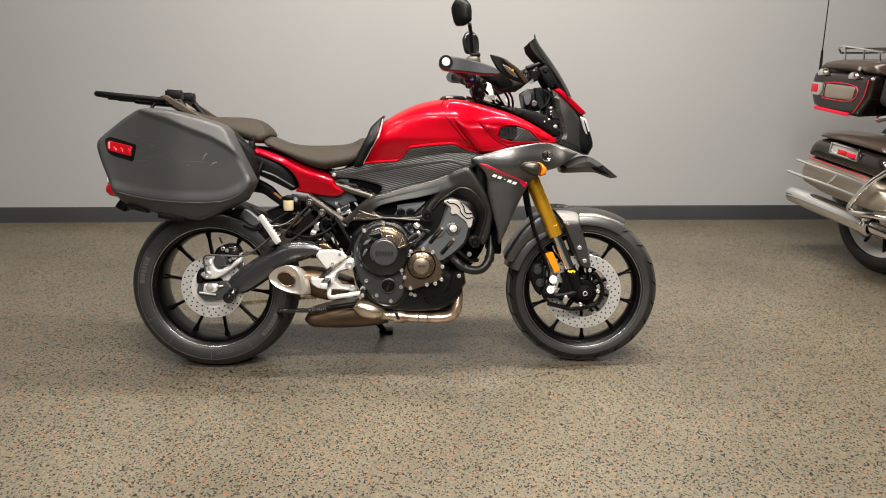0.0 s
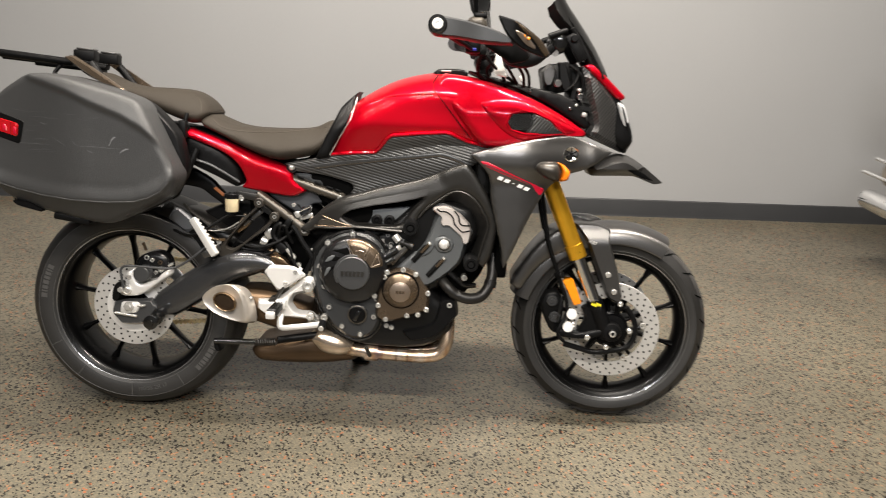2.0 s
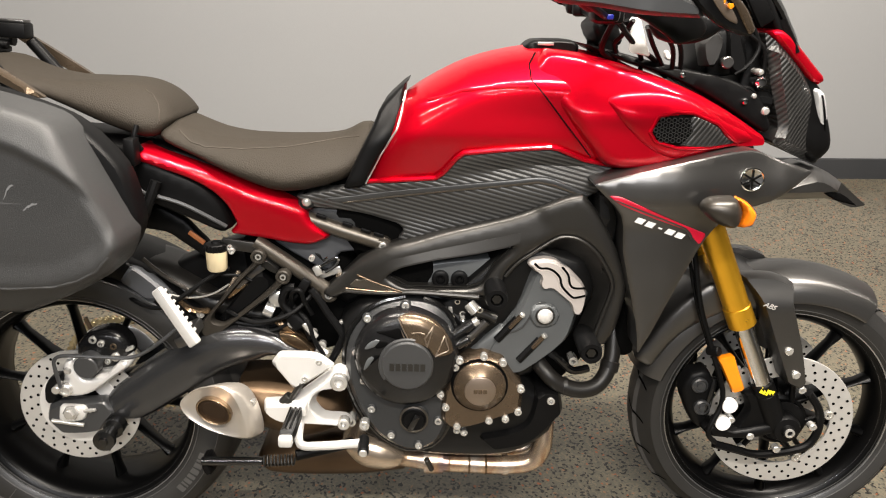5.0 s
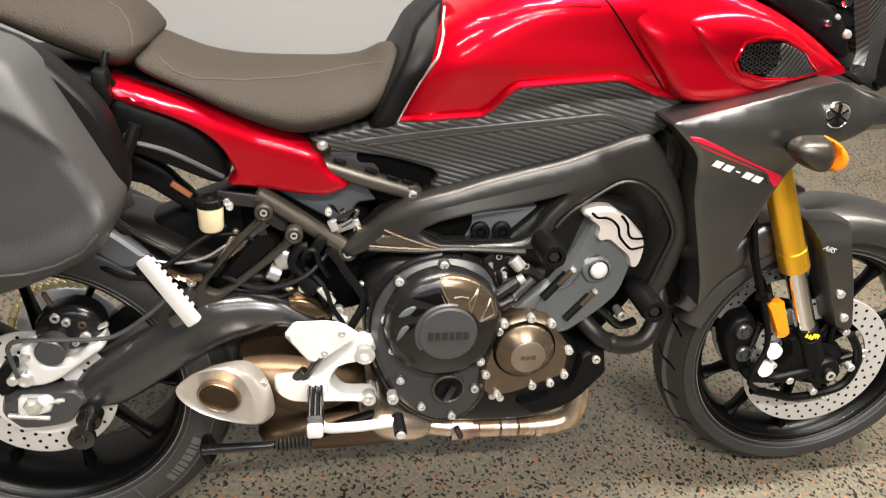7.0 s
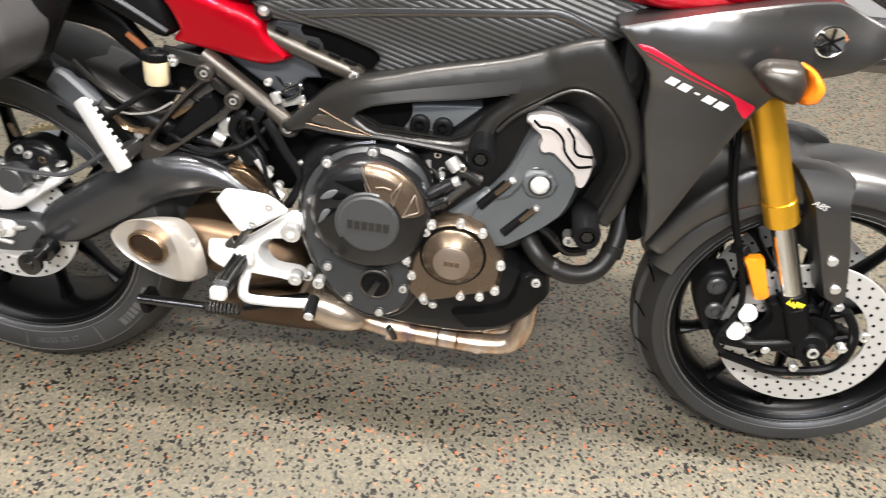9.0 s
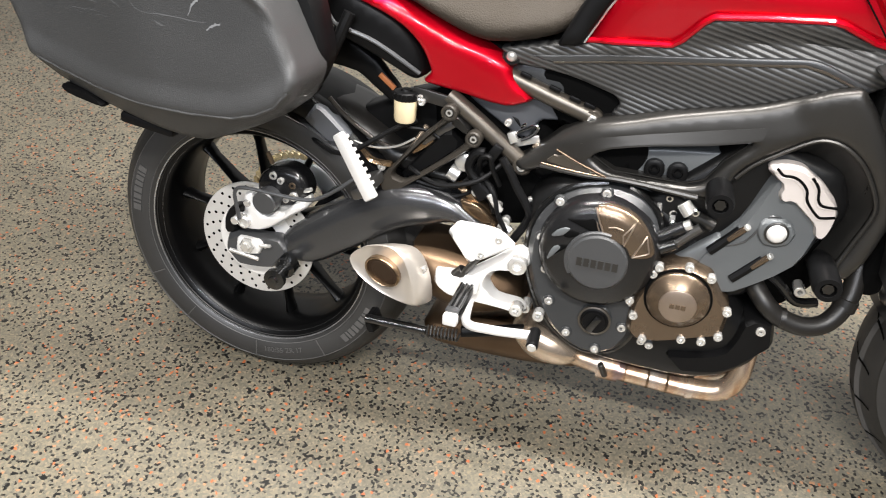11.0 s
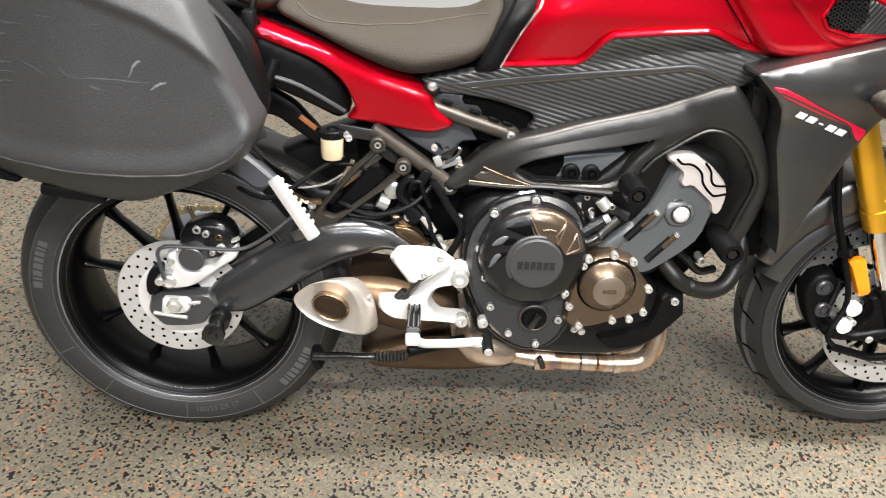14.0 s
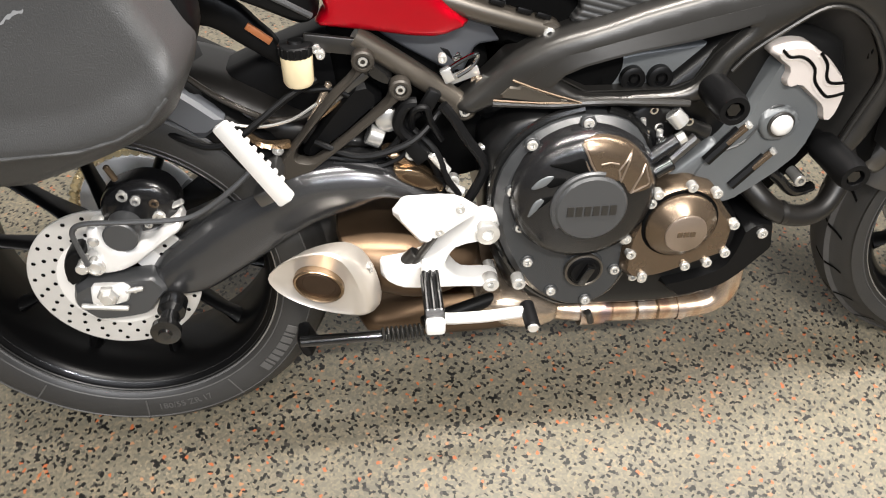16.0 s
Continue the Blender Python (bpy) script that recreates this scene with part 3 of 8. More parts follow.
    for i in range(22):
        for s in (-1, 1):
            a0 = 2 * math.pi * (i + (0.5 if s > 0 else 0)) / 22
            bm = bmesh.new()
            vs = []
            for k in range(5):
                u = k / 4
                y = s * (w * 0.16 + u * (w * 0.62))
                r = float(np.interp(abs(y), [q[0] for q in crown], [q[1] for q in crown])) + 0.0016
                a = a0 + u * 0.15
                hw = 0.0030 / R
                vs.append((bm.verts.new((c.x + r * math.cos(a - hw), y, c.z + r * math.sin(a - hw))), bm.verts.new((c.x + r * math.cos(a + hw), y, c.z + r * math.sin(a + hw)))))
            for p, q in zip(vs, vs[1:]):
                bm.faces.new((p[0], p[1], q[1], q[0]))
            grooves.append(bm)
    tagged(part("tread_groove", join(*grooves), DARK, hub), kind="stuff")
    return hub


def brake_disc(parent, c, y, r_out, r_in, holes_rows, label):
    disc = part("brake_disc", lathe([(r_in, y - 0.0025), (r_out - 0.001, y - 0.0025), (r_out, y - 0.0015), (r_out, y + 0.0015), (r_out - 0.001, y + 0.0025), (r_in, y + 0.0025), (r_in, y - 0.0025)], "Y", 96, centre=c), DISC, parent, label)
    tagged(part("vent_hole", join(*[ring_of_dots(c, r_in + (r_out - r_in) * f, n, y - 0.0029, 0.0033, k * 0.09) for k, (f, n) in enumerate(holes_rows)]), DARK, disc), kind="stuff")
    return disc


rear = wheel("rear_wheel", RW + Vector((0, -0.010, -0.002)), 0.326, 0.101, 10, "satin black ten-spoke rear wheel", 9, 0.2285)
front = wheel("front_wheel", FW, 0.302, 0.062, 10, "satin black ten-spoke front wheel", 15, 0.2275)
rd = brake_disc(rear, RW, -0.098, 0.1225, 0.076, ((0.22, 24), (0.52, 24), (0.8, 24)), "drilled steel rear brake disc")
part("disc_carrier", lathe([(0.045, -0.093), (0.05, -0.103), (0.074, -0.1015), (0.082, -0.1012), (0.083, -0.099), (0.07, -0.094)], "Y", 48, centre=RW), SILVER, rd)
for s in (-1, 1):
    fd = brake_disc(front, FW, s * 0.078, 0.149, 0.103, ((0.2, 30), (0.5, 30), (0.8, 30)), "drilled steel front brake disc")
    part("disc_carrier", lathe([(0.036, s * 0.066), (0.038, s * 0.076), (0.050, s * 0.079), (0.056, s * 0.076), (0.05, s * 0.068)], "Y", 48, centre=FW), RIM, fd)
    for i in range(5):
        a = radians(72 * i + 10)
        q = lambda r, t: (FW.x + r * math.cos(a + t), s * 0.0765, FW.z + r * math.sin(a + t))
        part("carrier_arm", rod(q(0.048, -0.25), q(0.100, 0.0), 0.0075, 0.0055, 8), RIM, fd)
    for i in range(5):
        a = radians(72 * i + 10)
        part("bobbin", lathe([(0.0, s * 0.081), (0.004, s * 0.081), (0.005, s * 0.083), (0.009, s * 0.083), (0.0105, s * 0.080), (0.0105, s * 0.075)], "Y", 12, centre=(FW.x + 0.1 * math.cos(a), 0, FW.z + 0.1 * math.sin(a))), STEEL, fd)
# raised maker's bars and size marks on the rear sidewall
marks = []
for a0 in (176, -22):
    a = a0
    for wd in (0.0135, 0.0045, 0.011, 0.012, 0.009, 0.009, 0.0045, 0.0115):
        a -= math.degrees(wd / 2 / 0.270)
        marks.append(box((0, 0, 0), (wd, 0.0012, 0.0175), None, 0.0))
        marks[-1].transform(Matrix.Translation((RW.x + 0.268 * math.cos(radians(a)), -0.1122, RW.z - 0.002 + 0.268 * math.sin(radians(a)))) @ Matrix.Rotation(-radians(a) + math.pi / 2, 4, "Y"))
        a -= math.degrees((wd / 2 + 0.0042) / 0.270)
tagged(part("sidewall_lettering", join(*marks), LETTER, rear), kind="stuff")
size = bpy.data.curves.new("size_marks", "FONT")
size.body, size.size, size.extrude, size.align_x = "180/55 ZR 17", 0.017, 0.0004, "CENTER"
tmp = new("size_marks", size)
me = bpy.data.meshes.new_from_object(tmp.evaluated_get(bpy.context.evaluated_depsgraph_get()))
bpy.data.objects.remove(tmp)
bm = bmesh.new()
bm.from_mesh(me)
for v in bm.verts:
    a = radians(-78) + v.co.x / 0.268
    r = 0.268 - v.co.y
    v.co = Vector((RW.x + r * math.cos(a), -0.1120 + v.co.z, RW.z + r * math.sin(a)))
part("size_lettering", bm, LETTER, rear)
# flat plinth sectors of the sidewall, with their dividing lines
lines = []
for a0 in (-152, -128, -92, -58):
    a = radians(a0)
    b = box((0, 0, 0), (0.0022, 0.001, 0.04), None, 0.0)
    b.transform(Matrix.Translation((RW.x + 0.267 * math.cos(a), -0.1116, RW.z + 0.267 * math.sin(a))) @ Matrix.Rotation(-a + math.pi / 2, 4, "Y"))
    lines.append(b)
tagged(part("sidewall_line", join(*lines), LETTER, rear), kind="stuff")

# rear axle, carriers and swingarm
for s in (1, -1):
    f = (lambda b: b) if s > 0 else flip
    part("swingarm_side", f(pillow([(0.034, 0.322), (0.067, 0.364), (0.179, 0.446), (0.264, 0.491), (0.317, 0.502), (0.38, 0.498), (0.44, 0.462), (0.483, 0.443), (0.486, 0.407), (0.394, 0.438), (0.352, 0.425), (0.289, 0.402), (0.201, 0.343), (0.123, 0.294), (0.076, 0.288), (0.047, 0.295)], -0.092, -0.130, 0.026, 0.012, back=-0.07)), SWING, moto, "smooth satin black swingarm")
part("swingarm_cross", box((0.40, 0, 0.46), (0.09, 0.17, 0.07), None, 0.015), FRAME, moto)
plate = part("axle_plate", pillow([(-0.059, 0.334), (0.05, 0.344), (0.072, 0.318), (0.052, 0.295), (0.031, 0.272), (-0.036, 0.266), (-0.055, 0.282), (-0.067, 0.3)], -0.126, -0.134, 0.005, 0.02, back=-0.105, flat=True), CAPG, moto)
part("axle_adjuster", pillow([(-0.035, 0.335), (0.014, 0.336), (0.019, 0.325), (0.011, 0.302), (-0.04, 0.298)], -0.136, -0.142, 0.004, 0.02), SILVER, plate)
part("axle_nut", lathe([(0.016, -0.141), (0.016, -0.147), (0.013, -0.15), (0.009, -0.15), (0.009, -0.157), (0.0, -0.158)], "Y", 6, centre=(-0.011, 0, 0.322)), STEEL, plate)
part("adjuster_bolt", rod((0.012, -0.139, 0.324), (0.037, -0.139, 0.327), 0.004), STEEL, plate)
part("adjuster_washer", rod((0.027, -0.139, 0.33), (0.025, -0.139, 0.32), 0.003), STEEL, plate)
part("adjuster_tail", rod((-0.055, -0.139, 0.301), (0.01, -0.139, 0.292), 0.0045), STEEL, plate)
part("paddock_spool", lathe([(0.0, -0.205), (0.008, -0.205), (0.010, -0.2), (0.021, -0.198), (0.021, -0.188), (0.013, -0.182), (0.013, -0.160), (0.020, -0.152), (0.020, -0.128)], "Y", 28, centre=(0.072, 0, 0.291)), GLOSS, moto)
# rear caliper over the disc
cal = part("rear_caliper", pillow([(-0.047, 0.360), (-0.031, 0.350), (0.008, 0.352), (0.038, 0.365), (0.077, 0.395), (0.109, 0.418), (0.105, 0.437), (0.085, 0.425), (0.061, 0.399), (0.017, 0.392), (-0.001, 0.421), (0.004, 0.438), (-0.020, 0.428), (-0.025, 0.403), (-0.013, 0.386), (-0.036, 0.375)], -0.118, -0.136, 0.008, 0.007, back=-0.09, corner=30), SILVER, moto, "silver rear brake caliper with a black cap")
clb = part("caliper_body", pillow([(-0.005, 0.426), (0.000, 0.455), (0.018, 0.474), (0.058, 0.487), (0.090, 0.476), (0.104, 0.448), (0.098, 0.424), (0.060, 0.404), (0.020, 0.400)], -0.095, -0.116, 0.014, 0.010, back=-0.07), ENGINE, cal, "dark cast caliper body")
bolt((0.035, -0.118, 0.468), 0.008, clb, STEEL, 0.010)
bolt((0.075, -0.118, 0.455), 0.007, clb, BRONZE, 0.010)
part("bleed_screw", rod((0.030, -0.105, 0.488), (0.022, -0.108, 0.512), 0.0045), BRONZE, clb)
part("pad_pin", rod((0.085, -0.108, 0.44), (0.112, -0.108, 0.452), 0.0045), STEEL, clb)
part("caliper_bracket", pillow([(-0.066, 0.366), (-0.054, 0.389), (-0.035, 0.394), (-0.041, 0.337), (-0.068, 0.33)], -0.120, -0.134, 0.006, 0.012, back=-0.09), BLACK, cal)
part("piston_cover", lathe([(0.0235, -0.116), (0.0235, -0.147), (0.021, -0.149), (0, -0.149)], "Y", 28, centre=(0.030, 0, 0.423)), CAPG, cal)
part("bleed_nipple", lathe([(0.008, -0.12), (0.008, -0.136), (0.005, -0.140), (0, -0.140)], "Y", 12, centre=(-0.012, 0, 0.410)), STEEL, cal)
for x, z, r in ((0.078, 0.434, 0.009), (0.062, 0.424, 0.006), (0.052, 0.462, 0.007)):
    bolt((x, -0.122, z), r, clb, STEEL, 0.012)
part("slide_pin", rod((-0.034, -0.15, 0.373), (-0.034, -0.12, 0.373), 0.0085), STEEL, cal)
part("brake_hose", tube([(-0.024, -0.146, 0.379), (-0.030, -0.146, 0.416), (-0.030, -0.146, 0.436), (-0.013, -0.146, 0.447), (0.045, -0.145, 0.446), (0.111, -0.142, 0.444), (0.145, -0.140, 0.455), (0.188, -0.138, 0.486), (0.226, -0.130, 0.519)], 0.0038), CAPG, cal)
part("abs_sensor", lathe([(0.013, -0.130), (0.013, -0.142), (0.009, -0.144), (0.008, -0.140), (0, -0.140)], "Y", 20, centre=(-0.018, 0, 0.370)), STEEL, cal)

# sprocket and chain beyond the wheel
part("rear_sprocket", lathe([(0.072, 0.094), (0.096, 0.094), (0.100, 0.096), (0.100, 0.100), (0.096, 0.102), (0.062, 0.102), (0.062, 0.094)], "Y", 64, centre=RW), SILVER, rear, "light alloy rear sprocket")
links = []
path = []
for i in range(26):
    a = radians(84 + 192 * i / 25)
    path.append((RW.x + 0.109 * math.cos(a), RW.z + 0.109 * math.sin(a), 0))
top0 = path[0]
run = lambda p, q, n: [(p[0] + (q[0] - p[0]) * k / n, p[1] + (q[1] - p[1]) * k / n) for k in range(n)]
course = run(top0[:2], (0.50, 0.415), 32)[::-1] + [(p[0], p[1]) for p in path[1:]] + run(path[-1][:2], (0.50, 0.25), 32)[1:]
for i, (p, q) in enumerate(zip(course, course[1:])):
    d = Vector((q[0] - p[0], 0, q[1] - p[1]))
    ang = math.atan2(d.z, d.x)
    wy = 0.0062 if i % 2 else 0.0040
    for side in (-1, 1):
        for e in (p, q):
            links.append(lathe([(0.0, -0.0012), (0.0024, -0.0012), (0.0028, -0.0004), (0.0064, -0.0012), (0.0076, -0.0004), (0.0076, 0.0012), (0.0, 0.0012)], "Y", 12, centre=(e[0], 0.098 + side * wy, e[1])))
        links.append(box((0, 0, 0), (d.length, 0.0020, 0.0058), None, 0.0))
        links[-1].transform(Matrix.Translation(((p[0] + q[0]) / 2, 0.098 + side * wy, (p[1] + q[1]) / 2)) @ Matrix.Rotation(-ang, 4, "Y"))
    links.append(lathe([(0.0, 0.0895), (0.0042, 0.0895), (0.0042, 0.1065), (0.0, 0.1065)], "Y", 8, centre=(p[0], 0, p[1])))
part("drive_chain", join(*links), CHAIN, moto, "gold-coloured drive chain")

# hugger and inner rear mudguard
def guard_arc(c, r, half, a0, a1, drop, seg=40):
    """A mudguard that follows the tyre from a0 to a1 degrees, rolled over at its sides."""
    side = [(r - drop, 1.0), (r - drop * 0.62, 0.985), (r - drop * 0.34, 0.90), (r - drop * 0.15, 0.74), (r - drop * 0.03, 0.52), (r + 0.004, 0.27)]
    prof = [(q, -half * k) for q, k in side] + [(r + 0.006, 0)] + [(q, half * k) for q, k in reversed(side)]
    inner = [(q[0] - 0.004, q[1] * 0.965) for q in reversed(prof)]
    return lathe(prof + inner + [prof[0]], "Y", seg, a0, a1, c)


part("rear_hugger", guard_arc(RW, 0.338, 0.108, 18, 88, 0.035), BLACK, moto, "black plastic rear hugger")
part("hugger_tail", pillow([(0.05, 0.6), (0.1, 0.638), (0.15, 0.61), (0.2, 0.54), (0.225, 0.49), (0.2, 0.485), (0.16, 0.54), (0.1, 0.585)], -0.09, -0.112, 0.012, 0.02, back=-0.08), BLACK, moto)
part("inner_mudguard", pillow([(-0.28, 0.66), (-0.20, 0.70), (0.02, 0.630), (0.102, 0.625), (0.135, 0.622), (0.190, 0.604), (0.234, 0.581), (0.290, 0.548), (0.40, 0.51), (0.37, 0.49), (0.27, 0.50), (0.16, 0.53), (0.06, 0.580), (-0.05, 0.610)], -0.03, -0.088, 0.045, 0.014, mirror=True), SATIN, moto, "semi-gloss black inner mudguard under the tail")
part("tail_tray", pillow([(-0.36, 0.80), (-0.20, 0.86), (0.10, 0.87), (0.35, 0.80), (0.44, 0.70), (0.33, 0.715), (0.20, 0.775), (0.05, 0.79), (-0.25, 0.76)], -0.05, -0.085, 0.03, 0.02, mirror=True), BLACK, moto)
part("tail_underside", pillow([(0.10, 0.75), (0.142, 0.745), (0.216, 0.706), (0.240, 0.681), (0.262, 0.655), (0.268, 0.616), (0.251, 0.629), (0.211, 0.657), (0.179, 0.678), (0.10, 0.688)], -0.055, -0.066, 0.006, 0.014, back=-0.045), BLACK, moto, "black frame under the tail")
part("licence_holder", pillow([(-0.40, 0.62), (-0.30, 0.75), (-0.26, 0.73), (-0.36, 0.60)], -0.04, -0.06, 0.02, 0.02, mirror=True), BLACK, moto)
tl = part("tail_lamp", pillow([(-0.415, 0.706), (-0.388, 0.725), (-0.358, 0.703), (-0.359, 0.679), (-0.375, 0.66), (-0.412, 0.669)], -0.06, -0.10, 0.012, 0.012, mirror=True), REDLENS, moto, "red and white tail lamp")
part("lamp_reflector", pillow([(-0.408, 0.756), (-0.387, 0.76), (-0.376, 0.723), (-0.41, 0.706)], -0.06, -0.098, 0.010, 0.012, mirror=True), WHITE, tl)

# engine block and covers
eng = part("crankcase", pillow([(0.525, 0.523), (0.58, 0.574), (0.734, 0.566), (0.841, 0.492), (0.892, 0.41), (0.965, 0.346), (0.952, 0.284), (0.87, 0.23), (0.695, 0.228), (0.579, 0.255), (0.536, 0.366)], -0.10, -0.135, 0.02, 0.02, mirror=True), CRANK, moto, "charcoal painted engine crankcase")
part("cylinder_block", pillow([(0.70, 0.55), (0.86, 0.70), (1.00, 0.66), (1.02, 0.58), (0.90, 0.40), (0.78, 0.42)], -0.10, -0.13, 0.02, 0.02, mirror=True), CRANK, eng)
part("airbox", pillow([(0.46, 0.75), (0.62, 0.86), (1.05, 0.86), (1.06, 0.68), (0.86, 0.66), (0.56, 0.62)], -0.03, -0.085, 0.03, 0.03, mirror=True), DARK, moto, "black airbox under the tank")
CC = Vector((0.660, 0, 0.440))
cl_out = [(0.655, 0.578), (0.590, 0.555), (0.548, 0.500), (0.540, 0.430), (0.560, 0.360), (0.600, 0.295), (0.660, 0.258), (0.715, 0.272), (0.742, 0.320), (0.745, 0.385), (0.752, 0.45), (0.748, 0.52), (0.715, 0.565)]
clc = part("clutch_cover", pillow(cl_out, -0.150, -0.163, 0.010, 0.012, back=-0.11, flat=True), CAST, eng, "charcoal clutch cover ringed with bright bolts")
part("cover_lip", tube([(x, -0.139, z) for x, z in rounded([(CC.x + (x - CC.x) * 1.03, CC.z + (z - CC.z) * 1.03) for x, z in cl_out], 2)] , 0.006, 8, 2), GLOSS, clc)
dome = lathe([(0.102, -0.158), (0.100, -0.172), (0.093, -0.186), (0.080, -0.194), (0.050, -0.197)], "Y", 64, centre=(0.658, 0, 0.470))
part("cover_dome", dome, ENGINE, clc)
def dome_y(r):
    for (r0, y0), (r1, y1) in (((0.050, -0.197), (0.080, -0.194)), ((0.080, -0.194), (0.093, -0.186)), ((0.093, -0.186), (0.100, -0.172))):
        if r <= r1:
            return y0 + (y1 - y0) * (r - r0) / (r1 - r0)
    return -0.172


def on_dome(x, z):
    return dome_y(math.hypot(x - 0.658, z - 0.470))


# bronze sector laid over the dome, with paler ribs
sector = part("bronze_sector", pillow([(0.642, 0.561), (0.662, 0.566), (0.685, 0.563), (0.707, 0.554), (0.728, 0.535), (0.743, 0.510), (0.748, 0.490), (0.712, 0.482), (0.700, 0.503), (0.667, 0.510)], -0.0002, -0.0022, 0.004, 0.007, on_dome, corner=30), BRONZE, clc, "bronze sector of the cover dome")
for pts in ([(0.693, 0.521), (0.709, 0.545), (0.697, 0.504), (0.693, 0.521)], [(0.713, 0.486), (0.730, 0.524), (0.738, 0.497), (0.713, 0.486)], [(0.643, 0.559), (0.655, 0.533), (0.667, 0.511)], [(0.668, 0.531), (0.680, 0.533), (0.692, 0.530)]):
    part("sector_rib", drape(on_dome, pts, 0.0015, 0.0022), PALE_BRONZE, sector)
# claw-shaped slots: the cut's shade and its lit floor, both put into colour
for cut, floor_ in (([(0.597, 0.531), (0.628, 0.536), (0.645, 0.542), (0.650, 0.530), (0.661, 0.513), (0.640, 0.518), (0.618, 0.525)], [(0.646, 0.541), (0.662, 0.512), (0.652, 0.521)]),
                    ([(0.598, 0.500), (0.606, 0.514), (0.627, 0.513), (0.618, 0.503), (0.606, 0.498)], [(0.577, 0.493), (0.588, 0.509), (0.602, 0.517), (0.610, 0.515), (0.598, 0.501)]),
                    ([(0.584, 0.458), (0.592, 0.483), (0.614, 0.488), (0.602, 0.475)], [(0.576, 0.448), (0.582, 0.470), (0.589, 0.482), (0.602, 0.482), (0.590, 0.464)])):
    part("cover_slot", pillow(cut, 0.0005, -0.0012, 0.003, 0.007, on_dome, corner=30), DARK, clc)
    part("lit_slot_floor", pillow(floor_, 0.0004, -0.0014, 0.003, 0.007, on_dome, corner=30), HEADG if floor_[0][0] < 0.6 else PALE_BRONZE, clc)
cap = part("clutch_cap", lathe([(0.049, -0.190), (0.049, -0.203), (0.046, -0.206), (0.0, -0.207)], "Y", 64, centre=(0.661, 0, 0.467)), CAPG, clc)
part("cap_step", lathe([(0.055, -0.190), (0.055, -0.2005), (0.0525, -0.2025), (0.040, -0.2025)], "Y", 40, 75, 215, (0.661, 0, 0.467)), CAPG, clc)
bars = [box((0.661 - 0.029 + i * 0.0116, -0.2072, 0.4660), (0.0088, 0.0012, 0.015), None, 0.0) for i in range(6)]
part("maker_bars", join(*bars), FRAME, cap)
fil = part("oil_filler", lathe([(0.027, -0.160), (0.027, -0.170), (0.022, -0.172), (0.020, -0.176), (0.0, -0.176)], "Y", 32, centre=(0.674, 0, 0.336)), BLACK, clc)
part("filler_grip", box((0.674, -0.180, 0.336), (0.012, 0.012, 0.034), Matrix.Rotation(radians(25), 4, "Y"), 0.002), GLOSS, fil)
part("filler_boss", pillow([(0.646, 0.350), (0.660, 0.366), (0.690, 0.364), (0.704, 0.350), (0.700, 0.320), (0.678, 0.298), (0.652, 0.312)], -0.160, -0.168, 0.008, 0.012), CAST, clc)
part("filler_ring", lathe([(0.0285, -0.166), (0.0285, -0.1715), (0.0260, -0.1725), (0.0245, -0.1710)], "Y", 32, centre=(0.674, 0, 0.336)), TUBE, clc)
for x, z in [(0.655, 0.574), (0.590, 0.354), (0.629, 0.297), (0.583, 0.546), (0.561, 0.476), (0.575, 0.416), (0.735, 0.524), (0.722, 0.330), (0.684, 0.275), (0.729, 0.385)]:
    bolt((x, -0.169, z), 0.0074, clc, STEEL, 0.012)
    part("bolt_washer", lathe([(0.0105, -0.158), (0.0105, -0.1645), (0.0095, -0.1655), (0.006, -0.1655)], "Y", 20, centre=(x, 0, z)), CAST, clc)
# generator cover
so = [(0.750, 0.455), (0.772, 0.473), (0.806, 0.482), (0.845, 0.470), (0.862, 0.440), (0.886, 0.410), (0.883, 0.358), (0.840, 0.342), (0.786, 0.322), (0.746, 0.318), (0.728, 0.335), (0.730, 0.396)]
gen = part("generator_cover", pillow(so, -0.168, -0.180, 0.008, 0.010, back=-0.12, flat=True, corner=30), BRONZE, eng, "bronze generator cover")
SC = (0.800, 0, 0.418)
part("dome_groove", lathe([(0.0555, -0.1790), (0.0545, -0.1812), (0.0500, -0.1812), (0.0490, -0.1790)], "Y", 64, centre=SC), DARK, gen)
part("cover_dome", lathe([(0.0510, -0.176), (0.0505, -0.186), (0.047, -0.191), (0.0300, -0.2035), (0.0295, -0.205)], "Y", 64, centre=SC), BRONZE, gen, sharp=20)
part("cover_cap", lathe([(0.0300, -0.2040), (0.0295, -0.2060), (0.0280, -0.2070), (0.0, -0.2070)], "Y", 48, centre=SC), PALE_BRONZE, gen, "pale bronze cover centre")
part("cover_badge", join(*[box((0.800 + dx, -0.2074, 0.418), (0.0075, 0.0010, 0.008), None, 0.0) for dx in (-0.009, 0.0, 0.009)]), BRONZE, gen)
for x, z in ((0.806, 0.479), (0.760, 0.470), (0.843, 0.467), (0.880, 0.412), (0.877, 0.363), (0.853, 0.347), (0.821, 0.343), (0.759, 0.329), (0.736, 0.370), (0.725, 0.398), (0.752, 0.456)):
    bolt((x, -0.186, z), 0.0074, gen, STEEL, 0.012)
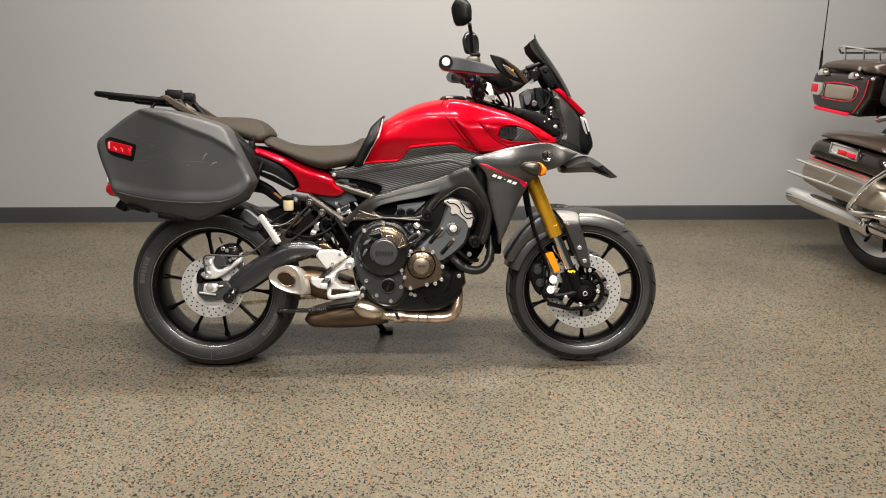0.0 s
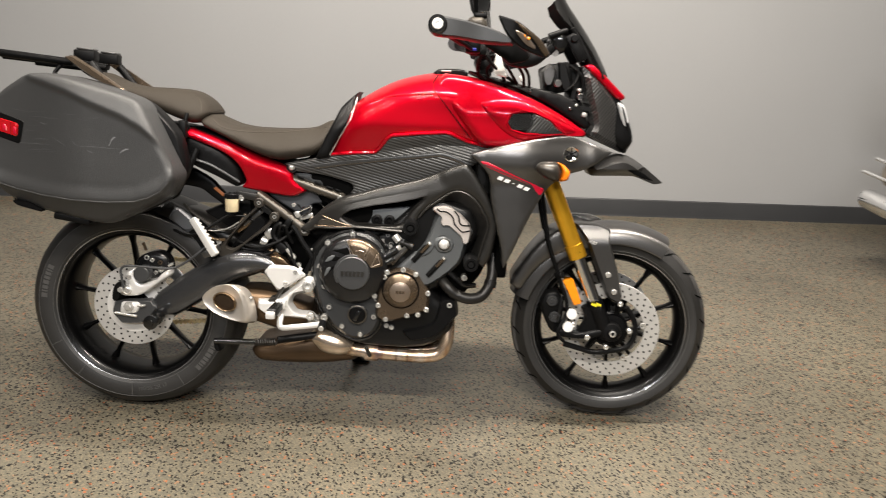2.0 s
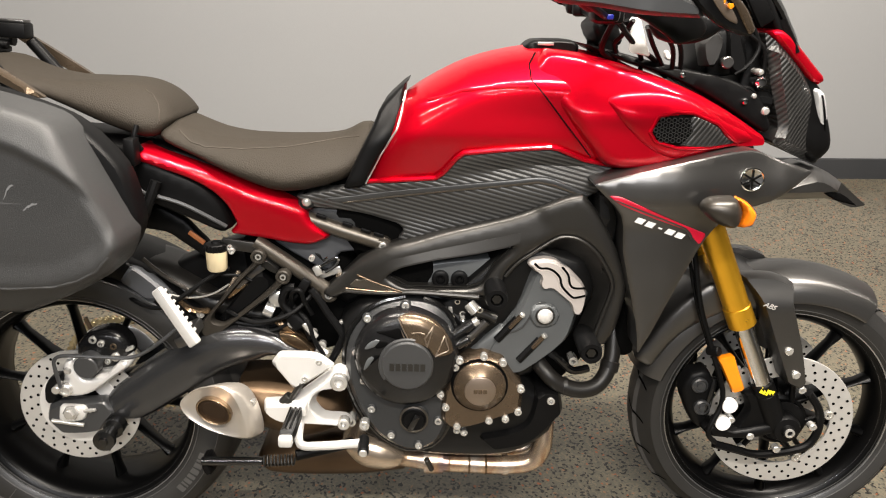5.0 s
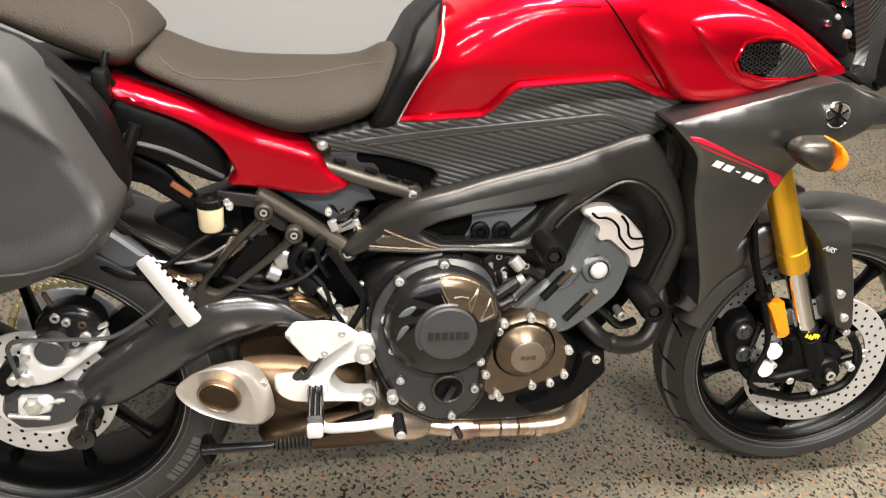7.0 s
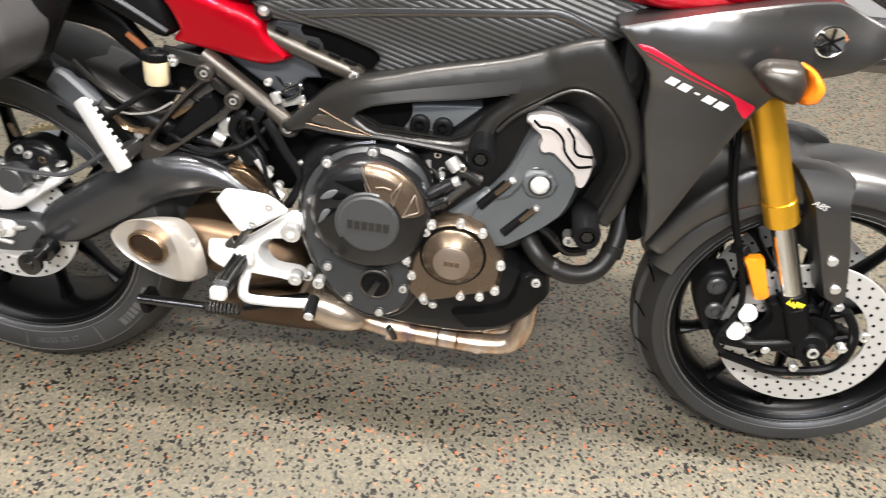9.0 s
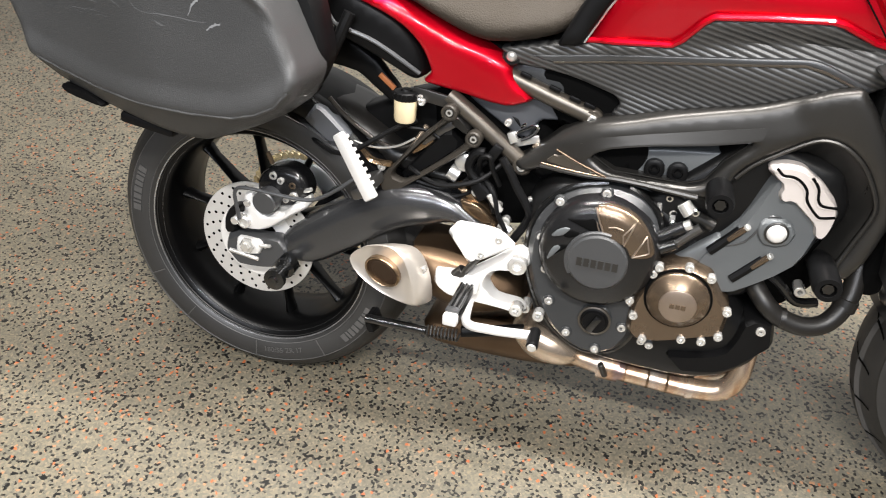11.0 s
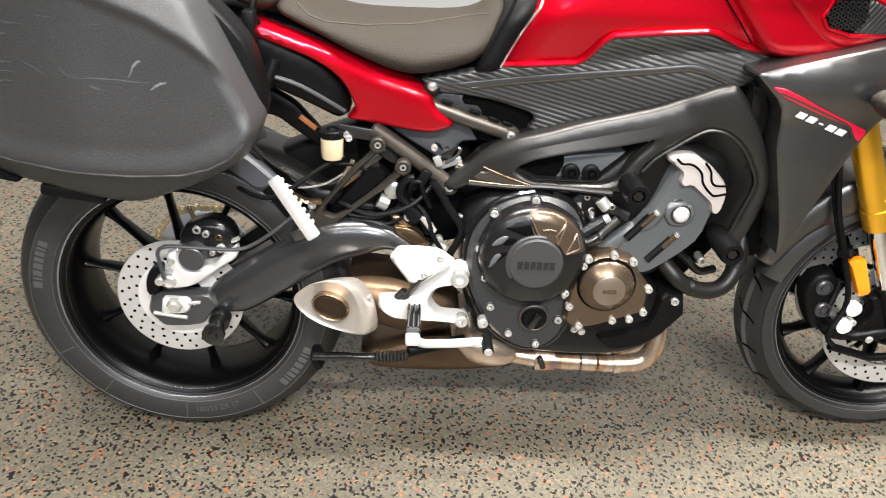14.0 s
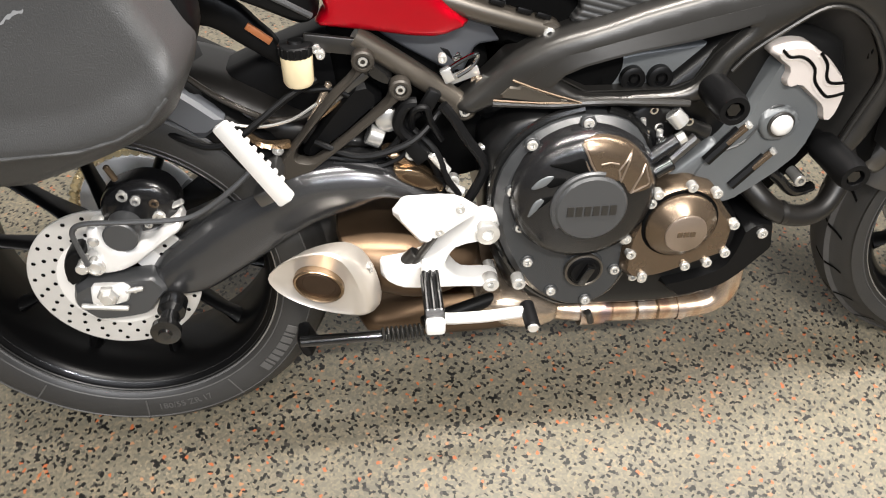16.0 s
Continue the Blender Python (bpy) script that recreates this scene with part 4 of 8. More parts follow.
# small engine bolts and fittings
for x, z, y in ((0.528, 0.300, -0.13), (0.556, 0.520, -0.12), (0.74, 0.53, -0.14), (0.765, 0.545, -0.13), (0.76, 0.30, -0.15), (0.775, 0.295, -0.15)):
    bolt((x, y, z), 0.0075, eng, STEEL, 0.012)
part("sensor_rod", rod((0.707, -0.165, 0.467), (0.754, -0.165, 0.494), 0.0055), STEEL, eng)
part("sensor_body", rod((0.754, -0.165, 0.494), (0.778, -0.165, 0.509), 0.0095), GLOSS, eng)
part("coolant_elbow", tube([(0.768, -0.15, 0.491), (0.788, -0.15, 0.514), (0.811, -0.15, 0.539)], 0.0085, 10), GREY, eng)
for a, b, r in (((0.74, -0.13, 0.56), (0.744, -0.13, 0.526), 0.0045), ((0.764, -0.135, 0.544), (0.77, -0.135, 0.507), 0.0050), ((0.712, -0.125, 0.559), (0.737, -0.125, 0.536), 0.0040)):
    part("engine_fitting", rod(a, b, r), STEEL, eng)
for q in ((0.767, -0.145, 0.532), (0.743, -0.14, 0.542), (0.797, -0.15, 0.561), (0.754, -0.13, 0.57)):
    bolt(q, 0.0065, eng, CHROME, 0.012)
part("engine_wire", tube([(0.697, -0.135, 0.568), (0.724, -0.135, 0.555), (0.747, -0.135, 0.543), (0.761, -0.135, 0.518), (0.756, -0.135, 0.491)], 0.0032, 6), BLACK, eng)
part("engine_wire", tube([(0.717, -0.128, 0.581), (0.75, -0.128, 0.576), (0.775, -0.128, 0.573), (0.789, -0.128, 0.554), (0.785, -0.128, 0.525)], 0.0030, 6), BLACK, eng)
wp = part("water_fitting", rod((0.735, -0.155, 0.50), (0.785, -0.15, 0.535), 0.011), ENGINE, eng)
part("fitting_end", rod((0.785, -0.15, 0.535), (0.795, -0.15, 0.542), 0.009), STEEL, wp)
part("side_fitting", rod((0.79, -0.14, 0.556), (0.83, -0.14, 0.54), 0.010), FRAME, eng)
part("side_fitting", rod((0.775, -0.14, 0.572), (0.79, -0.145, 0.556), 0.012), STEEL, eng)
# cylinder-head side cover
hc = part("head_cover", pillow([(0.903, 0.654), (0.947, 0.658), (0.976, 0.635), (1.008, 0.592), (0.992, 0.564), (0.97, 0.494), (0.891, 0.426), (0.856, 0.418), (0.805, 0.465), (0.817, 0.498), (0.864, 0.562), (0.889, 0.634)], -0.125, -0.150, 0.012, 0.014, back=-0.10, flat=True), HEADG, eng, "grey cylinder head side cover")
part("head_top", pillow([(0.886, 0.661), (0.899, 0.665), (0.916, 0.667), (0.935, 0.664), (0.951, 0.653), (0.966, 0.644), (0.993, 0.617), (0.998, 0.598), (0.994, 0.568), (0.985, 0.554), (0.974, 0.560), (0.968, 0.580), (0.930, 0.611), (0.916, 0.606), (0.906, 0.617), (0.910, 0.634), (0.884, 0.653)], -0.148, -0.160, 0.004, 0.010, back=-0.12, flat=True, corner=30), HEADS, hc, "warm silver stepped top of the cover")
for pts in (((0.895, 0.661), (0.906, 0.652), (0.920, 0.652), (0.933, 0.646), (0.944, 0.634), (0.949, 0.617), (0.968, 0.597), (0.978, 0.595), (0.994, 0.599)), ((0.947, 0.655), (0.959, 0.640), (0.963, 0.623), (0.972, 0.614), (0.993, 0.614))):
    part("head_groove", tube([(x, -0.1595, z) for x, z in pts], 0.0024, 6, 3), DARK, hc)
    part("groove_step", tube([(x - 0.0035, -0.1585, z - 0.0035) for x, z in pts], 0.0024, 6, 3), HEADS, hc)
part("cover_crease", tube([(x, -0.1500, z) for x, z in ((0.844, 0.513), (0.880, 0.528), (0.902, 0.570), (0.910, 0.579), (0.925, 0.577), (0.944, 0.550))], 0.0022, 6, 3), CAPG, hc)
for p, q in (((0.854, 0.527), (0.876, 0.553)), ((0.900, 0.486), (0.921, 0.511))):
    pin = part("cover_pin", rod((p[0], -0.152, p[1]), (q[0], -0.154, q[1]), 0.0052), BRONZE, hc)
    part("pin_end", rod((q[0], -0.154, q[1]), (q[0] + 0.004, -0.156, q[1] + 0.005), 0.0060), STEEL, pin)
part("boss", pillow([(0.895, 0.575), (0.935, 0.582), (0.952, 0.555), (0.94, 0.53), (0.905, 0.53), (0.893, 0.55)], -0.148, -0.158, 0.006, 0.015), HEADG, hc)
part("cap_bolt", lathe([(0.0150, -0.156), (0.0150, -0.162), (0.0125, -0.166), (0.007, -0.1685), (0.0, -0.169)], "Y", 28, centre=(0.921, 0, 0.556)), SILVER, hc)
part("bolt_washer", lathe([(0.0185, -0.152), (0.0185, -0.1595), (0.0170, -0.1605), (0.012, -0.1605)], "Y", 28, centre=(0.921, 0, 0.556)), FRAME, hc)
for a, b in (((0.832, 0.500), (0.870, 0.546)), ((0.876, 0.458), (0.915, 0.504))):
    part("cover_slot", tube([(a[0], -0.149, a[1]), (b[0], -0.149, b[1])], 0.0082, 8, 3), BLACK, hc)
part("cam_tail", pillow([(0.775, 0.47), (0.84, 0.53), (0.87, 0.505), (0.81, 0.44)], -0.135, -0.147, 0.008, 0.015), HEADG, hc)
lg = part("lower_guard", pillow([(0.797, 0.286), (0.854, 0.298), (0.899, 0.32), (0.917, 0.389), (0.964, 0.396), (0.974, 0.341), (0.911, 0.272), (0.837, 0.251)], -0.130, -0.150, 0.007, 0.014, back=-0.05, flat=True), BLACK, eng, "black lower crankcase guard")
bolt((0.945, -0.156, 0.372), 0.008, lg, STEEL, 0.012)
part("water_hose", tube([(0.905, -0.10, 0.455), (0.935, -0.135, 0.425), (0.965, -0.14, 0.402), (1.008, -0.14, 0.392), (1.045, -0.13, 0.405), (1.068, -0.11, 0.452), (1.07, -0.08, 0.52)], 0.0165, 14), SATIN, eng, "black water hose")
part("hose_clip", lathe([(0.0165, -0.004), (0.0180, -0.004), (0.0180, 0.004), (0.0165, 0.004)], "X", 20, centre=(0.972, -0.14, 0.40)), SATIN, eng)
part("front_engine_mount", pillow([(0.90, 0.40), (0.90, 0.50), (0.96, 0.56), (1.03, 0.58), (1.05, 0.48), (1.0, 0.40), (0.96, 0.36)], -0.04, -0.075, 0.015, 0.02, mirror=True), DARK, eng)
part("hose_joint", rod((1.062, -0.118, 0.425), (1.066, -0.113, 0.445), 0.0190, 0.0190), SATIN, eng)
part("oil_cooler_line", tube([(0.90, -0.12, 0.49), (0.95, -0.13, 0.46), (0.985, -0.13, 0.43), (1.02, -0.12, 0.43)], 0.008, 10), GLOSS, eng)
bolt((0.985, -0.145, 0.455), 0.009, eng, STEEL, 0.03)
# crash bobbins
for (x, z), y0, y1 in (((0.823, 0.606), -0.12, -0.212), ((1.000, 0.512), -0.12, -0.232)):
    s = part("crash_bobbin", lathe([(0.014, y0), (0.014, y0 - 0.02), (0.0205, y0 - 0.022), (0.0215, y1 + 0.012), (0.019, y1), (0.012, y1), (0.010, y1 + 0.012), (0.0, y1 + 0.012)], "Y", 32, centre=(x, 0, z)), BLACK, moto, "black plastic crash bobbin")
    part("bobbin_bolt", lathe([(0.009, y1 + 0.012), (0.009, y1 + 0.004), (0.0, y1 + 0.004)], "Y", 6, centre=(x, 0, z)), GLOSS, s)

# exhaust
ex = part("exhaust_box", pillow([(0.335, 0.178), (0.36, 0.210), (0.55, 0.250), (0.64, 0.235), (0.67, 0.215), (0.668, 0.165), (0.54, 0.148), (0.37, 0.150)], -0.06, -0.105, 0.035, 0.02, mirror=True), SLEEVE, moto, "heat-tinted exhaust collector box")
part("box_end", pillow([(0.52, 0.245), (0.56, 0.275), (0.62, 0.262), (0.66, 0.235), (0.66, 0.205), (0.62, 0.19), (0.56, 0.20)], -0.10, -0.150, 0.03, 0.014, back=-0.05), COPPER, ex)
for k, yy in enumerate((-0.105, -0.045, 0.015)):
    part("header_pipe", tube([(0.60, yy * 0.8, 0.208), (0.70, yy, 0.203), (0.80, yy, 0.197), (0.87, yy, 0.196), (0.918, yy, 0.205), (0.940, yy, 0.235), (0.945, yy * 0.9, 0.28), (0.945, yy * 0.8, 0.32)], 0.0198, 14), HEAT, ex, "straw-tinted exhaust header pipe")
part("pipe_collar", lathe([(0.0222, -0.006), (0.0222, 0.006)], "X", 24, centre=(0.865, -0.105, 0.196)), HEAT, ex)
part("pipe_collar", lathe([(0.0265, -0.02), (0.0265, 0.02)], "X", 24, centre=(0.715, -0.104, 0.202)), HEAT, ex)
for x, z in ((0.748, 0.2), (0.790, 0.1975), (0.825, 0.1965)):
    part("weld_ring", lathe([(0.0203, -0.0022), (0.0213, 0.0), (0.0203, 0.0022)], "X", 24, centre=(x, -0.105, z)), TITAN, ex)
part("clamp_bolt", rod((0.712, -0.128, 0.196), (0.700, -0.14, 0.228), 0.006), FRAME, ex)
def canister():
    """The stubby muffler: three-sided sections that grow from the slanted outlet end towards the engine."""
    bm = bmesh.new()
    base = rounded([(-0.082, 0.012), (-0.062, 0.038), (-0.030, 0.057), (0.020, 0.066), (0.052, 0.050), (0.075, 0.005), (0.082, -0.055), (0.045, -0.062), (-0.020, -0.046), (-0.066, -0.018)], 3, 95)
    rows = []
    # along, centre x, z, lateral, scale
    for cx, cz, cy, sx, sz in ((0.288, 0.362, -0.196, 0.64, 0.68), (0.287, 0.362, -0.200, 0.77, 0.81), (0.291, 0.361, -0.198, 0.82, 0.86), (0.298, 0.358, -0.190, 0.83, 0.88), (0.308, 0.353, -0.172, 0.80, 0.88), (0.316, 0.349, -0.158, 0.74, 0.84)):
        rows.append([bm.verts.new((cx + x * sx, cy - x * 0.10 + (0 if x < 0 else 0), cz + z * sz)) for x, z in base])
    for r0, r1 in zip(rows, rows[1:]):
        for k in range(len(base)):
            bm.faces.new((r0[k], r0[(k + 1) % len(base)], r1[(k + 1) % len(base)], r1[k]))
    bm.faces.new(rows[0])
    bm.faces.new(rows[-1])
    return bm


can = part("muffler", canister(), CANEND, moto, "stubby satin steel muffler with an oval outlet", sharp=40)
out = lathe([(0.036, 0.006), (0.0365, -0.006), (0.0345, -0.0085), (0.0320, -0.0075), (0.0305, -0.001)], "Y", 40)
tilt = Matrix.Translation((0.293, -0.2020, 0.366)) @ Matrix.Rotation(radians(-6), 4, "Z") @ Matrix.Rotation(radians(22), 4, "Y") @ Matrix.Diagonal((0.98, 1.0, 0.72, 1))
out.transform(tilt)
# shallow dark disc in place of a deep, shaded bore
bore = lathe([(0.0305, -0.0015), (0.024, -0.0018), (0.023, -0.0026), (0.0, -0.0022)], "Y", 32)
bore.transform(tilt)
part("outlet", out, TITAN, can, "heat-blued outlet ring")
part("outlet_bore", bore, BORE_SHADE, can)
part("muffler_sleeve", pillow([(0.315, 0.385), (0.36, 0.388), (0.42, 0.380), (0.47, 0.362), (0.53, 0.34), (0.54, 0.28), (0.46, 0.262), (0.38, 0.282), (0.34, 0.30)], -0.10, -0.160, 0.04, 0.012, lambda x, z: 0.03 * ramp(x, 0.40, 0.54), back=-0.02), SLEEVE, can, "heat-tinted muffler sleeve")
bolt((0.360, -0.186, 0.372), 0.007, can, STEEL, 0.012)

# rider's heel guard, hanger, peg and brake pedal
hg = part("heel_guard", pillow([(0.396, 0.449), (0.413, 0.472), (0.483, 0.470), (0.520, 0.446), (0.466, 0.408), (0.438, 0.393)], -0.160, -0.170, 0.006, 0.02, back=-0.155, flat=True), SILVER, moto, "silver heel guard plate")
br = part("peg_hanger", pillow([(0.43, 0.371), (0.476, 0.403), (0.521, 0.439), (0.543, 0.438), (0.552, 0.414), (0.527, 0.394), (0.49, 0.385), (0.476, 0.36), (0.496, 0.337), (0.537, 0.333), (0.552, 0.321), (0.545, 0.308), (0.482, 0.313), (0.408, 0.317), (0.373, 0.338), (0.377, 0.367)], -0.150, -0.172, 0.010, 0.012, back=-0.140, flat=True), SILVER, moto, "cast silver rider peg hanger")
for x, z, r in ((0.528, 0.416, 0.017), (0.536, 0.326, 0.012), (0.577, 0.324, 0.010)):
    bolt((x, -0.180, z), r, br, STEEL, 0.02)
for x, z in ((0.462, 0.420), (0.490, 0.456)):
    bolt((x, -0.174, z), 0.0065, hg, STEEL, 0.008)
peg = part("rider_peg", box((0.4455, -0.236, 0.357), (0.026, 0.098, 0.022), None, 0.005), BLACK, moto, "ribbed black rider foot peg with a bright tip")
for i in range(3):
    x = 0.4455 - 0.0088 + i * 0.0088
    part("peg_rib", rod((x + 0.0008, -0.190, 0.3675), (x - 0.0008, -0.276, 0.3675), 0.0034, seg=10), GLOSS, peg)
part("peg_pad", box((0.4445, -0.278, 0.3665), (0.024, 0.014, 0.007), None, 0.002), CAPG, peg)
part("peg_tip", box((0.4445, -0.2915, 0.356), (0.026, 0.016, 0.021), None, 0.005), SILVER, peg, "bright metal tip")
part("peg_root", box((0.4505, -0.178, 0.361), (0.031, 0.026, 0.026), None, 0.005), SILVER, peg)
ped = part("brake_pedal", tube([(0.45, -0.17, 0.325), (0.455, -0.205, 0.298), (0.50, -0.222, 0.305), (0.560, -0.230, 0.316), (0.578, -0.232, 0.320)], 0.0085, 10), SILVER, moto, "silver brake pedal with a rubber pad")
part("pedal_pad", rod((0.580, -0.220, 0.322), (0.582, -0.262, 0.316), 0.0105), BLACK, ped)
part("pad_tip", rod((0.582, -0.262, 0.316), (0.582, -0.266, 0.3155), 0.008), STEEL, ped)
part("pedal_link", rod((0.425, -0.16, 0.36), (0.455, -0.165, 0.41), 0.006), FRAME, ped)
part("master_cylinder", rod((0.395, -0.15, 0.335), (0.43, -0.155, 0.375), 0.011), FRAME, ped)
# centre stand, folded up, and the side stand on the far side
cst = part("centre_stand", rod((0.253, -0.178, 0.239), (0.375, -0.176, 0.240), 0.0085), GLOSS, moto, "folded black centre stand")
part("stand_foot", pillow([(0.245, 0.232), (0.262, 0.238), (0.275, 0.205), (0.255, 0.200)], -0.16, -0.178, 0.006, 0.02, back=-0.13), BLACK, cst)
sprg = [(0.375 + 0.062 * i / 72, -0.176 + 0.010 * math.cos(i * 0.785), 0.240 + 0.004 * i / 72 + 0.010 * math.sin(i * 0.785)) for i in range(73)]
part("stand_spring", tube(sprg, 0.0023, 6, 1), FRAME, cst)
part("stand_leg", rod((0.437, -0.16, 0.244), (0.56, -0.12, 0.255), 0.011), BLACK, cst)
sst = part("side_stand", rod((0.52, 0.12, 0.24), (0.64, 0.262, 0.052), 0.012), BLACK, moto, "black side stand propped on the floor")
part("stand_foot", box((0.645, 0.268, 0.058), (0.06, 0.045, 0.012), Matrix.Rotation(radians(10.5), 4, "X")), BLACK, sst)

# main frame
SPAR = [(0.488, 0.574), (0.534, 0.616), (0.567, 0.648), (0.615, 0.676), (0.674, 0.694), (0.726, 0.711), (0.843, 0.742), (0.901, 0.765), (0.945, 0.785), (0.977, 0.794),
        (1.002, 0.767), (1.031, 0.721), (1.058, 0.671), (1.074, 0.625), (1.072, 0.588), (1.060, 0.526), (1.041, 0.487), (1.017, 0.500), (1.030, 0.545), (1.044, 0.599),
        (1.045, 0.622), (1.034, 0.648), (1.011, 0.682), (0.983, 0.704), (0.957, 0.711), (0.934, 0.706), (0.898, 0.682), (0.864, 0.655), (0.843, 0.628), (0.838, 0.592),
        (0.804, 0.582), (0.698, 0.588), (0.600, 0.584), (0.548, 0.578), (0.506, 0.560)]
SPAR_HOLE = [(0.618, 0.620), (0.644, 0.646), (0.703, 0.659), (0.777, 0.671), (0.856, 0.687), (0.822, 0.649), (0.800, 0.612), (0.772, 0.600), (0.656, 0.601)]
ARCH = SPAR[17:29]
ARCH_BACK = [(0.992, 0.486), (1.005, 0.520), (1.018, 0.560), (1.014, 0.588), (0.997, 0.620), (0.972, 0.648), (0.950, 0.660), (0.928, 0.662), (0.906, 0.650), (0.882, 0.632), (0.862, 0.612), (0.848, 0.590)]


def spar_y(x, z):
    """The spar's outer side: it runs in towards the pivot, tips back above its middle, and turns at the ridge over the arch."""
    ridge = (x - 0.93) + 0.5 * (z - 0.74)
    tip = 0.13 * max(0.0, z - (0.640 + 0.22 * (x - 0.60))) if ridge < 0 else 0.0
    return 0.03 * ramp(0.66 - x, 0.0, 0.16) - 0.10 * max(0.0, min(ridge, 0.12)) + tip * (1 - ramp(ridge, -0.03, 0.0)) - 0.008 * ramp(x, 0.80, 0.93)


for s in (1, -1):
    f = (lambda b: b) if s > 0 else flip
    fr = part("frame_spar", f(pillow(SPAR, -0.129, -0.144, 0.013, 0.010, spar_y, back=-0.06, corner=38, holes=[SPAR_HOLE])), FRAME, moto, "satin black cast aluminium frame spar", sharp=40)
    part("arch_lining", f(band([(x, -0.130 + spar_y(x, z), z) for x, z in ARCH], [(x, -0.088, z) for x, z in ARCH_BACK])), FRAME, fr)
    part("arch_edge", f(tube([(x, -0.139 + spar_y(x, z), z) for x, z in ARCH], 0.0035, 8, 3)), FRAME, fr)
    part("recess_wall", f(band([(x, -0.130 + spar_y(x, z), z) for x, z in SPAR_HOLE + SPAR_HOLE[:1]], [(0.742 + (x - 0.742) * 0.93, -0.088, 0.634 + (z - 0.634) * 0.9) for x, z in SPAR_HOLE + SPAR_HOLE[:1]], 0.002)), FRAME, fr)
    out = lambda x, z, d: (x, -0.144 + spar_y(x, z) - d, z)
    # golden gleam at the spar's foot, put into a bronze facet and edges
    part("gleam_facet", f(pillow([(0.537, 0.592), (0.563, 0.619), (0.597, 0.607), (0.645, 0.594), (0.600, 0.590)], -0.138, -0.1465, 0.003, 0.01, spar_y, flat=True)), TUBE, fr)
    part("gleam_edge", f(tube([out(x, z, 0.003) for x, z in ((0.560, 0.620), (0.597, 0.608), (0.645, 0.595))], 0.0016, 6, 3)), BRONZE, fr)
    part("gleam_edge", f(tube([out(x, z, 0.003) for x, z in ((0.537, 0.590), (0.595, 0.591), (0.648, 0.594))], 0.0018, 6, 3)), BRONZE, fr)
    part("lower_edge", f(tube([out(x, z, 0.000) for x, z in ((0.537, 0.585), (0.612, 0.588), (0.657, 0.593), (0.702, 0.592), (0.748, 0.589), (0.794, 0.586))], 0.0048, 8, 3)), FRAME, fr)
    crest = [(0.573, 0.611), (0.597, 0.639), (0.627, 0.656), (0.661, 0.666), (0.704, 0.677), (0.747, 0.687), (0.790, 0.697), (0.833, 0.707), (0.868, 0.716)]
    brink = [(0.606, 0.613), (0.622, 0.633), (0.646, 0.646), (0.679, 0.655), (0.713, 0.663), (0.748, 0.669), (0.791, 0.677), (0.834, 0.688), (0.866, 0.699)]
    proud = (0.0005, 0.002, 0.003, 0.003, 0.003, 0.0028, 0.0024, 0.0016, 0.0)
    ledge = [out(x, z, d) for (x, z), d in zip(brink, proud)]
    part("spar_bevel", f(band([out(x, z, 0.0003) for x, z in crest], ledge)), FRAME, fr)
    part("bevel_return", f(band(ledge, [(x - 0.002, y + 0.02, z - 0.003) for x, y, z in ledge])), FRAME, fr)
    part("frame_web", f(pillow([(0.5, 0.562), (0.525, 0.590), (0.572, 0.590), (0.70, 0.588), (0.80, 0.580), (0.829, 0.552), (0.773, 0.560), (0.582, 0.560), (0.536, 0.540)], -0.100, -0.108, 0.010, 0.014, lambda x, z: 0.03 * ramp(0.66 - x, 0.0, 0.16), back=-0.06, flat=True)), BLACK, fr)
    part("recess_plate", f(pillow([(0.583, 0.592), (0.676, 0.637), (0.86, 0.661), (0.837, 0.598), (0.77, 0.565)], -0.110, -0.114, 0.006, 0.03, back=-0.06)), HEADG, fr)
for x, z in ((0.720, 0.613), (0.757, 0.613)):
    b = part("mount_plug", lathe([(0.0165, -0.110), (0.0165, -0.124), (0.013, -0.126), (0.009, -0.126), (0.008, -0.120), (0.005, -0.120), (0.004, -0.125), (0, -0.125)], "Y", 24, centre=(x, 0, z)), BLACK, fr)
# flat black sheet over the plate, standing in for the opening's shade
part("opening_shade", pillow([(0.600, 0.594), (0.640, 0.640), (0.700, 0.660), (0.706, 0.626), (0.688, 0.592)], -0.1150, -0.1160, 0.003, 0.03), DARK, fr)
# near-black block fills the shaded gap between spar and shroud
part("radiator_side", pillow([(0.965, 0.777), (1.053, 0.782), (1.107, 0.738), (1.114, 0.57), (1.112, 0.45), (1.062, 0.451), (1.077, 0.604), (1.039, 0.698)], -0.09, -0.115, 0.015, 0.02, mirror=True), DARK, moto, "radiator side behind the shroud, blackened for the gap's shade")
part("frame_head", pillow([(0.95, 0.70), (1.02, 0.80), (1.17, 0.93), (1.22, 0.90), (1.12, 0.76), (1.05, 0.66)], -0.03, -0.07, 0.03, 0.03, mirror=True), BLACK, moto)
part("frame_joint", pillow([(1.0, 0.80), (1.03, 0.795), (1.05, 0.74), (1.03, 0.62), (1.01, 0.70)], -0.12, -0.15, 0.01, 0.02), GLOSS, moto)

# subframe, seat rails and passenger peg
sub = part("subframe_rail", tube([(0.36, -0.09, 0.672), (0.42, -0.088, 0.63), (0.50, -0.085, 0.57)], 0.0150, 12), TUBE, moto, "dark bronze tubular subframe rail")
part("subframe_rail", tube([(0.45, -0.085, 0.722), (0.53, -0.088, 0.696), (0.612, -0.088, 0.671)], 0.0150, 12), TUBE, moto)
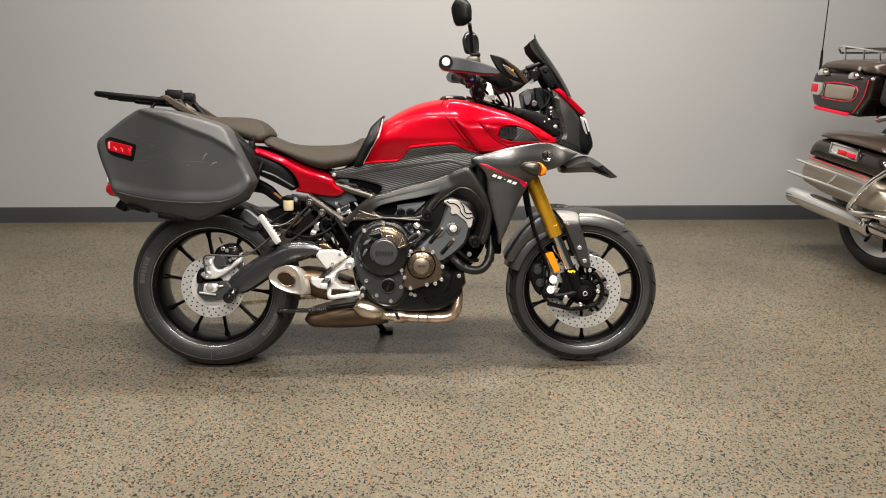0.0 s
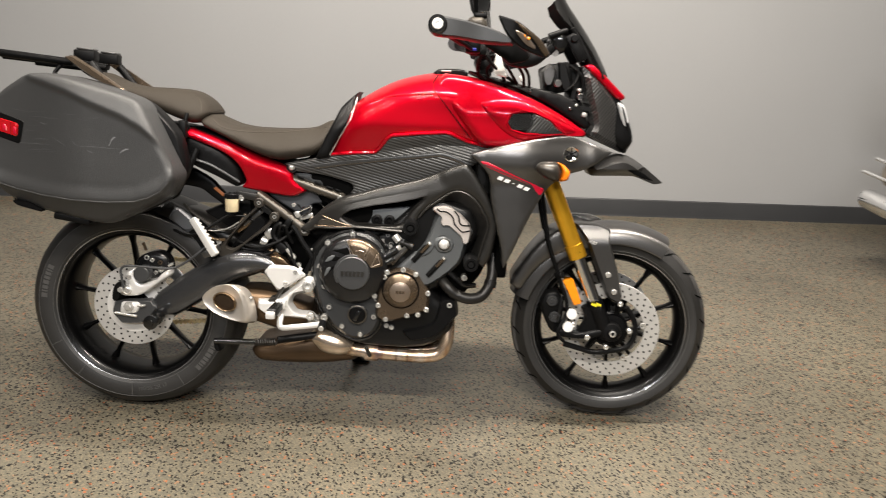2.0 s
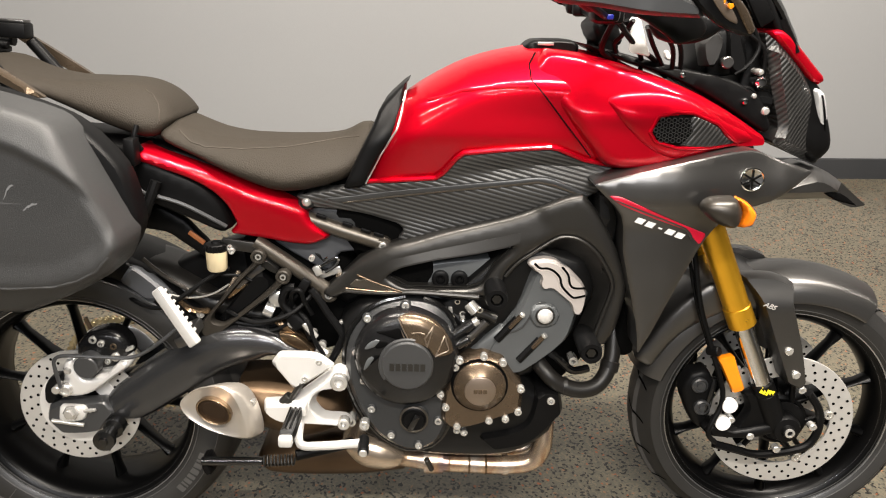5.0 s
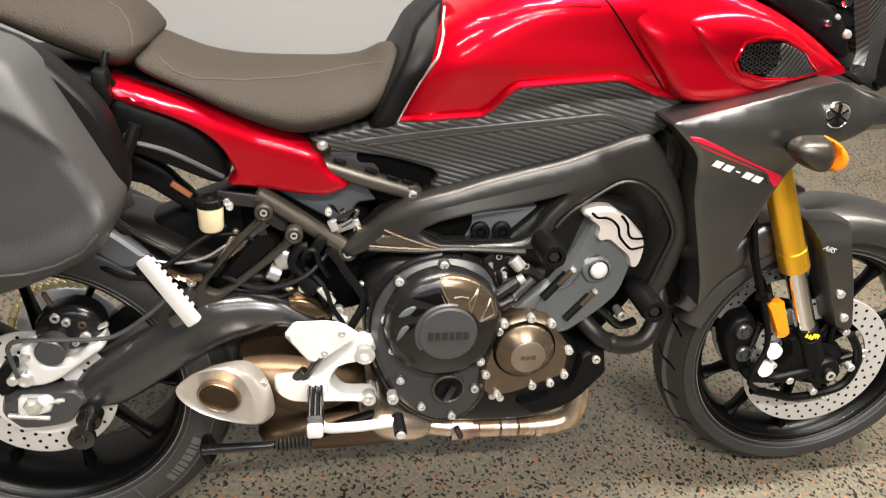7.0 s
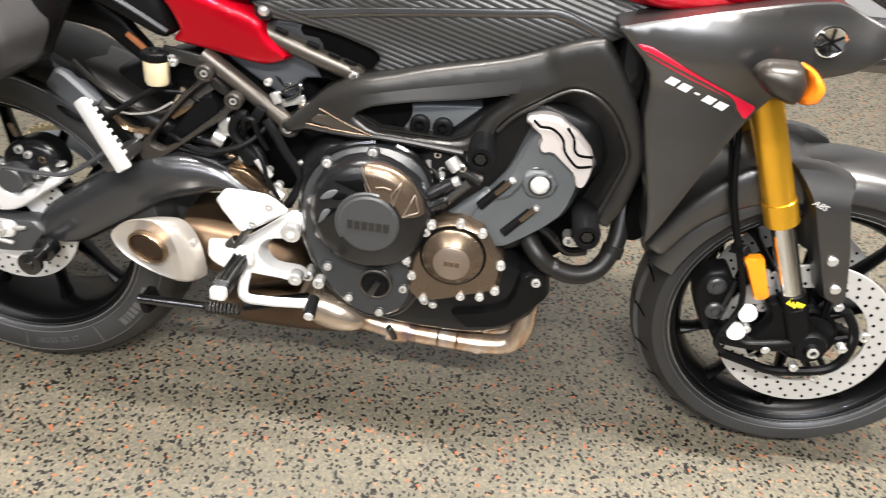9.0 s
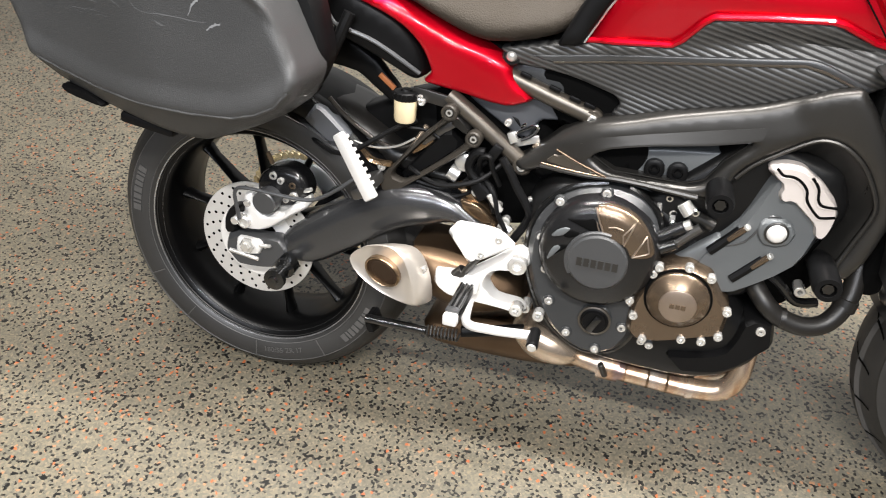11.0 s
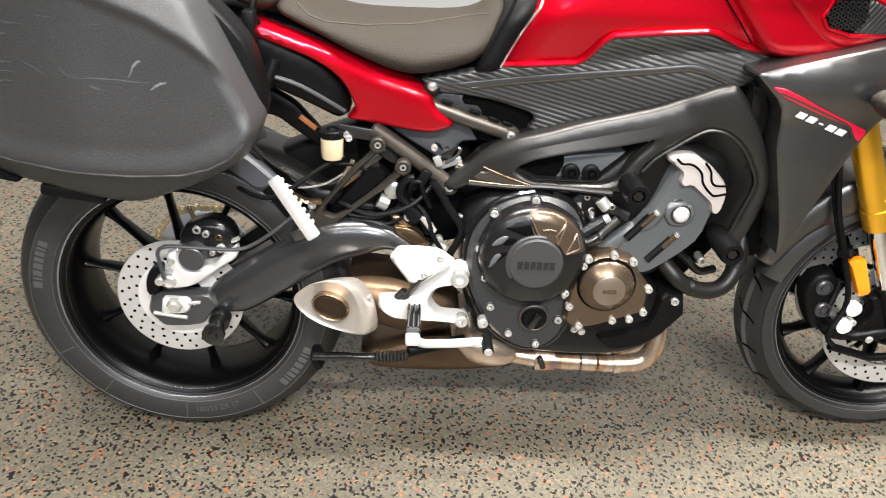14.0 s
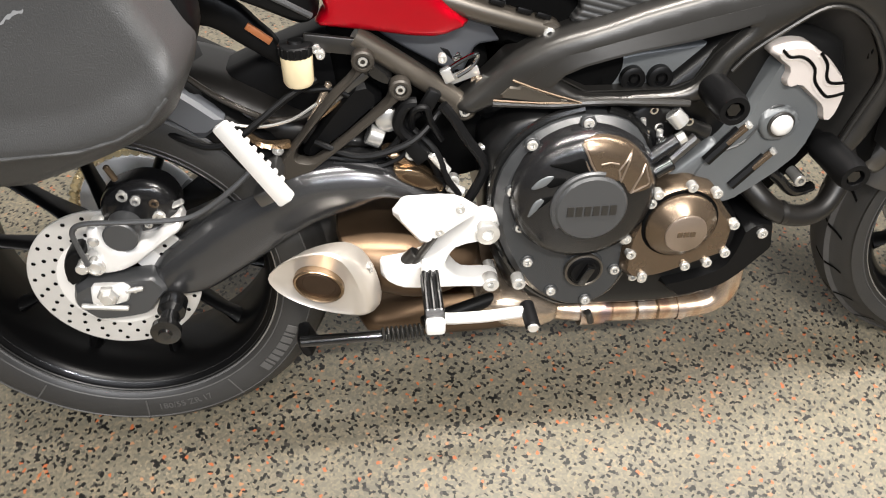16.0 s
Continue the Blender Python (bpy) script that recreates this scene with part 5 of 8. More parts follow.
for x, z in ((0.608, 0.671), (0.502, 0.568)):
    lug = part("rail_lug", lathe([(0.017, -0.065), (0.017, -0.098), (0.014, -0.101), (0.0, -0.101)], "Y", 24, centre=(x, 0, z)), TUBE, sub)
    bolt((x, -0.107, z), 0.008, lug, STEEL, 0.008)
part("subframe_plate", pillow([(0.36, 0.70), (0.46, 0.73), (0.62, 0.69), (0.60, 0.655), (0.52, 0.645), (0.50, 0.60), (0.40, 0.66)], -0.06, -0.074, 0.01, 0.03, back=-0.03), SUBPLATE, moto)
vb = part("passenger_hanger", pillow([(0.359, 0.652), (0.371, 0.66), (0.382, 0.652), (0.382, 0.64), (0.37, 0.631), (0.333, 0.594), (0.278, 0.527), (0.272, 0.511), (0.296, 0.508), (0.347, 0.546), (0.397, 0.592), (0.404, 0.611), (0.418, 0.619), (0.428, 0.61), (0.426, 0.597), (0.417, 0.592), (0.363, 0.546), (0.308, 0.502), (0.273, 0.477), (0.253, 0.478), (0.248, 0.504), (0.277, 0.54), (0.322, 0.598), (0.356, 0.632)], -0.108, -0.116, 0.0035, 0.008, back=-0.098, flat=True), HANGER, moto, "dark bronze passenger peg hanger")
for x, z in [(0.37, 0.648), (0.416, 0.608)]:
    part("lug", lathe([(0.0145, -0.100), (0.0145, -0.118), (0.012, -0.120), (0.009, -0.120), (0.008, -0.116), (0, -0.116)], "Y", 24, centre=(x, 0, z)), HANGER, vb)
    bolt((x, -0.118, z), 0.0065, vb, STEEL, 0.006)
bar = box((0, 0, 0), (0.126, 0.022, 0.019), None, 0.004)
for v in bar.verts:
    v.co.z *= 0.82 + 2.6 * v.co.x
pp = part("passenger_peg", bar, SILVER, moto, "toothed silver passenger foot peg")
for i in range(8):
    part("peg_tooth", box((-0.052 + i * 0.0128, 0, -0.0085 - i * 0.0004), (0.0062, 0.021, 0.007 + 0.0008 * (i % 3)), Matrix.Rotation(radians(12), 4, "Y"), 0.0012), SILVER, pp)
pp.matrix_local = Matrix.Translation((0.230, -0.19, 0.552)) @ Vector((0.074, -0.02, -0.104)).to_track_quat("X", "Y").to_matrix().to_4x4()
part("peg_clevis", box((0.240, -0.150, 0.504), (0.032, 0.09, 0.022), Matrix.Rotation(radians(-25), 4, "Y"), 0.005), GREY, vb)
part("hanger_web", pillow([(0.279, 0.507), (0.332, 0.576), (0.366, 0.614), (0.395, 0.585), (0.344, 0.539), (0.292, 0.5)], -0.086, -0.094, 0.004, 0.02, back=-0.07, flat=True), BLACK, vb)
part("lug_bridge", pillow([(0.378, 0.647), (0.409, 0.621), (0.401, 0.605), (0.368, 0.625)], -0.098, -0.106, 0.004, 0.02, back=-0.09, flat=True), GLOSS, vb)
part("lever_plate", pillow([(0.206, 0.551), (0.21, 0.553), (0.234, 0.536), (0.267, 0.536), (0.268, 0.527), (0.23, 0.529)], -0.110, -0.116, 0.003, 0.02, back=-0.10, flat=True), TITAN, vb)
part("hugger_plate", pillow([(0.100, 0.592), (0.122, 0.624), (0.140, 0.616), (0.190, 0.572), (0.156, 0.548)], -0.112, -0.118, 0.005, 0.012, back=-0.09, flat=True), SUBPLATE, moto, "blue-grey plastic end of the hugger")
# bronze tube drawn as the highlight on the mudguard's black edge
part("mudguard_edge", tube([(0.140, -0.092, 0.632), (0.170, -0.094, 0.606), (0.205, -0.094, 0.582), (0.245, -0.092, 0.562), (0.285, -0.090, 0.563), (0.313, -0.088, 0.580)], 0.0042, 8), HANGER, moto, "edge of the inner mudguard, its light put into bronze colour")
part("tail_label", box((0.241, -0.0695, 0.671), (0.036, 0.006, 0.009), Matrix.Rotation(radians(38), 4, "Y"), 0.001), RUST, moto, "dark orange label under the tail")
# brake fluid reservoir
res = part("fluid_reservoir", lathe([(0.0, 0.616), (0.017, 0.617), (0.0195, 0.622), (0.0205, 0.655), (0.0205, 0.659)], "Z", 28, centre=(0.288, -0.105, 0)), IVORY, moto, "translucent brake fluid reservoir with a black cap")
cap_ = part("cap", lathe([(0.0205, 0.656), (0.0215, 0.659), (0.0215, 0.669), (0.020, 0.671), (0.010, 0.672), (0.009, 0.675), (0.0, 0.675)], "Z", 20, centre=(0.288, -0.105, 0)), BLACK, res, "ribbed black cap")
for i in range(16):
    a = 2 * math.pi * i / 16
    part("cap_rib", rod((0.288 + 0.0215 * math.cos(a), -0.105 + 0.0215 * math.sin(a), 0.659), (0.288 + 0.0215 * math.cos(a), -0.105 + 0.0215 * math.sin(a), 0.669), 0.0016, seg=6), BLACK, cap_)
part("mount", box((0.335, -0.098, 0.665), (0.075, 0.008, 0.022), Matrix.Rotation(radians(8), 4, "Y")), FRAME, res)
bolt((0.313, -0.108, 0.662), 0.006, res, STEEL, 0.008)
part("fluid_hose", tube([(0.288, -0.105, 0.62), (0.295, -0.098, 0.605), (0.33, -0.09, 0.60), (0.38, -0.088, 0.57), (0.42, -0.09, 0.54)], 0.0045), BLACK, res)
for k, pts in enumerate([[(0.43, -0.10, 0.54), (0.432, -0.115, 0.575), (0.448, -0.118, 0.582), (0.455, -0.115, 0.56), (0.47, -0.11, 0.53)],
                         [(0.47, -0.12, 0.586), (0.485, -0.12, 0.566), (0.502, -0.12, 0.537), (0.526, -0.12, 0.501), (0.528, -0.12, 0.48), (0.507, -0.12, 0.436)],
                         [(0.43, -0.10, 0.545), (0.46, -0.12, 0.52), (0.478, -0.125, 0.475), (0.495, -0.125, 0.45)],
                         [(0.30, -0.10, 0.53), (0.36, -0.12, 0.515), (0.43, -0.12, 0.535), (0.47, -0.10, 0.57)],
                         [(0.44, -0.06, 0.66), (0.48, -0.07, 0.64), (0.50, -0.06, 0.60)],
                         [(0.10, -0.10, 0.56), (0.18, -0.13, 0.545), (0.27, -0.11, 0.60), (0.31, -0.10, 0.62)]]):
    part("hose", tube(pts, 0.0075 if k == 1 else 0.0048, 8), BLACK, moto)
for a, b, r, m in (((0.455, -0.12, 0.515), (0.478, -0.12, 0.485), 0.007, STEEL), ((0.478, -0.12, 0.462), (0.50, -0.12, 0.45), 0.008, STEEL), ((0.47, -0.06, 0.618), (0.50, -0.07, 0.635), 0.007, CHROME), ((0.515, -0.07, 0.595), (0.53, -0.075, 0.60), 0.008, COPPER), ):
    part("linkage_fitting", rod(a, b, r), m, moto)
part("shock_body", rod((0.30, 0.0, 0.56), (0.50, 0.0, 0.52), 0.032), DARK, moto, "dark rear shock absorber")
part("seat_cable", tube([(0.142, -0.1, 0.587), (0.163, -0.1, 0.573), (0.195, -0.1, 0.561), (0.233, -0.1, 0.556), (0.273, -0.1, 0.565), (0.307, -0.1, 0.586)], 0.0022, 6), STEEL, moto)
part("hanger_brace", box((0.345, -0.085, 0.60), (0.075, 0.012, 0.016), Matrix.Rotation(radians(-38), 4, "Y"), 0.003), GREY, moto)
part("hanger_brace", box((0.315, -0.082, 0.572), (0.05, 0.012, 0.020), Matrix.Rotation(radians(-38), 4, "Y"), 0.003), TITAN, moto)
part("shift_rod", rod((0.325, -0.09, 0.61), (0.295, -0.09, 0.555), 0.005), COPPER, moto)
part("valve_body", rod((0.371, -0.085, 0.533), (0.39, -0.085, 0.524), 0.016), STEEL, moto, "bright valve body under the side cover")
part("valve_cap", lathe([(0.016, -0.08), (0.017, -0.096), (0.012, -0.099), (0, -0.099)], "Y", 24, centre=(0.399, 0, 0.555)), STEEL, moto)
part("coolant_pipe", tube([(0.315, -0.105, 0.509), (0.358, -0.105, 0.503), (0.391, -0.105, 0.511), (0.412, -0.105, 0.531), (0.417, -0.105, 0.55)], 0.0045, 8), BLACK, moto)
part("coolant_pipe", tube([(0.322, -0.105, 0.5), (0.381, -0.105, 0.491), (0.41, -0.105, 0.501), (0.429, -0.105, 0.519), (0.434, -0.105, 0.532)], 0.0045, 8), BLACK, moto)
part("wiring_loom", tube([(0.437, -0.11, 0.586), (0.422, -0.11, 0.583), (0.412, -0.11, 0.561), (0.417, -0.11, 0.544), (0.436, -0.11, 0.526), (0.455, -0.11, 0.509), (0.468, -0.11, 0.479)], 0.0085, 10), BLACK, moto)
part("wiring_loom", tube([(0.442, -0.1, 0.569), (0.425, -0.1, 0.552), (0.428, -0.1, 0.534), (0.451, -0.1, 0.52), (0.464, -0.1, 0.492)], 0.0065, 10), BLACK, moto)
part("swingarm_guard", pillow([(0.401, 0.493), (0.438, 0.487), (0.475, 0.453), (0.464, 0.448), (0.413, 0.469)], -0.112, -0.118, 0.004, 0.02, back=-0.10), TITAN, moto, "bronze-tinted shield strip on the swingarm pivot")
part("lever_block", box((0.479, -0.09, 0.615), (0.014, 0.012, 0.020), Matrix.Rotation(radians(-25), 4, "Y"), 0.002), STEEL, moto)
part("copper_terminal", box((0.524, -0.085, 0.603), (0.012, 0.010, 0.012), None, 0.002), COPPER, moto)
part("lever_loop", tube([(0.483, -0.085, 0.622), (0.501, -0.085, 0.633), (0.517, -0.085, 0.64), (0.519, -0.085, 0.634), (0.511, -0.085, 0.622), (0.493, -0.085, 0.61)], 0.0032, 8), CHROME, moto)
part("lever_plate", box((0.50, -0.075, 0.606), (0.05, 0.006, 0.014), Matrix.Rotation(radians(-20), 4, "Y"), 0.002), STEEL, moto)
for x, z, r in ((0.429, 0.509, 0.009), (0.47, 0.489, 0.008), (0.487, 0.463, 0.009), (0.529, 0.507, 0.011), (0.25, 0.525, 0.008), (0.471, 0.645, 0.006), (0.318, 0.656, 0.006)):
    bolt((x, -0.112, z), r, moto, STEEL, 0.012, "linkage_bolt")
part("connector", box((0.455, -0.11, 0.590), (0.018, 0.014, 0.03), Matrix.Rotation(radians(30), 4, "Y"), 0.003), BLACK, moto)
part("connector", box((0.436, -0.112, 0.515), (0.022, 0.014, 0.034), Matrix.Rotation(radians(-35), 4, "Y"), 0.003), BLACK, moto)
part("heat_shield", pillow([(0.385, 0.512), (0.40, 0.520), (0.462, 0.470), (0.452, 0.462)], -0.10, -0.108, 0.004, 0.02, back=-0.09), TITAN, moto, "heat-tinted shield strip")
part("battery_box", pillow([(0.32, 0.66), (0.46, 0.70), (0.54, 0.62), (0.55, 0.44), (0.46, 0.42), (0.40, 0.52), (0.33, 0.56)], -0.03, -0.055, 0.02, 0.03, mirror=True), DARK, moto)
part("rear_splash_guard", pillow([(0.17, 0.60), (0.30, 0.655), (0.42, 0.68), (0.50, 0.60), (0.50, 0.50), (0.40, 0.47), (0.28, 0.48), (0.215, 0.53)], -0.02, -0.045, 0.02, 0.02, mirror=True), BLACK, moto, "black splash guard behind the hanger")
for x, z, r in ((0.548, 0.525, 0.010), (0.545, 0.300, 0.010)):
    bolt((x, -0.125, z), r, moto, STEEL, 0.03, "frame_bolt")

# carbon-look side covers and tail panels
TAIL_RIDGE = ((0.15, 0.207, 0.257, 0.316, 0.362, 0.45, 0.51), (0.858, 0.834, 0.813, 0.786, 0.764, 0.738, 0.72))
TAIL_FOLD = ((0.15, 0.25, 0.327, 0.381, 0.419, 0.454, 0.51), (0.82, 0.785, 0.759, 0.742, 0.726, 0.711, 0.685))


def tail_y(x, z):
    """The panel leans out to the back and folds away above its ridge and below its lower crease."""
    up, down = z - float(np.interp(x, *TAIL_RIDGE)), float(np.interp(x, *TAIL_FOLD)) - z
    return -0.035 * ramp(0.40 - x, 0.0, 0.25) + 0.75 * max(0.0, up) + 0.20 * max(0.0, down)


for s in (1, -1):
    f = (lambda b: b) if s > 0 else flip
    tr = part("tail_panel", f(pillow([(0.157, 0.860), (0.243, 0.832), (0.338, 0.798), (0.420, 0.770), (0.458, 0.746), (0.472, 0.718), (0.508, 0.686), (0.461, 0.668), (0.374, 0.678), (0.311, 0.689), (0.329, 0.709), (0.314, 0.746), (0.290, 0.775), (0.250, 0.800), (0.195, 0.822), (0.160, 0.835)], -0.092, -0.110, 0.008, 0.0075, tail_y, back=-0.06)), RED, moto, "candy red tail side panel", sharp=32)
    part("insert_lip", f(tube([(0.150, -0.135, 0.800), (0.166, -0.136, 0.778), (0.182, -0.135, 0.771), (0.238, -0.125, 0.751), (0.312, -0.110, 0.706)], 0.0040, 8)), CAPG, tr)
    part("tail_insert", f(pillow([(0.16, 0.845), (0.196, 0.829), (0.264, 0.794), (0.306, 0.75), (0.321, 0.702), (0.300, 0.690), (0.235, 0.725), (0.173, 0.755), (0.152, 0.780), (0.148, 0.813)], -0.080, -0.098, 0.012, 0.014, lambda x, z: -0.035 * ramp(0.40 - x, 0.0, 0.25), back=-0.05)), BLACK, tr)
for x, z in ((0.49, 0.727), (0.54, 0.712), (0.575, 0.70), (0.60, 0.693)):
    part("clip", box((x, -0.098, z), (0.02, 0.006, 0.007), Matrix.Rotation(radians(17), 4, "Y")), BLACK, moto)

# tank, knee piece, air scoops
TANK_EDGE = ((0.60, 0.672, 0.707, 0.752, 0.816, 0.875, 0.942, 1.05), (0.93, 0.950, 0.956, 0.972, 0.980, 0.982, 0.978, 0.96))
narrow = lambda x, z: 0.030 * ramp(0.90 - z, 0.0, 0.10) + 0.70 * max(0.0, z - float(np.interp(x, *TANK_EDGE)))
tank = part("fuel_tank", pillow([(0.545, 0.79), (0.612, 0.905), (0.65, 0.958), (0.738, 1.012), (0.812, 1.038), (0.894, 1.052), (0.953, 1.047), (1.035, 1.032), (1.094, 1.005), (1.149, 0.971), (1.16, 0.84), (1.03, 0.8), (0.9, 0.8), (0.76, 0.77), (0.62, 0.74)], -0.05, -0.148, 0.055, 0.010, narrow, mirror=True), RED, moto, "glossy candy red fuel tank")
on_tank = surface(tank)
# carbon-look covers, laid over the foot of the tank
RED_EDGE = [(0.578, 0.796), (0.643, 0.803), (0.706, 0.808), (0.720, 0.818), (0.744, 0.849), (0.757, 0.859), (0.834, 0.868), (0.911, 0.874), (0.927, 0.871), (0.976, 0.851), (1.050, 0.836)]


def cover_y(x, z):
    flank = -0.094 - 0.026 * ramp(x, 0.5, 0.95) - 0.012 * ramp(z, 0.72, 0.80) + 0.010 * ramp(z, 0.80, 0.87)
    return min(flank, on_tank(x, z) - 0.004 if z > 0.775 and x > 0.56 else flank)


for f in (lambda b: b, flip):
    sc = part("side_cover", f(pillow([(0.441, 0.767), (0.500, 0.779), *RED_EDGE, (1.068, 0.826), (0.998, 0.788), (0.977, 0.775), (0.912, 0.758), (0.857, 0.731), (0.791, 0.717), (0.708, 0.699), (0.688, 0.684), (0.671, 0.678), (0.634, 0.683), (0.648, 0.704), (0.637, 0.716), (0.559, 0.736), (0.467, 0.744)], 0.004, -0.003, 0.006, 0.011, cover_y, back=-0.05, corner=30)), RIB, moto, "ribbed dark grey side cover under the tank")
    strip = [(0.488, 0.763), (0.523, 0.767), (0.619, 0.783), (0.753, 0.802), (0.844, 0.814), (0.899, 0.821), (0.928, 0.816), (0.990, 0.791), (0.987, 0.783), (0.925, 0.805), (0.896, 0.810), (0.845, 0.803), (0.754, 0.791), (0.620, 0.771), (0.532, 0.756)]
    part("cover_strip", f(pillow(strip, -0.002, -0.006, 0.004, 0.011, cover_y, corner=30)), CAPG, sc)
    part("strip_edge", f(drape(cover_y, strip[8:], 0.0022, 0.0045)), TUBE, sc)
    part("cover_inset", f(pillow([(0.463, 0.745), (0.559, 0.738), (0.637, 0.716), (0.650, 0.704), (0.651, 0.675), (0.623, 0.66), (0.454, 0.724)], -0.074, -0.084, 0.008, 0.02, back=-0.05)), CAST, sc)
    part("tank_lip", f(drape(lambda x, z: min(on_tank(x, z), cover_y(x, z)), [(x, z + 0.004) for x, z in RED_EDGE], 0.0052, 0.0005, 8)), RED, tank)
part("cover_button", lathe([(0.0095, -0.090), (0.0095, -0.101), (0.0075, -0.105), (0.004, -0.107), (0.0, -0.1075)], "Y", 20, centre=(0.463, 0, 0.755)), STEEL, sc)
part("bolt_collar", lathe([(0.0165, -0.085), (0.0165, -0.099), (0.014, -0.101), (0.0105, -0.101), (0.0095, -0.096)], "Y", 24, centre=(0.463, 0, 0.755)), GLOSS, sc)
kp = part("knee_pad", pillow([(0.655, 0.985), (0.640, 0.974), (0.604, 0.938), (0.590, 0.905), (0.558, 0.840), (0.534, 0.786), (0.573, 0.790), (0.604, 0.850), (0.633, 0.899), (0.641, 0.930), (0.647, 0.975)], -0.112, -0.130, 0.010, 0.010, lambda x, z: 0.055 * ramp(z, 0.87, 0.985), mirror=True), BLACK, moto, "black trim between seat and tank")
on_knee = surface(kp)
part("knee_edge", drape(lambda x, z: min(on_tank(x, z), on_knee(x, z)), [(0.576, 0.797), (0.605, 0.853), (0.634, 0.899), (0.642, 0.927), (0.648, 0.965)], 0.0024, 0.001, 6), STEEL, tank)
for f in (lambda b: b, flip):
    part("tank_crease", f(drape(on_tank, [(0.690, 0.954), (0.720, 0.962), (0.752, 0.973), (0.790, 0.978), (0.830, 0.982), (0.868, 0.983)], 0.0035, -0.0015, 8)), RED, tank)
ft = part("filler_trim", pillow([(0.864, 1.046), (0.884, 1.060), (0.955, 1.061), (0.972, 1.048), (0.96, 1.035), (0.88, 1.035)], -0.035, -0.05, 0.008, 0.012, mirror=True), BLACK, tank)
part("filler_hinge", box((0.905, -0.052, 1.054), (0.03, 0.004, 0.006), None, 0.001), STEEL, ft)
for s in (1, -1):
    f = (lambda b: b) if s > 0 else flip
    sw = lambda x, z: 0.055 * ramp(x, 1.12, 1.33) + 0.045 * ramp(z, 0.93, 1.05) + 0.012 * ramp(0.98 - x, 0.0, 0.10)
    scp = part("air_scoop", f(pillow([(0.872, 1.01), (0.899, 1.047), (0.968, 1.04), (1.054, 1.02), (1.153, 0.986), (1.241, 0.944), (1.319, 0.899), (1.322, 0.88), (1.249, 0.88), (1.179, 0.861), (1.116, 0.845), (1.043, 0.84), (1.001, 0.855)], -0.130, -0.166, 0.014, 0.011, sw, back=-0.05)), RED, moto, "candy red air scoop with a black mesh")
    if s > 0:
        on_scoop = surface(scp)
    cowl = part("scoop_cowl", f(pillow([(1.000, 0.968), (1.035, 0.980), (1.1, 0.984), (1.163, 0.969), (1.215, 0.935), (1.265, 0.914), (1.308, 0.896), (1.308, 0.886), (1.258, 0.881), (1.185, 0.869), (1.13, 0.864), (1.079, 0.885), (1.035, 0.925)], 0.003, -0.007, 0.024, 0.010, on_scoop, back=-0.12)), RED, scp)
    if s > 0:
        on_cowl = surface(cowl)
    if s > 0:
        seam = drape(lambda x, z: min(on_tank(x, z), on_scoop(x, z)), [(0.882, 1.040), (0.870, 1.020), (0.872, 0.996), (0.902, 0.962), (0.939, 0.917), (0.985, 0.862)], 0.0014, 0.0004, 6)
        part("panel_seam", seam, DARK, scp)
    lip = [(1.081, 0.913), (1.093, 0.939), (1.125, 0.948), (1.158, 0.946), (1.208, 0.926), (1.232, 0.906), (1.256, 0.889), (1.194, 0.884), (1.131, 0.886), (1.093, 0.896), (1.081, 0.913)]
    part("scoop_lip", f(drape(on_cowl, lip, 0.0034, 0.0004, 10)), RED, scp)
    swl = on_cowl
    part("scoop_recess", f(pillow([(1.081, 0.913), (1.093, 0.939), (1.158, 0.946), (1.208, 0.926), (1.226, 0.906), (1.256, 0.888), (1.194, 0.884), (1.131, 0.887), (1.093, 0.898)], 0.001, -0.0008, 0.006, 0.010, swl, back=-0.12)), DARK, scp)
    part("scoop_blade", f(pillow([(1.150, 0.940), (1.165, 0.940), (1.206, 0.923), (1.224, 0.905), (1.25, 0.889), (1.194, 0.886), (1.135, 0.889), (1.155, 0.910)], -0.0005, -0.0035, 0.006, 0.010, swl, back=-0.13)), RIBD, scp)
    part("scoop_mesh", f(pillow([(1.088, 0.915), (1.098, 0.937), (1.125, 0.943), (1.155, 0.938), (1.158, 0.912), (1.130, 0.890), (1.098, 0.899)], -0.0005, -0.003, 0.006, 0.010, swl, back=-0.13)), DARK, scp)
    # grey cells that put the black mesh's highlights into the colour
    cells = []
    for i in range(-5, 6):
        for j in range(-4, 5):
            cx, cz = 1.122 + i * 0.0105 + (j % 2) * 0.00525, 0.917 + j * 0.0088
            if ((cx - 1.124) / 0.034) ** 2 + ((cz - 0.917) / 0.024) ** 2 < 1:
                yc = swl(cx, cz) - 0.0035
                cells.append(lathe([(0.0050, yc + 0.001), (0.0044, yc - 0.0012), (0.0034, yc - 0.0012), (0.0030, yc + 0.001)], "Y", 6, centre=(cx, 0, cz)))
    tagged(part("mesh_cell", f(join(*cells)), GREY, scp), kind="stuff")
    part("tank_trim", f(pillow([(0.967, 1.058), (1.02, 1.047), (1.084, 1.032), (1.163, 1.016), (1.222, 1.006), (1.267, 0.99), (1.302, 0.966), (1.328, 0.916), (1.319, 0.903), (1.274, 0.93), (1.22, 0.962), (1.159, 0.992), (1.089, 1.016), (1.018, 1.036)], -0.088, -0.098, 0.008, 0.012, lambda x, z: -0.9 * max(0.0, 1.033 - 0.45 * ramp(x, 1.05, 1.32) * 0.2 - 0.25 * max(0, x - 1.16) - z), back=-0.01)), BLACK, moto, "black trim panel along the top of the tank")
    for x, z in ((1.150, 1.007), (1.269, 0.962)):
        part("trim_clip", f(lathe([(0.006, -0.085), (0.006, -0.104), (0.004, -0.107), (0, -0.108)], "Y", 12, centre=(x, 0, z))), CHROME, scp)
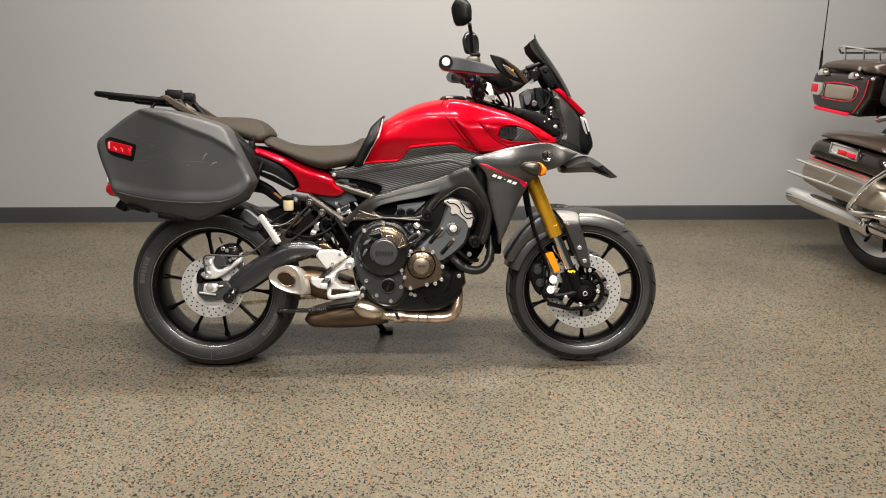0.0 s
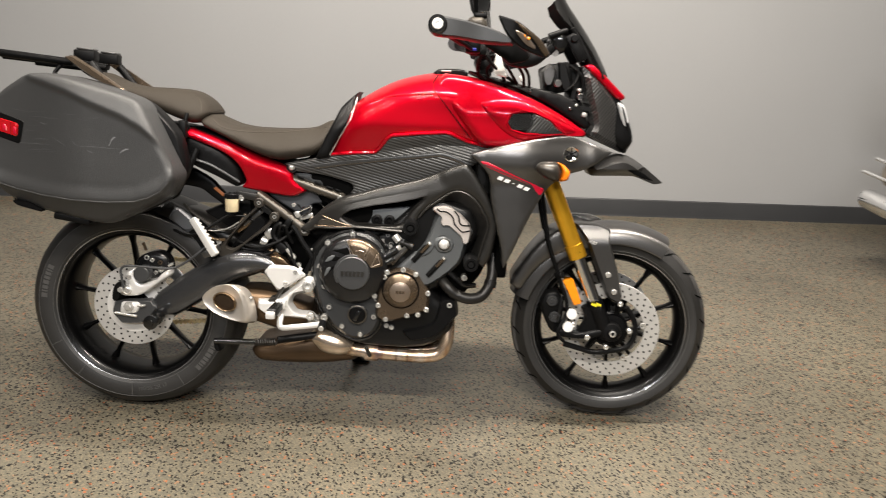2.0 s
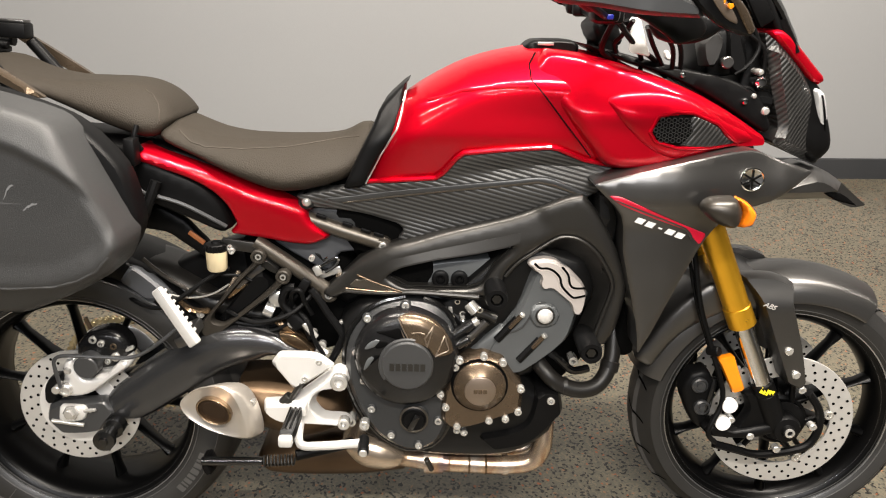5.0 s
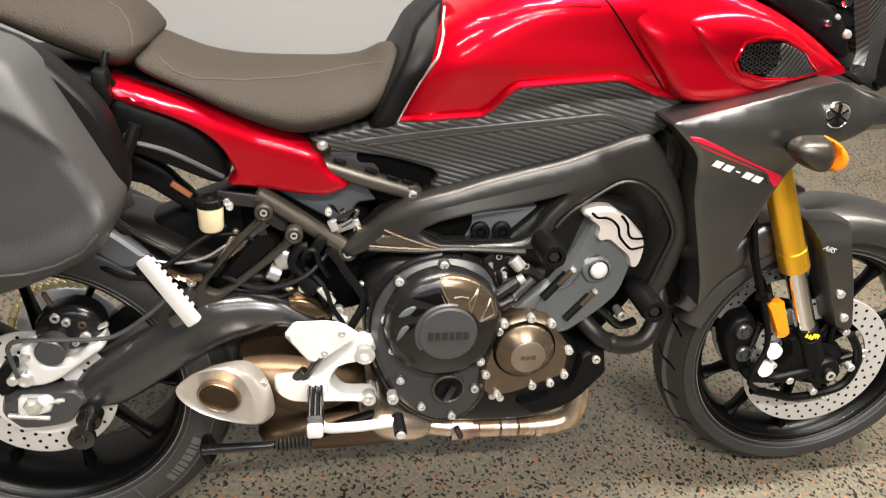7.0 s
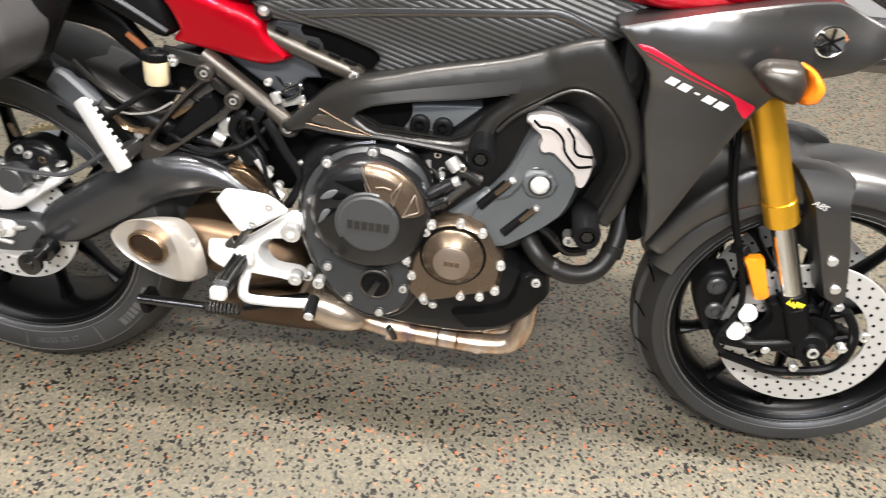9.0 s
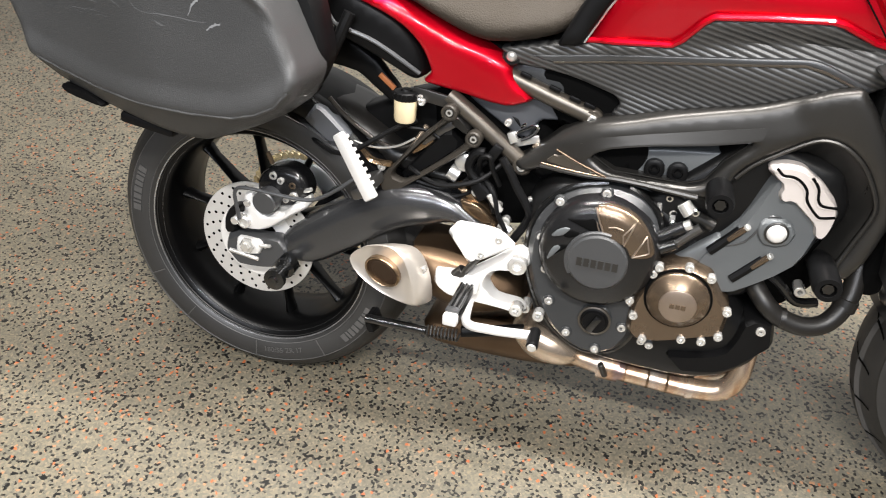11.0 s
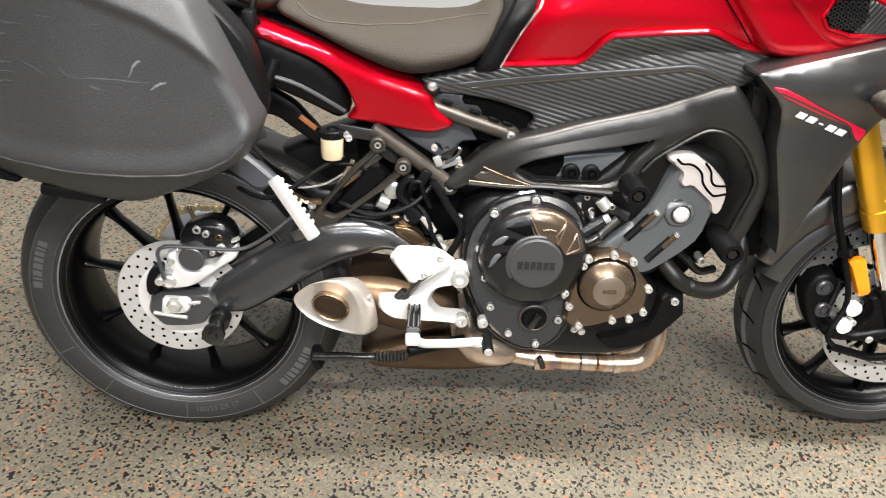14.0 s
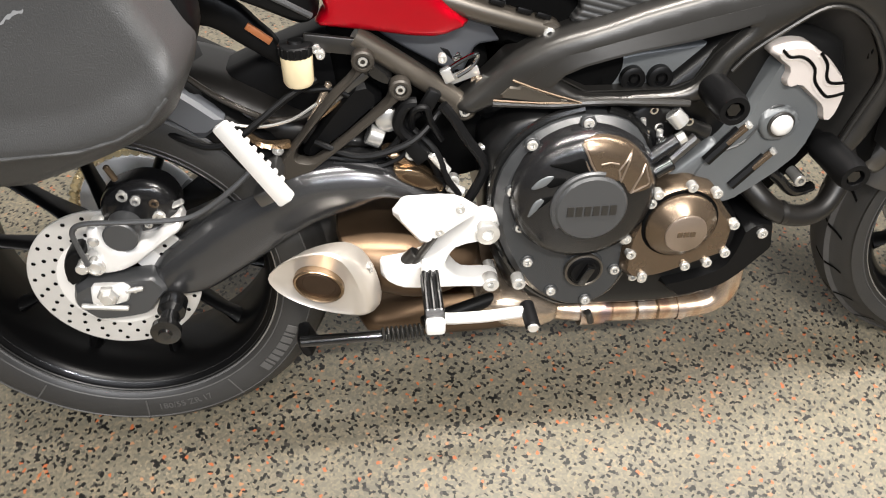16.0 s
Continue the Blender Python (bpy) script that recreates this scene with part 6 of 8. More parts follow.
    # grey shroud
    sm = lambda x, z: -0.012 * ramp(x, 0.98, 1.1) + 0.045 * ramp(x, 1.12, 1.33) + 0.02 * ramp(x, 1.33, 1.4) - 0.018 * ramp(z, 0.74, 0.80) + 0.014 * ramp(z, 0.82, 0.88)
    sh = part("side_shroud", f(pillow([(0.984, 0.823), (1.035, 0.839), (1.15, 0.868), (1.269, 0.884), (1.325, 0.865), (1.393, 0.844), (1.316, 0.794), (1.251, 0.771), (1.201, 0.726), (1.153, 0.635), (1.114, 0.542), (1.093, 0.499), (1.085, 0.559), (1.049, 0.697), (1.039, 0.766)], -0.1862, -0.188, 0.003, 0.012, sm, back=-0.12, flat=True)), GREY, moto, "matt grey side shroud with a red flash")
    part("red_flash", f(pillow([(1.010, 0.805), (1.033, 0.803), (1.115, 0.768), (1.199, 0.733), (1.187, 0.713), (1.176, 0.724), (1.157, 0.742), (1.10, 0.763), (1.034, 0.789)], -0.1895, -0.1905, 0.004, 0.012, sm)), DECAL_R, sh)
    part("flash_line", f(pillow([(1.022, 0.7965), (1.025, 0.798), (1.150, 0.750), (1.166, 0.738), (1.174, 0.722), (1.170, 0.722), (1.160, 0.738), (1.146, 0.748)], -0.1908, -0.1912, 0.004, 0.02, sm)), GREY, sh)
    bars = []
    for i in range(5):
        cx, cz = 1.071 + i * 0.0188, 0.7595 - i * 0.0067
        wd, ht = (0.007, 0.0026) if i == 2 else (0.0145, 0.0105)
        b = box((0, 0, 0), (wd, 0.0012, ht), None, 0.0)
        b.transform(Matrix.Translation((cx, -0.1905 + sm(cx, cz), cz)) @ Matrix.Rotation(radians(18), 4, "Y") @ Matrix(((1, 0, 0.4, 0), (0, 1, 0, 0), (0, 0, 1, 0), (0, 0, 0, 1))))
        bars.append(b)
    part("model_bars", f(join(*bars)), WHITE, sh)
    em = lathe([(0.0215, -0.1600), (0.0215, -0.1650), (0.0195, -0.1665), (0.0180, -0.1655), (0.0, -0.1655)], "Y", 40, centre=(1.268, 0, 0.835))
    em.transform(Matrix.Translation((0, -0.022, 0)))
    e = part("round_badge", f(em), CHROME, sh, "round chrome badge")
    star = []
    for i in range(3):
        b = box((0, 0, 0), (0.0034, 0.0012, 0.034), None, 0.0)
        b.transform(Matrix.Translation((1.268, -0.1885, 0.835)) @ Matrix.Rotation(radians(60 * i), 4, "Y"))
        star.append(b)
    part("badge_arms", f(join(*star)), BLACK, e)
    # indicator
    ind = part("indicator", f(pillow([(1.163, 0.792), (1.168, 0.804), (1.182, 0.813), (1.222, 0.815), (1.236, 0.788), (1.230, 0.760), (1.214, 0.760), (1.187, 0.771)], -0.235, -0.268, 0.024, 0.008, back=-0.228)), HANGER, moto, "dark grey indicator with an amber lens")
    part("amber_lens", f(pillow([(1.2225, 0.815), (1.244, 0.806), (1.262, 0.788), (1.256, 0.764), (1.231, 0.759), (1.237, 0.788)], -0.232, -0.262, 0.014, 0.007, back=-0.224)), ORANGE, ind)
    part("indicator_stalk", f(rod((1.185, -0.17, 0.792), (1.195, -0.240, 0.790), 0.014, 0.012)), BLACK, ind)
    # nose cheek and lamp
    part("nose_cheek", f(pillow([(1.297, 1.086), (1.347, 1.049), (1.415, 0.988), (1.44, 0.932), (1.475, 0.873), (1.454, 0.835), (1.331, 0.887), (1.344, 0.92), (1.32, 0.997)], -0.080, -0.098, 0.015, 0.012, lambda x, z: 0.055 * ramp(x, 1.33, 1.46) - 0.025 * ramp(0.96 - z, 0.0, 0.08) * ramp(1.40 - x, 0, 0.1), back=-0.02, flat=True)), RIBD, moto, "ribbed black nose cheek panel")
    part("nose_panel", f(pillow([(1.301, 1.086), (1.329, 1.09), (1.389, 1.046), (1.442, 1.001), (1.418, 0.986), (1.347, 1.043)], -0.070, -0.092, 0.012, 0.012, lambda x, z: 0.035 * ramp(x, 1.33, 1.44), back=-0.02)), RED, moto, "candy red strip beside the screen")
    part("lamp_bowl", f(pillow([(1.428, 0.985), (1.445, 0.975), (1.462, 0.93), (1.466, 0.89), (1.455, 0.89), (1.44, 0.93)], -0.040, -0.050, 0.008, 0.01, lambda x, z: 0.03 * ramp(x, 1.41, 1.48), back=-0.02)), CHROME, moto)
    hl = part("headlamp", f(pillow([(1.408, 0.990), (1.440, 0.976), (1.462, 0.920), (1.468, 0.880), (1.446, 0.880), (1.426, 0.933)], -0.050, -0.074, 0.014, 0.010, lambda x, z: 0.03 * ramp(x, 1.41, 1.48), back=0.0)), LENS, moto, "clear headlamp lens")
    for q in (((1.424, 0.975), (1.428, 0.974), (1.446, 0.930), (1.454, 0.888), (1.450, 0.887), (1.440, 0.930)),):
        part("lamp_rib", f(pillow(list(q), -0.0735, -0.0755, 0.003, 0.008, lambda x, z: 0.03 * ramp(x, 1.41, 1.48))), DARK, hl)
part("nose_bridge", pillow([(1.31, 1.085), (1.38, 1.035), (1.432, 0.985), (1.46, 0.92), (1.47, 0.872), (1.445, 0.84), (1.36, 0.90), (1.32, 1.0)], -0.035, -0.06, 0.02, 0.014, mirror=True), BLACK, moto)
bk = part("beak", pillow([(1.338, 0.8), (1.437, 0.834), (1.5, 0.81), (1.584, 0.75), (1.552, 0.746), (1.485, 0.769), (1.352, 0.766)], -0.045, -0.082, 0.022, 0.012, lambda x, z: 0.04 * ramp(x, 1.42, 1.58), mirror=True, flat=True), GREY, moto, "matt grey front beak")
part("beak_slot", pillow([(1.455, 0.790), (1.50, 0.785), (1.545, 0.757), (1.49, 0.772)], -0.078, -0.0795, 0.004, 0.02, lambda x, z: 0.04 * ramp(x, 1.42, 1.58)), DARK, bk)


def screen_sheet(rows, thick):
    """A curved windscreen: rows of centre (x, z), edge (x, z) and half width; the sheet sweeps from centre to edge."""
    bm = bmesh.new()
    grid = []
    for (cx, cz), (ex, ez), h in rows:
        grid.append([bm.verts.new((cx + (ex - cx) * u * u, h * u, cz + (ez - cz) * u * u)) for u in (k / 8 for k in range(-8, 9))])
    for r0, r1 in zip(grid, grid[1:]):
        for k in range(16):
            bm.faces.new((r0[k], r0[k + 1], r1[k + 1], r1[k]))
    bmesh.ops.recalc_face_normals(bm, faces=bm.faces[:])
    bmesh.ops.solidify(bm, geom=bm.faces[:], thickness=thick)
    return bm


ws = part("windscreen", screen_sheet([((1.255, 1.262), (1.240, 1.246), 0.045), ((1.280, 1.230), (1.255, 1.215), 0.062), ((1.317, 1.180), (1.292, 1.168), 0.072), ((1.350, 1.130), (1.325, 1.122), 0.080), ((1.378, 1.080), (1.356, 1.068), 0.085)], 0.006), SMOKE, moto, "dark smoked windscreen")
part("screen_spoiler", screen_sheet([((1.240, 1.290), (1.206, 1.262), 0.070), ((1.250, 1.270), (1.214, 1.238), 0.076), ((1.268, 1.243), (1.238, 1.210), 0.074), ((1.286, 1.212), (1.266, 1.188), 0.066)], 0.006), SMOKE, ws)
part("spoiler_spike", rod((1.238, -0.004, 1.282), (1.236, -0.004, 1.302), 0.004, 0.002), BLACK, ws)
part("screen_band", screen_sheet([((1.352, 1.118), (1.330, 1.110), 0.082), ((1.386, 1.062), (1.362, 1.052), 0.088)], 0.010), BLACK, ws)
for s in (-1, 1):
    part("screen_bracket", box((1.278, s * 0.075, 1.135), (0.030, 0.016, 0.085), Matrix.Rotation(radians(-32), 4, "Y"), 0.005), BLACK, ws)
    part("screen_rail", rod((1.330, s * 0.07, 1.085), (1.262, s * 0.075, 1.190), 0.008), BLACK, ws)
    part("screen_knob", lathe([(0.011, s * 0.078), (0.012, s * 0.092), (0.009, s * 0.095), (0, s * 0.095)], "Y", 18, centre=(1.268, 0, 1.16)), BLACK, ws)
    part("dash_stay", rod((1.195, s * 0.085, 1.162), (1.248, s * 0.075, 1.182), 0.009), BLACK, ws)
ds = part("instrument_pod", box((1.232, 0, 1.047), (0.078, 0.16, 0.085), Matrix.Rotation(radians(-12), 4, "Y"), 0.010), BLACK, moto, "black instrument pod and stay")
part("pod_cover", pillow([(1.178, 1.063), (1.203, 1.090), (1.224, 1.070), (1.215, 1.022), (1.190, 1.019)], -0.08, -0.098, 0.006, 0.014, back=-0.06, flat=True), GREY, ds)
part("pod_frame", pillow([(1.225, 1.092), (1.25, 1.092), (1.275, 1.02), (1.245, 1.006), (1.232, 1.04)], -0.078, -0.090, 0.006, 0.014, back=-0.06, flat=True), BLACK, ds)
part("pod_knob", lathe([(0.010, -0.09), (0.011, -0.106), (0.009, -0.108), (0, -0.108)], "Y", 20, centre=(1.227, 0, 1.031)), GREY, ds)
part("display", box((1.222, 0, 1.145), (0.022, 0.15, 0.075), Matrix.Rotation(radians(42), 4, "Y"), 0.006), BLACK, ds)
part("display_hood", pillow([(1.201, 1.163), (1.232, 1.178), (1.262, 1.158), (1.238, 1.115), (1.209, 1.138)], -0.072, -0.080, 0.006, 0.014, mirror=True), GLOSS, ds)
part("pod_bracket", pillow([(1.255, 1.09), (1.29, 1.09), (1.305, 1.04), (1.30, 0.93), (1.28, 0.90), (1.262, 0.95), (1.272, 1.02)], -0.055, -0.066, 0.006, 0.014, mirror=True), BLACK, ds)
for x, z, r, m in ((1.296, 0.997, 0.010, CHROME), (1.311, 0.945, 0.008, STEEL), (1.292, 1.015, 0.006, STEEL), (1.286, 0.972, 0.005, STEEL)):
    part("pod_fitting", lathe([(r, -0.06), (r, -0.098), (r * 0.7, -0.102), (0, -0.103)], "Y", 18, centre=(x, 0, z)), m, ds)
for pts in ([(1.25, -0.085, 1.01), (1.275, -0.088, 1.03), (1.288, -0.086, 1.06), (1.275, -0.085, 1.09)], [(1.215, -0.08, 1.0), (1.24, -0.082, 0.985), (1.28, -0.085, 0.985), (1.30, -0.085, 0.965)], [(1.26, -0.085, 1.085), (1.298, -0.085, 1.055), (1.305, -0.08, 1.0)]):
    part("pod_wire", tube(pts, 0.004, 8), BLACK, ds)
part("pod_stay", tube([(1.20, -0.05, 1.0), (1.27, -0.06, 0.97), (1.33, -0.06, 0.96)], 0.018), BLACK, ds)

# handlebar, guards, mirrors; the steering stands a few degrees to the right
def steer(deg):
    pivot = Vector((1.385, 0, 0.303))
    return Matrix.Translation(pivot) @ Matrix.Rotation(radians(-deg), 4, Vector((-0.407, 0, 0.914))) @ Matrix.Translation(-pivot)


STEER = 4.0
LEFT = steer(2 * STEER)
front.matrix_local = steer(STEER)
bar = part("handlebar", tube([(0.885, -0.385, 1.150), (0.95, -0.24, 1.125), (1.00, -0.13, 1.105), (1.02, 0, 1.10), *[LEFT @ Vector(q) for q in ((1.00, 0.13, 1.105), (0.95, 0.24, 1.125), (0.885, 0.385, 1.150))]], 0.011, 14), BLACK, moto, "black tapered handlebar")
for s in (1, -1):
    f = (lambda b: b) if s > 0 else flip
    part("grip", f(rod((0.893, -0.37, 1.147), (0.945, -0.255, 1.127), 0.0165)), BLACK, bar)
    hgd = part("hand_guard", f(pillow([(0.856, 1.147), (0.865, 1.164), (0.886, 1.172), (0.939, 1.165), (0.976, 1.155), (1.014, 1.145), (1.075, 1.12), (1.072, 1.107), (0.995, 1.11), (0.931, 1.119), (0.878, 1.123), (0.862, 1.132)], -0.390, -0.402, 0.005, 0.012, lambda x, z: -0.022 * ramp(x, 0.90, 1.0), back=-0.365, flat=True)), CAPG, bar, "dark grey hand guard bar")
    part("bar_end", f(lathe([(0.0235, -0.395), (0.0235, -0.408), (0.020, -0.412), (0.010, -0.412)], "Y", 32, centre=(0.880, 0, 1.150))), GLOSS, hgd)
    part("bar_end_bolt", f(lathe([(0.0140, -0.410), (0.0140, -0.416), (0.0125, -0.418), (0.006, -0.418), (0.005, -0.414), (0.0, -0.414)], "Y", 20, centre=(0.880, 0, 1.150))), SILVER, hgd)
    wg = part("knuckle_shield", f(pillow([(1.026, 1.176), (1.075, 1.163), (1.108, 1.145), (1.142, 1.124), (1.170, 1.092), (1.158, 1.083), (1.128, 1.088), (1.090, 1.100), (1.057, 1.123), (1.039, 1.149)], -0.428, -0.434, 0.004, 0.012, lambda x, z: 0.08 * ramp(x, 1.06, 1.2), back=None, flat=True)), BLACK, bar, "black knuckle shield")
    # bronze strip that puts the shield's gold-lit edge into the colour
    part("shield_lit_edge", f(pillow([(1.066, 1.164), (1.108, 1.143), (1.142, 1.122), (1.167, 1.092), (1.155, 1.085), (1.140, 1.100), (1.118, 1.124), (1.090, 1.142)], -0.4345, -0.438, 0.006, 0.010, lambda x, z: 0.08 * ramp(x, 1.06, 1.2))), BRONZE, wg)
    part("shield_lens", f(pillow([(1.068, 1.143), (1.096, 1.133), (1.122, 1.110), (1.128, 1.099), (1.104, 1.107), (1.082, 1.125)], -0.4345, -0.437, 0.004, 0.010, lambda x, z: 0.08 * ramp(x, 1.06, 1.2))), PALE_BRONZE, wg)
    for q in ((1.093, 1.130), (1.105, 1.124)):
        part("shield_lamp", f(lathe([(0.004, -0.43), (0.004, -0.4365), (0, -0.437)], "Y", 10, centre=(q[0], 0.012, q[1]))), AMBER, wg)
    part("shield_inner", f(pillow([(1.00, 1.112), (1.035, 1.150), (1.085, 1.125), (1.127, 1.097), (1.117, 1.079), (1.071, 1.066), (1.048, 1.083)], -0.31, -0.318, 0.006, 0.02, lambda x, z: 0.08 * ramp(x, 1.06, 1.2))), BLACK, wg)
    part("lever", f(tube([(0.99, -0.17, 1.105), (0.975, -0.23, 1.105), (0.94, -0.31, 1.118), (0.905, -0.39, 1.130)], 0.006)), BLACK, bar)
    part("switch_box", f(box((0.975, -0.215, 1.118), (0.045, 0.055, 0.045), None, 0.01)), BLACK, bar)
    part("clutch_perch", f(box((0.99, -0.175, 1.108), (0.05, 0.04, 0.03), None, 0.008)), BLACK, bar)
    mp = f(tube([(0.972, -0.215, 1.135), (0.978, -0.235, 1.20), (0.972, -0.265, 1.26), (0.965, -0.29, 1.295)], 0.007))
    st = part("mirror_stem", mp, BLACK, bar)
    mh = pillow([(0.893, 1.345), (0.91, 1.378), (0.94, 1.378), (0.966, 1.352), (0.970, 1.300), (0.94, 1.286), (0.907, 1.286)], -0.30, -0.325, 0.02, 0.012, back=-0.296)
    mh.transform(Matrix.Translation((0.93, -0.31, 1.33)) @ Matrix.Rotation(radians(-32), 4, "Z") @ Matrix.Translation((-0.93, 0.31, -1.33)))
    m1 = part("mirror_head", f(mh), BLACK, bar, "black mirror")
    mg = pillow([(0.899, 1.343), (0.913, 1.372), (0.938, 1.372), (0.960, 1.348), (0.964, 1.304), (0.938, 1.292), (0.91, 1.292)], -0.2955, -0.2945, 0.004, 0.02, back=-0.296)
    mg.transform(Matrix.Translation((0.93, -0.31, 1.33)) @ Matrix.Rotation(radians(-32), 4, "Z") @ Matrix.Translation((-0.93, 0.31, -1.33)))
    part("mirror_glass", f(mg), MIRROR, m1)
    part("stem_boot", f(rod((0.972, -0.215, 1.13), (0.975, -0.228, 1.165), 0.014, 0.009)), BLACK, bar)
for ob in bar.children:
    if sum(v.co.y for v in ob.data.vertices) > 0:
        ob.matrix_local = (Matrix.Translation((0.03, 0, -0.045)) if ob.name.startswith("mirror") else Matrix()) @ LEFT
part("front_master_cylinder", pillow([(0.956, 1.184), (0.982, 1.194), (1.006, 1.190), (1.012, 1.154), (0.978, 1.156), (0.957, 1.165)], -0.245, -0.268, 0.008, 0.010, back=-0.225), TUBE, bar)
part("cylinder_cap", box((0.990, -0.25, 1.192), (0.034, 0.034, 0.012), None, 0.003), BLACK, bar)
part("switch_button", box((0.978, -0.245, 1.105), (0.012, 0.006, 0.008)), shader("blue_switch", (0.02, 0.03, 0.35), 0.3), bar)
kt = part("key_tag", pillow([(1.037, 1.106), (1.055, 1.104), (1.079, 1.039), (1.041, 1.046)], -0.134, -0.136, 0.002, 0.02, back=-0.132, flat=True), WHITE, moto, "white paper key tag")
part("tag_stub", pillow([(1.116, 1.048), (1.124, 1.050), (1.136, 1.030), (1.120, 1.032)], -0.082, -0.084, 0.002, 0.02, back=-0.080, flat=True), WHITE, kt)
part("shield_arm", pillow([(1.052, 1.094), (1.121, 1.116), (1.183, 1.098), (1.153, 1.074), (1.113, 1.064), (1.071, 1.072)], -0.20, -0.215, 0.01, 0.014), BLACK, bar)
for pts in ([(1.062, -0.16, 1.09), (1.085, -0.12, 1.06), (1.115, -0.09, 1.02)], [(1.10, -0.14, 1.08), (1.125, -0.11, 1.05), (1.132, -0.09, 1.01)], [(1.118, -0.13, 1.08), (1.142, -0.10, 1.05), (1.148, -0.09, 1.0)], [(1.04, -0.15, 1.10), (1.03, -0.12, 1.075), (1.022, -0.10, 1.06), (1.03, -0.09, 1.04)]):
    part("control_cable", tube(pts, 0.0045, 8), BLACK, bar)
for pts in ([(1.01, -0.16, 1.10), (1.05, -0.13, 1.06), (1.10, -0.09, 1.03), (1.13, -0.06, 1.00)], [(1.0, -0.18, 1.10), (0.995, -0.12, 1.05), (1.03, -0.08, 1.03)], [(1.03, -0.14, 1.10), (1.07, -0.10, 1.04), (1.08, -0.07, 1.01)]):
    part("control_cable", tube(pts, 0.005, 8), BLACK, bar)
part("top_yoke", pillow([(0.985, 1.09), (1.0, 1.105), (1.03, 1.098), (1.045, 1.06), (1.03, 1.05), (1.0, 1.06)], -0.06, -0.08, 0.015, 0.02, mirror=True), BLACK, bar)
part("riser", rod((1.02, -0.06, 1.03), (1.018, -0.06, 1.105), 0.018), BLACK, bar)
part("riser", rod((1.02, 0.06, 1.03), (1.018, 0.06, 1.105), 0.018), BLACK, bar)

# fork, front mudguard, caliper
def fx(z):
    return 1.322 - 0.445 * (z - 0.529)


for s in (1, -1):
    f = (lambda b: b) if s > 0 else flip
    yf = -0.106
    fk = part("fork_tube", f(rod((fx(0.530), yf, 0.530), (fx(0.84), yf, 0.84), 0.0255, 0.0255, 32)), GOLD, moto, "gold anodised fork tube")
    part("tube_collar", f(rod((fx(0.525), yf, 0.525), (fx(0.565), yf, 0.565), 0.0275, 0.0275, 32)), GOLD, fk)
    part("fork_slider", f(rod((fx(0.36), yf, 0.36), (fx(0.530), yf, 0.530), 0.0195, 0.0195, 28)), CHROME, fk, "chrome fork slider")
    part("slider_seal", f(rod((fx(0.375), yf, 0.375), (fx(0.40), yf, 0.40), 0.0235, 0.0235, 28)), BLACK, fk, "black band with a yellow mark on the slider")
    part("sticker_bars", f(join(*[box((fx(0.388) - 0.011 + i * 0.0055, yf - 0.0238 + abs(i - 2) * 0.0012, 0.388 - (i - 2) * 0.0018), (0.0046, 0.0012, 0.013), Matrix.Rotation(radians(24), 4, "Y"), 0.0) for i in range(5)])), YELLOW, fk, "yellow mark")
    part("fork_foot", f(rod((fx(0.285), yf, 0.285), (fx(0.376), yf, 0.376), 0.024, 0.0235, 28)), BLACK, fk)
    part("axle_clamp", f(lathe([(0.0, -0.140), (0.012, -0.140), (0.014, -0.132), (0.026, -0.130), (0.030, -0.122), (0.030, -0.09)], "Y", 28, centre=(1.438, 0, 0.303))), BLACK, fk)
    part("axle_end", f(lathe([(0.010, -0.139), (0.010, -0.143), (0.006, -0.144), (0.005, -0.138), (0, -0.138)], "Y", 12, centre=(1.438, 0, 0.303))), STEEL, fk)
    cp = part("front_caliper", f(pillow([(1.265, 0.299), (1.292, 0.31), (1.332, 0.296), (1.416, 0.316), (1.426, 0.295), (1.375, 0.279), (1.321, 0.278), (1.282, 0.283)], -0.112, -0.126, 0.007, 0.008, back=-0.085)), BLACK, fk, "black front brake caliper and its arms")
    part("caliper_body", f(pillow([(1.222, 0.374), (1.238, 0.412), (1.271, 0.422), (1.293, 0.382), (1.289, 0.32), (1.272, 0.282), (1.251, 0.302)], -0.085, -0.100, 0.012, 0.012, back=-0.06)), BLACK, cp)
    for x, z, r in ((1.256, 0.388, 0.0165), (1.266, 0.338, 0.0165)):
        part("caliper_piston", f(lathe([(r, -0.094), (r, -0.106), (r * 0.8, -0.109), (r * 0.75, -0.105), (r * 0.4, -0.105), (r * 0.35, -0.109), (0, -0.109)], "Y", 20, centre=(x, 0, z))), CAPG, cp)
    part("caliper_bridge", f(box((1.281, -0.098, 0.362), (0.012, 0.016, 0.085), Matrix.Rotation(radians(8), 4, "Y"), 0.003)), GLOSS, cp)
    part("caliper_arm", f(tube([(1.297, -0.112, 0.259), (1.35, -0.112, 0.245), (1.39, -0.112, 0.236), (1.444, -0.112, 0.242), (1.493, -0.112, 0.259), (1.511, -0.112, 0.298), (1.505, -0.112, 0.342), (1.478, -0.112, 0.38)], 0.0085, 10)), BLACK, cp)
    part("caliper_web", f(pillow([(1.343, 0.375), (1.365, 0.385), (1.421, 0.314), (1.412, 0.3), (1.334, 0.292), (1.357, 0.341)], -0.104, -0.116, 0.006, 0.012, back=-0.095, flat=True)), BLACK, cp)
    part("sensor_ring", f(lathe([(0.026, -0.088), (0.044, -0.088), (0.046, -0.092), (0.046, -0.098), (0.040, -0.099), (0.026, -0.099)], "Y", 36, centre=(1.442, 0, 0.303))), BLACK, cp)
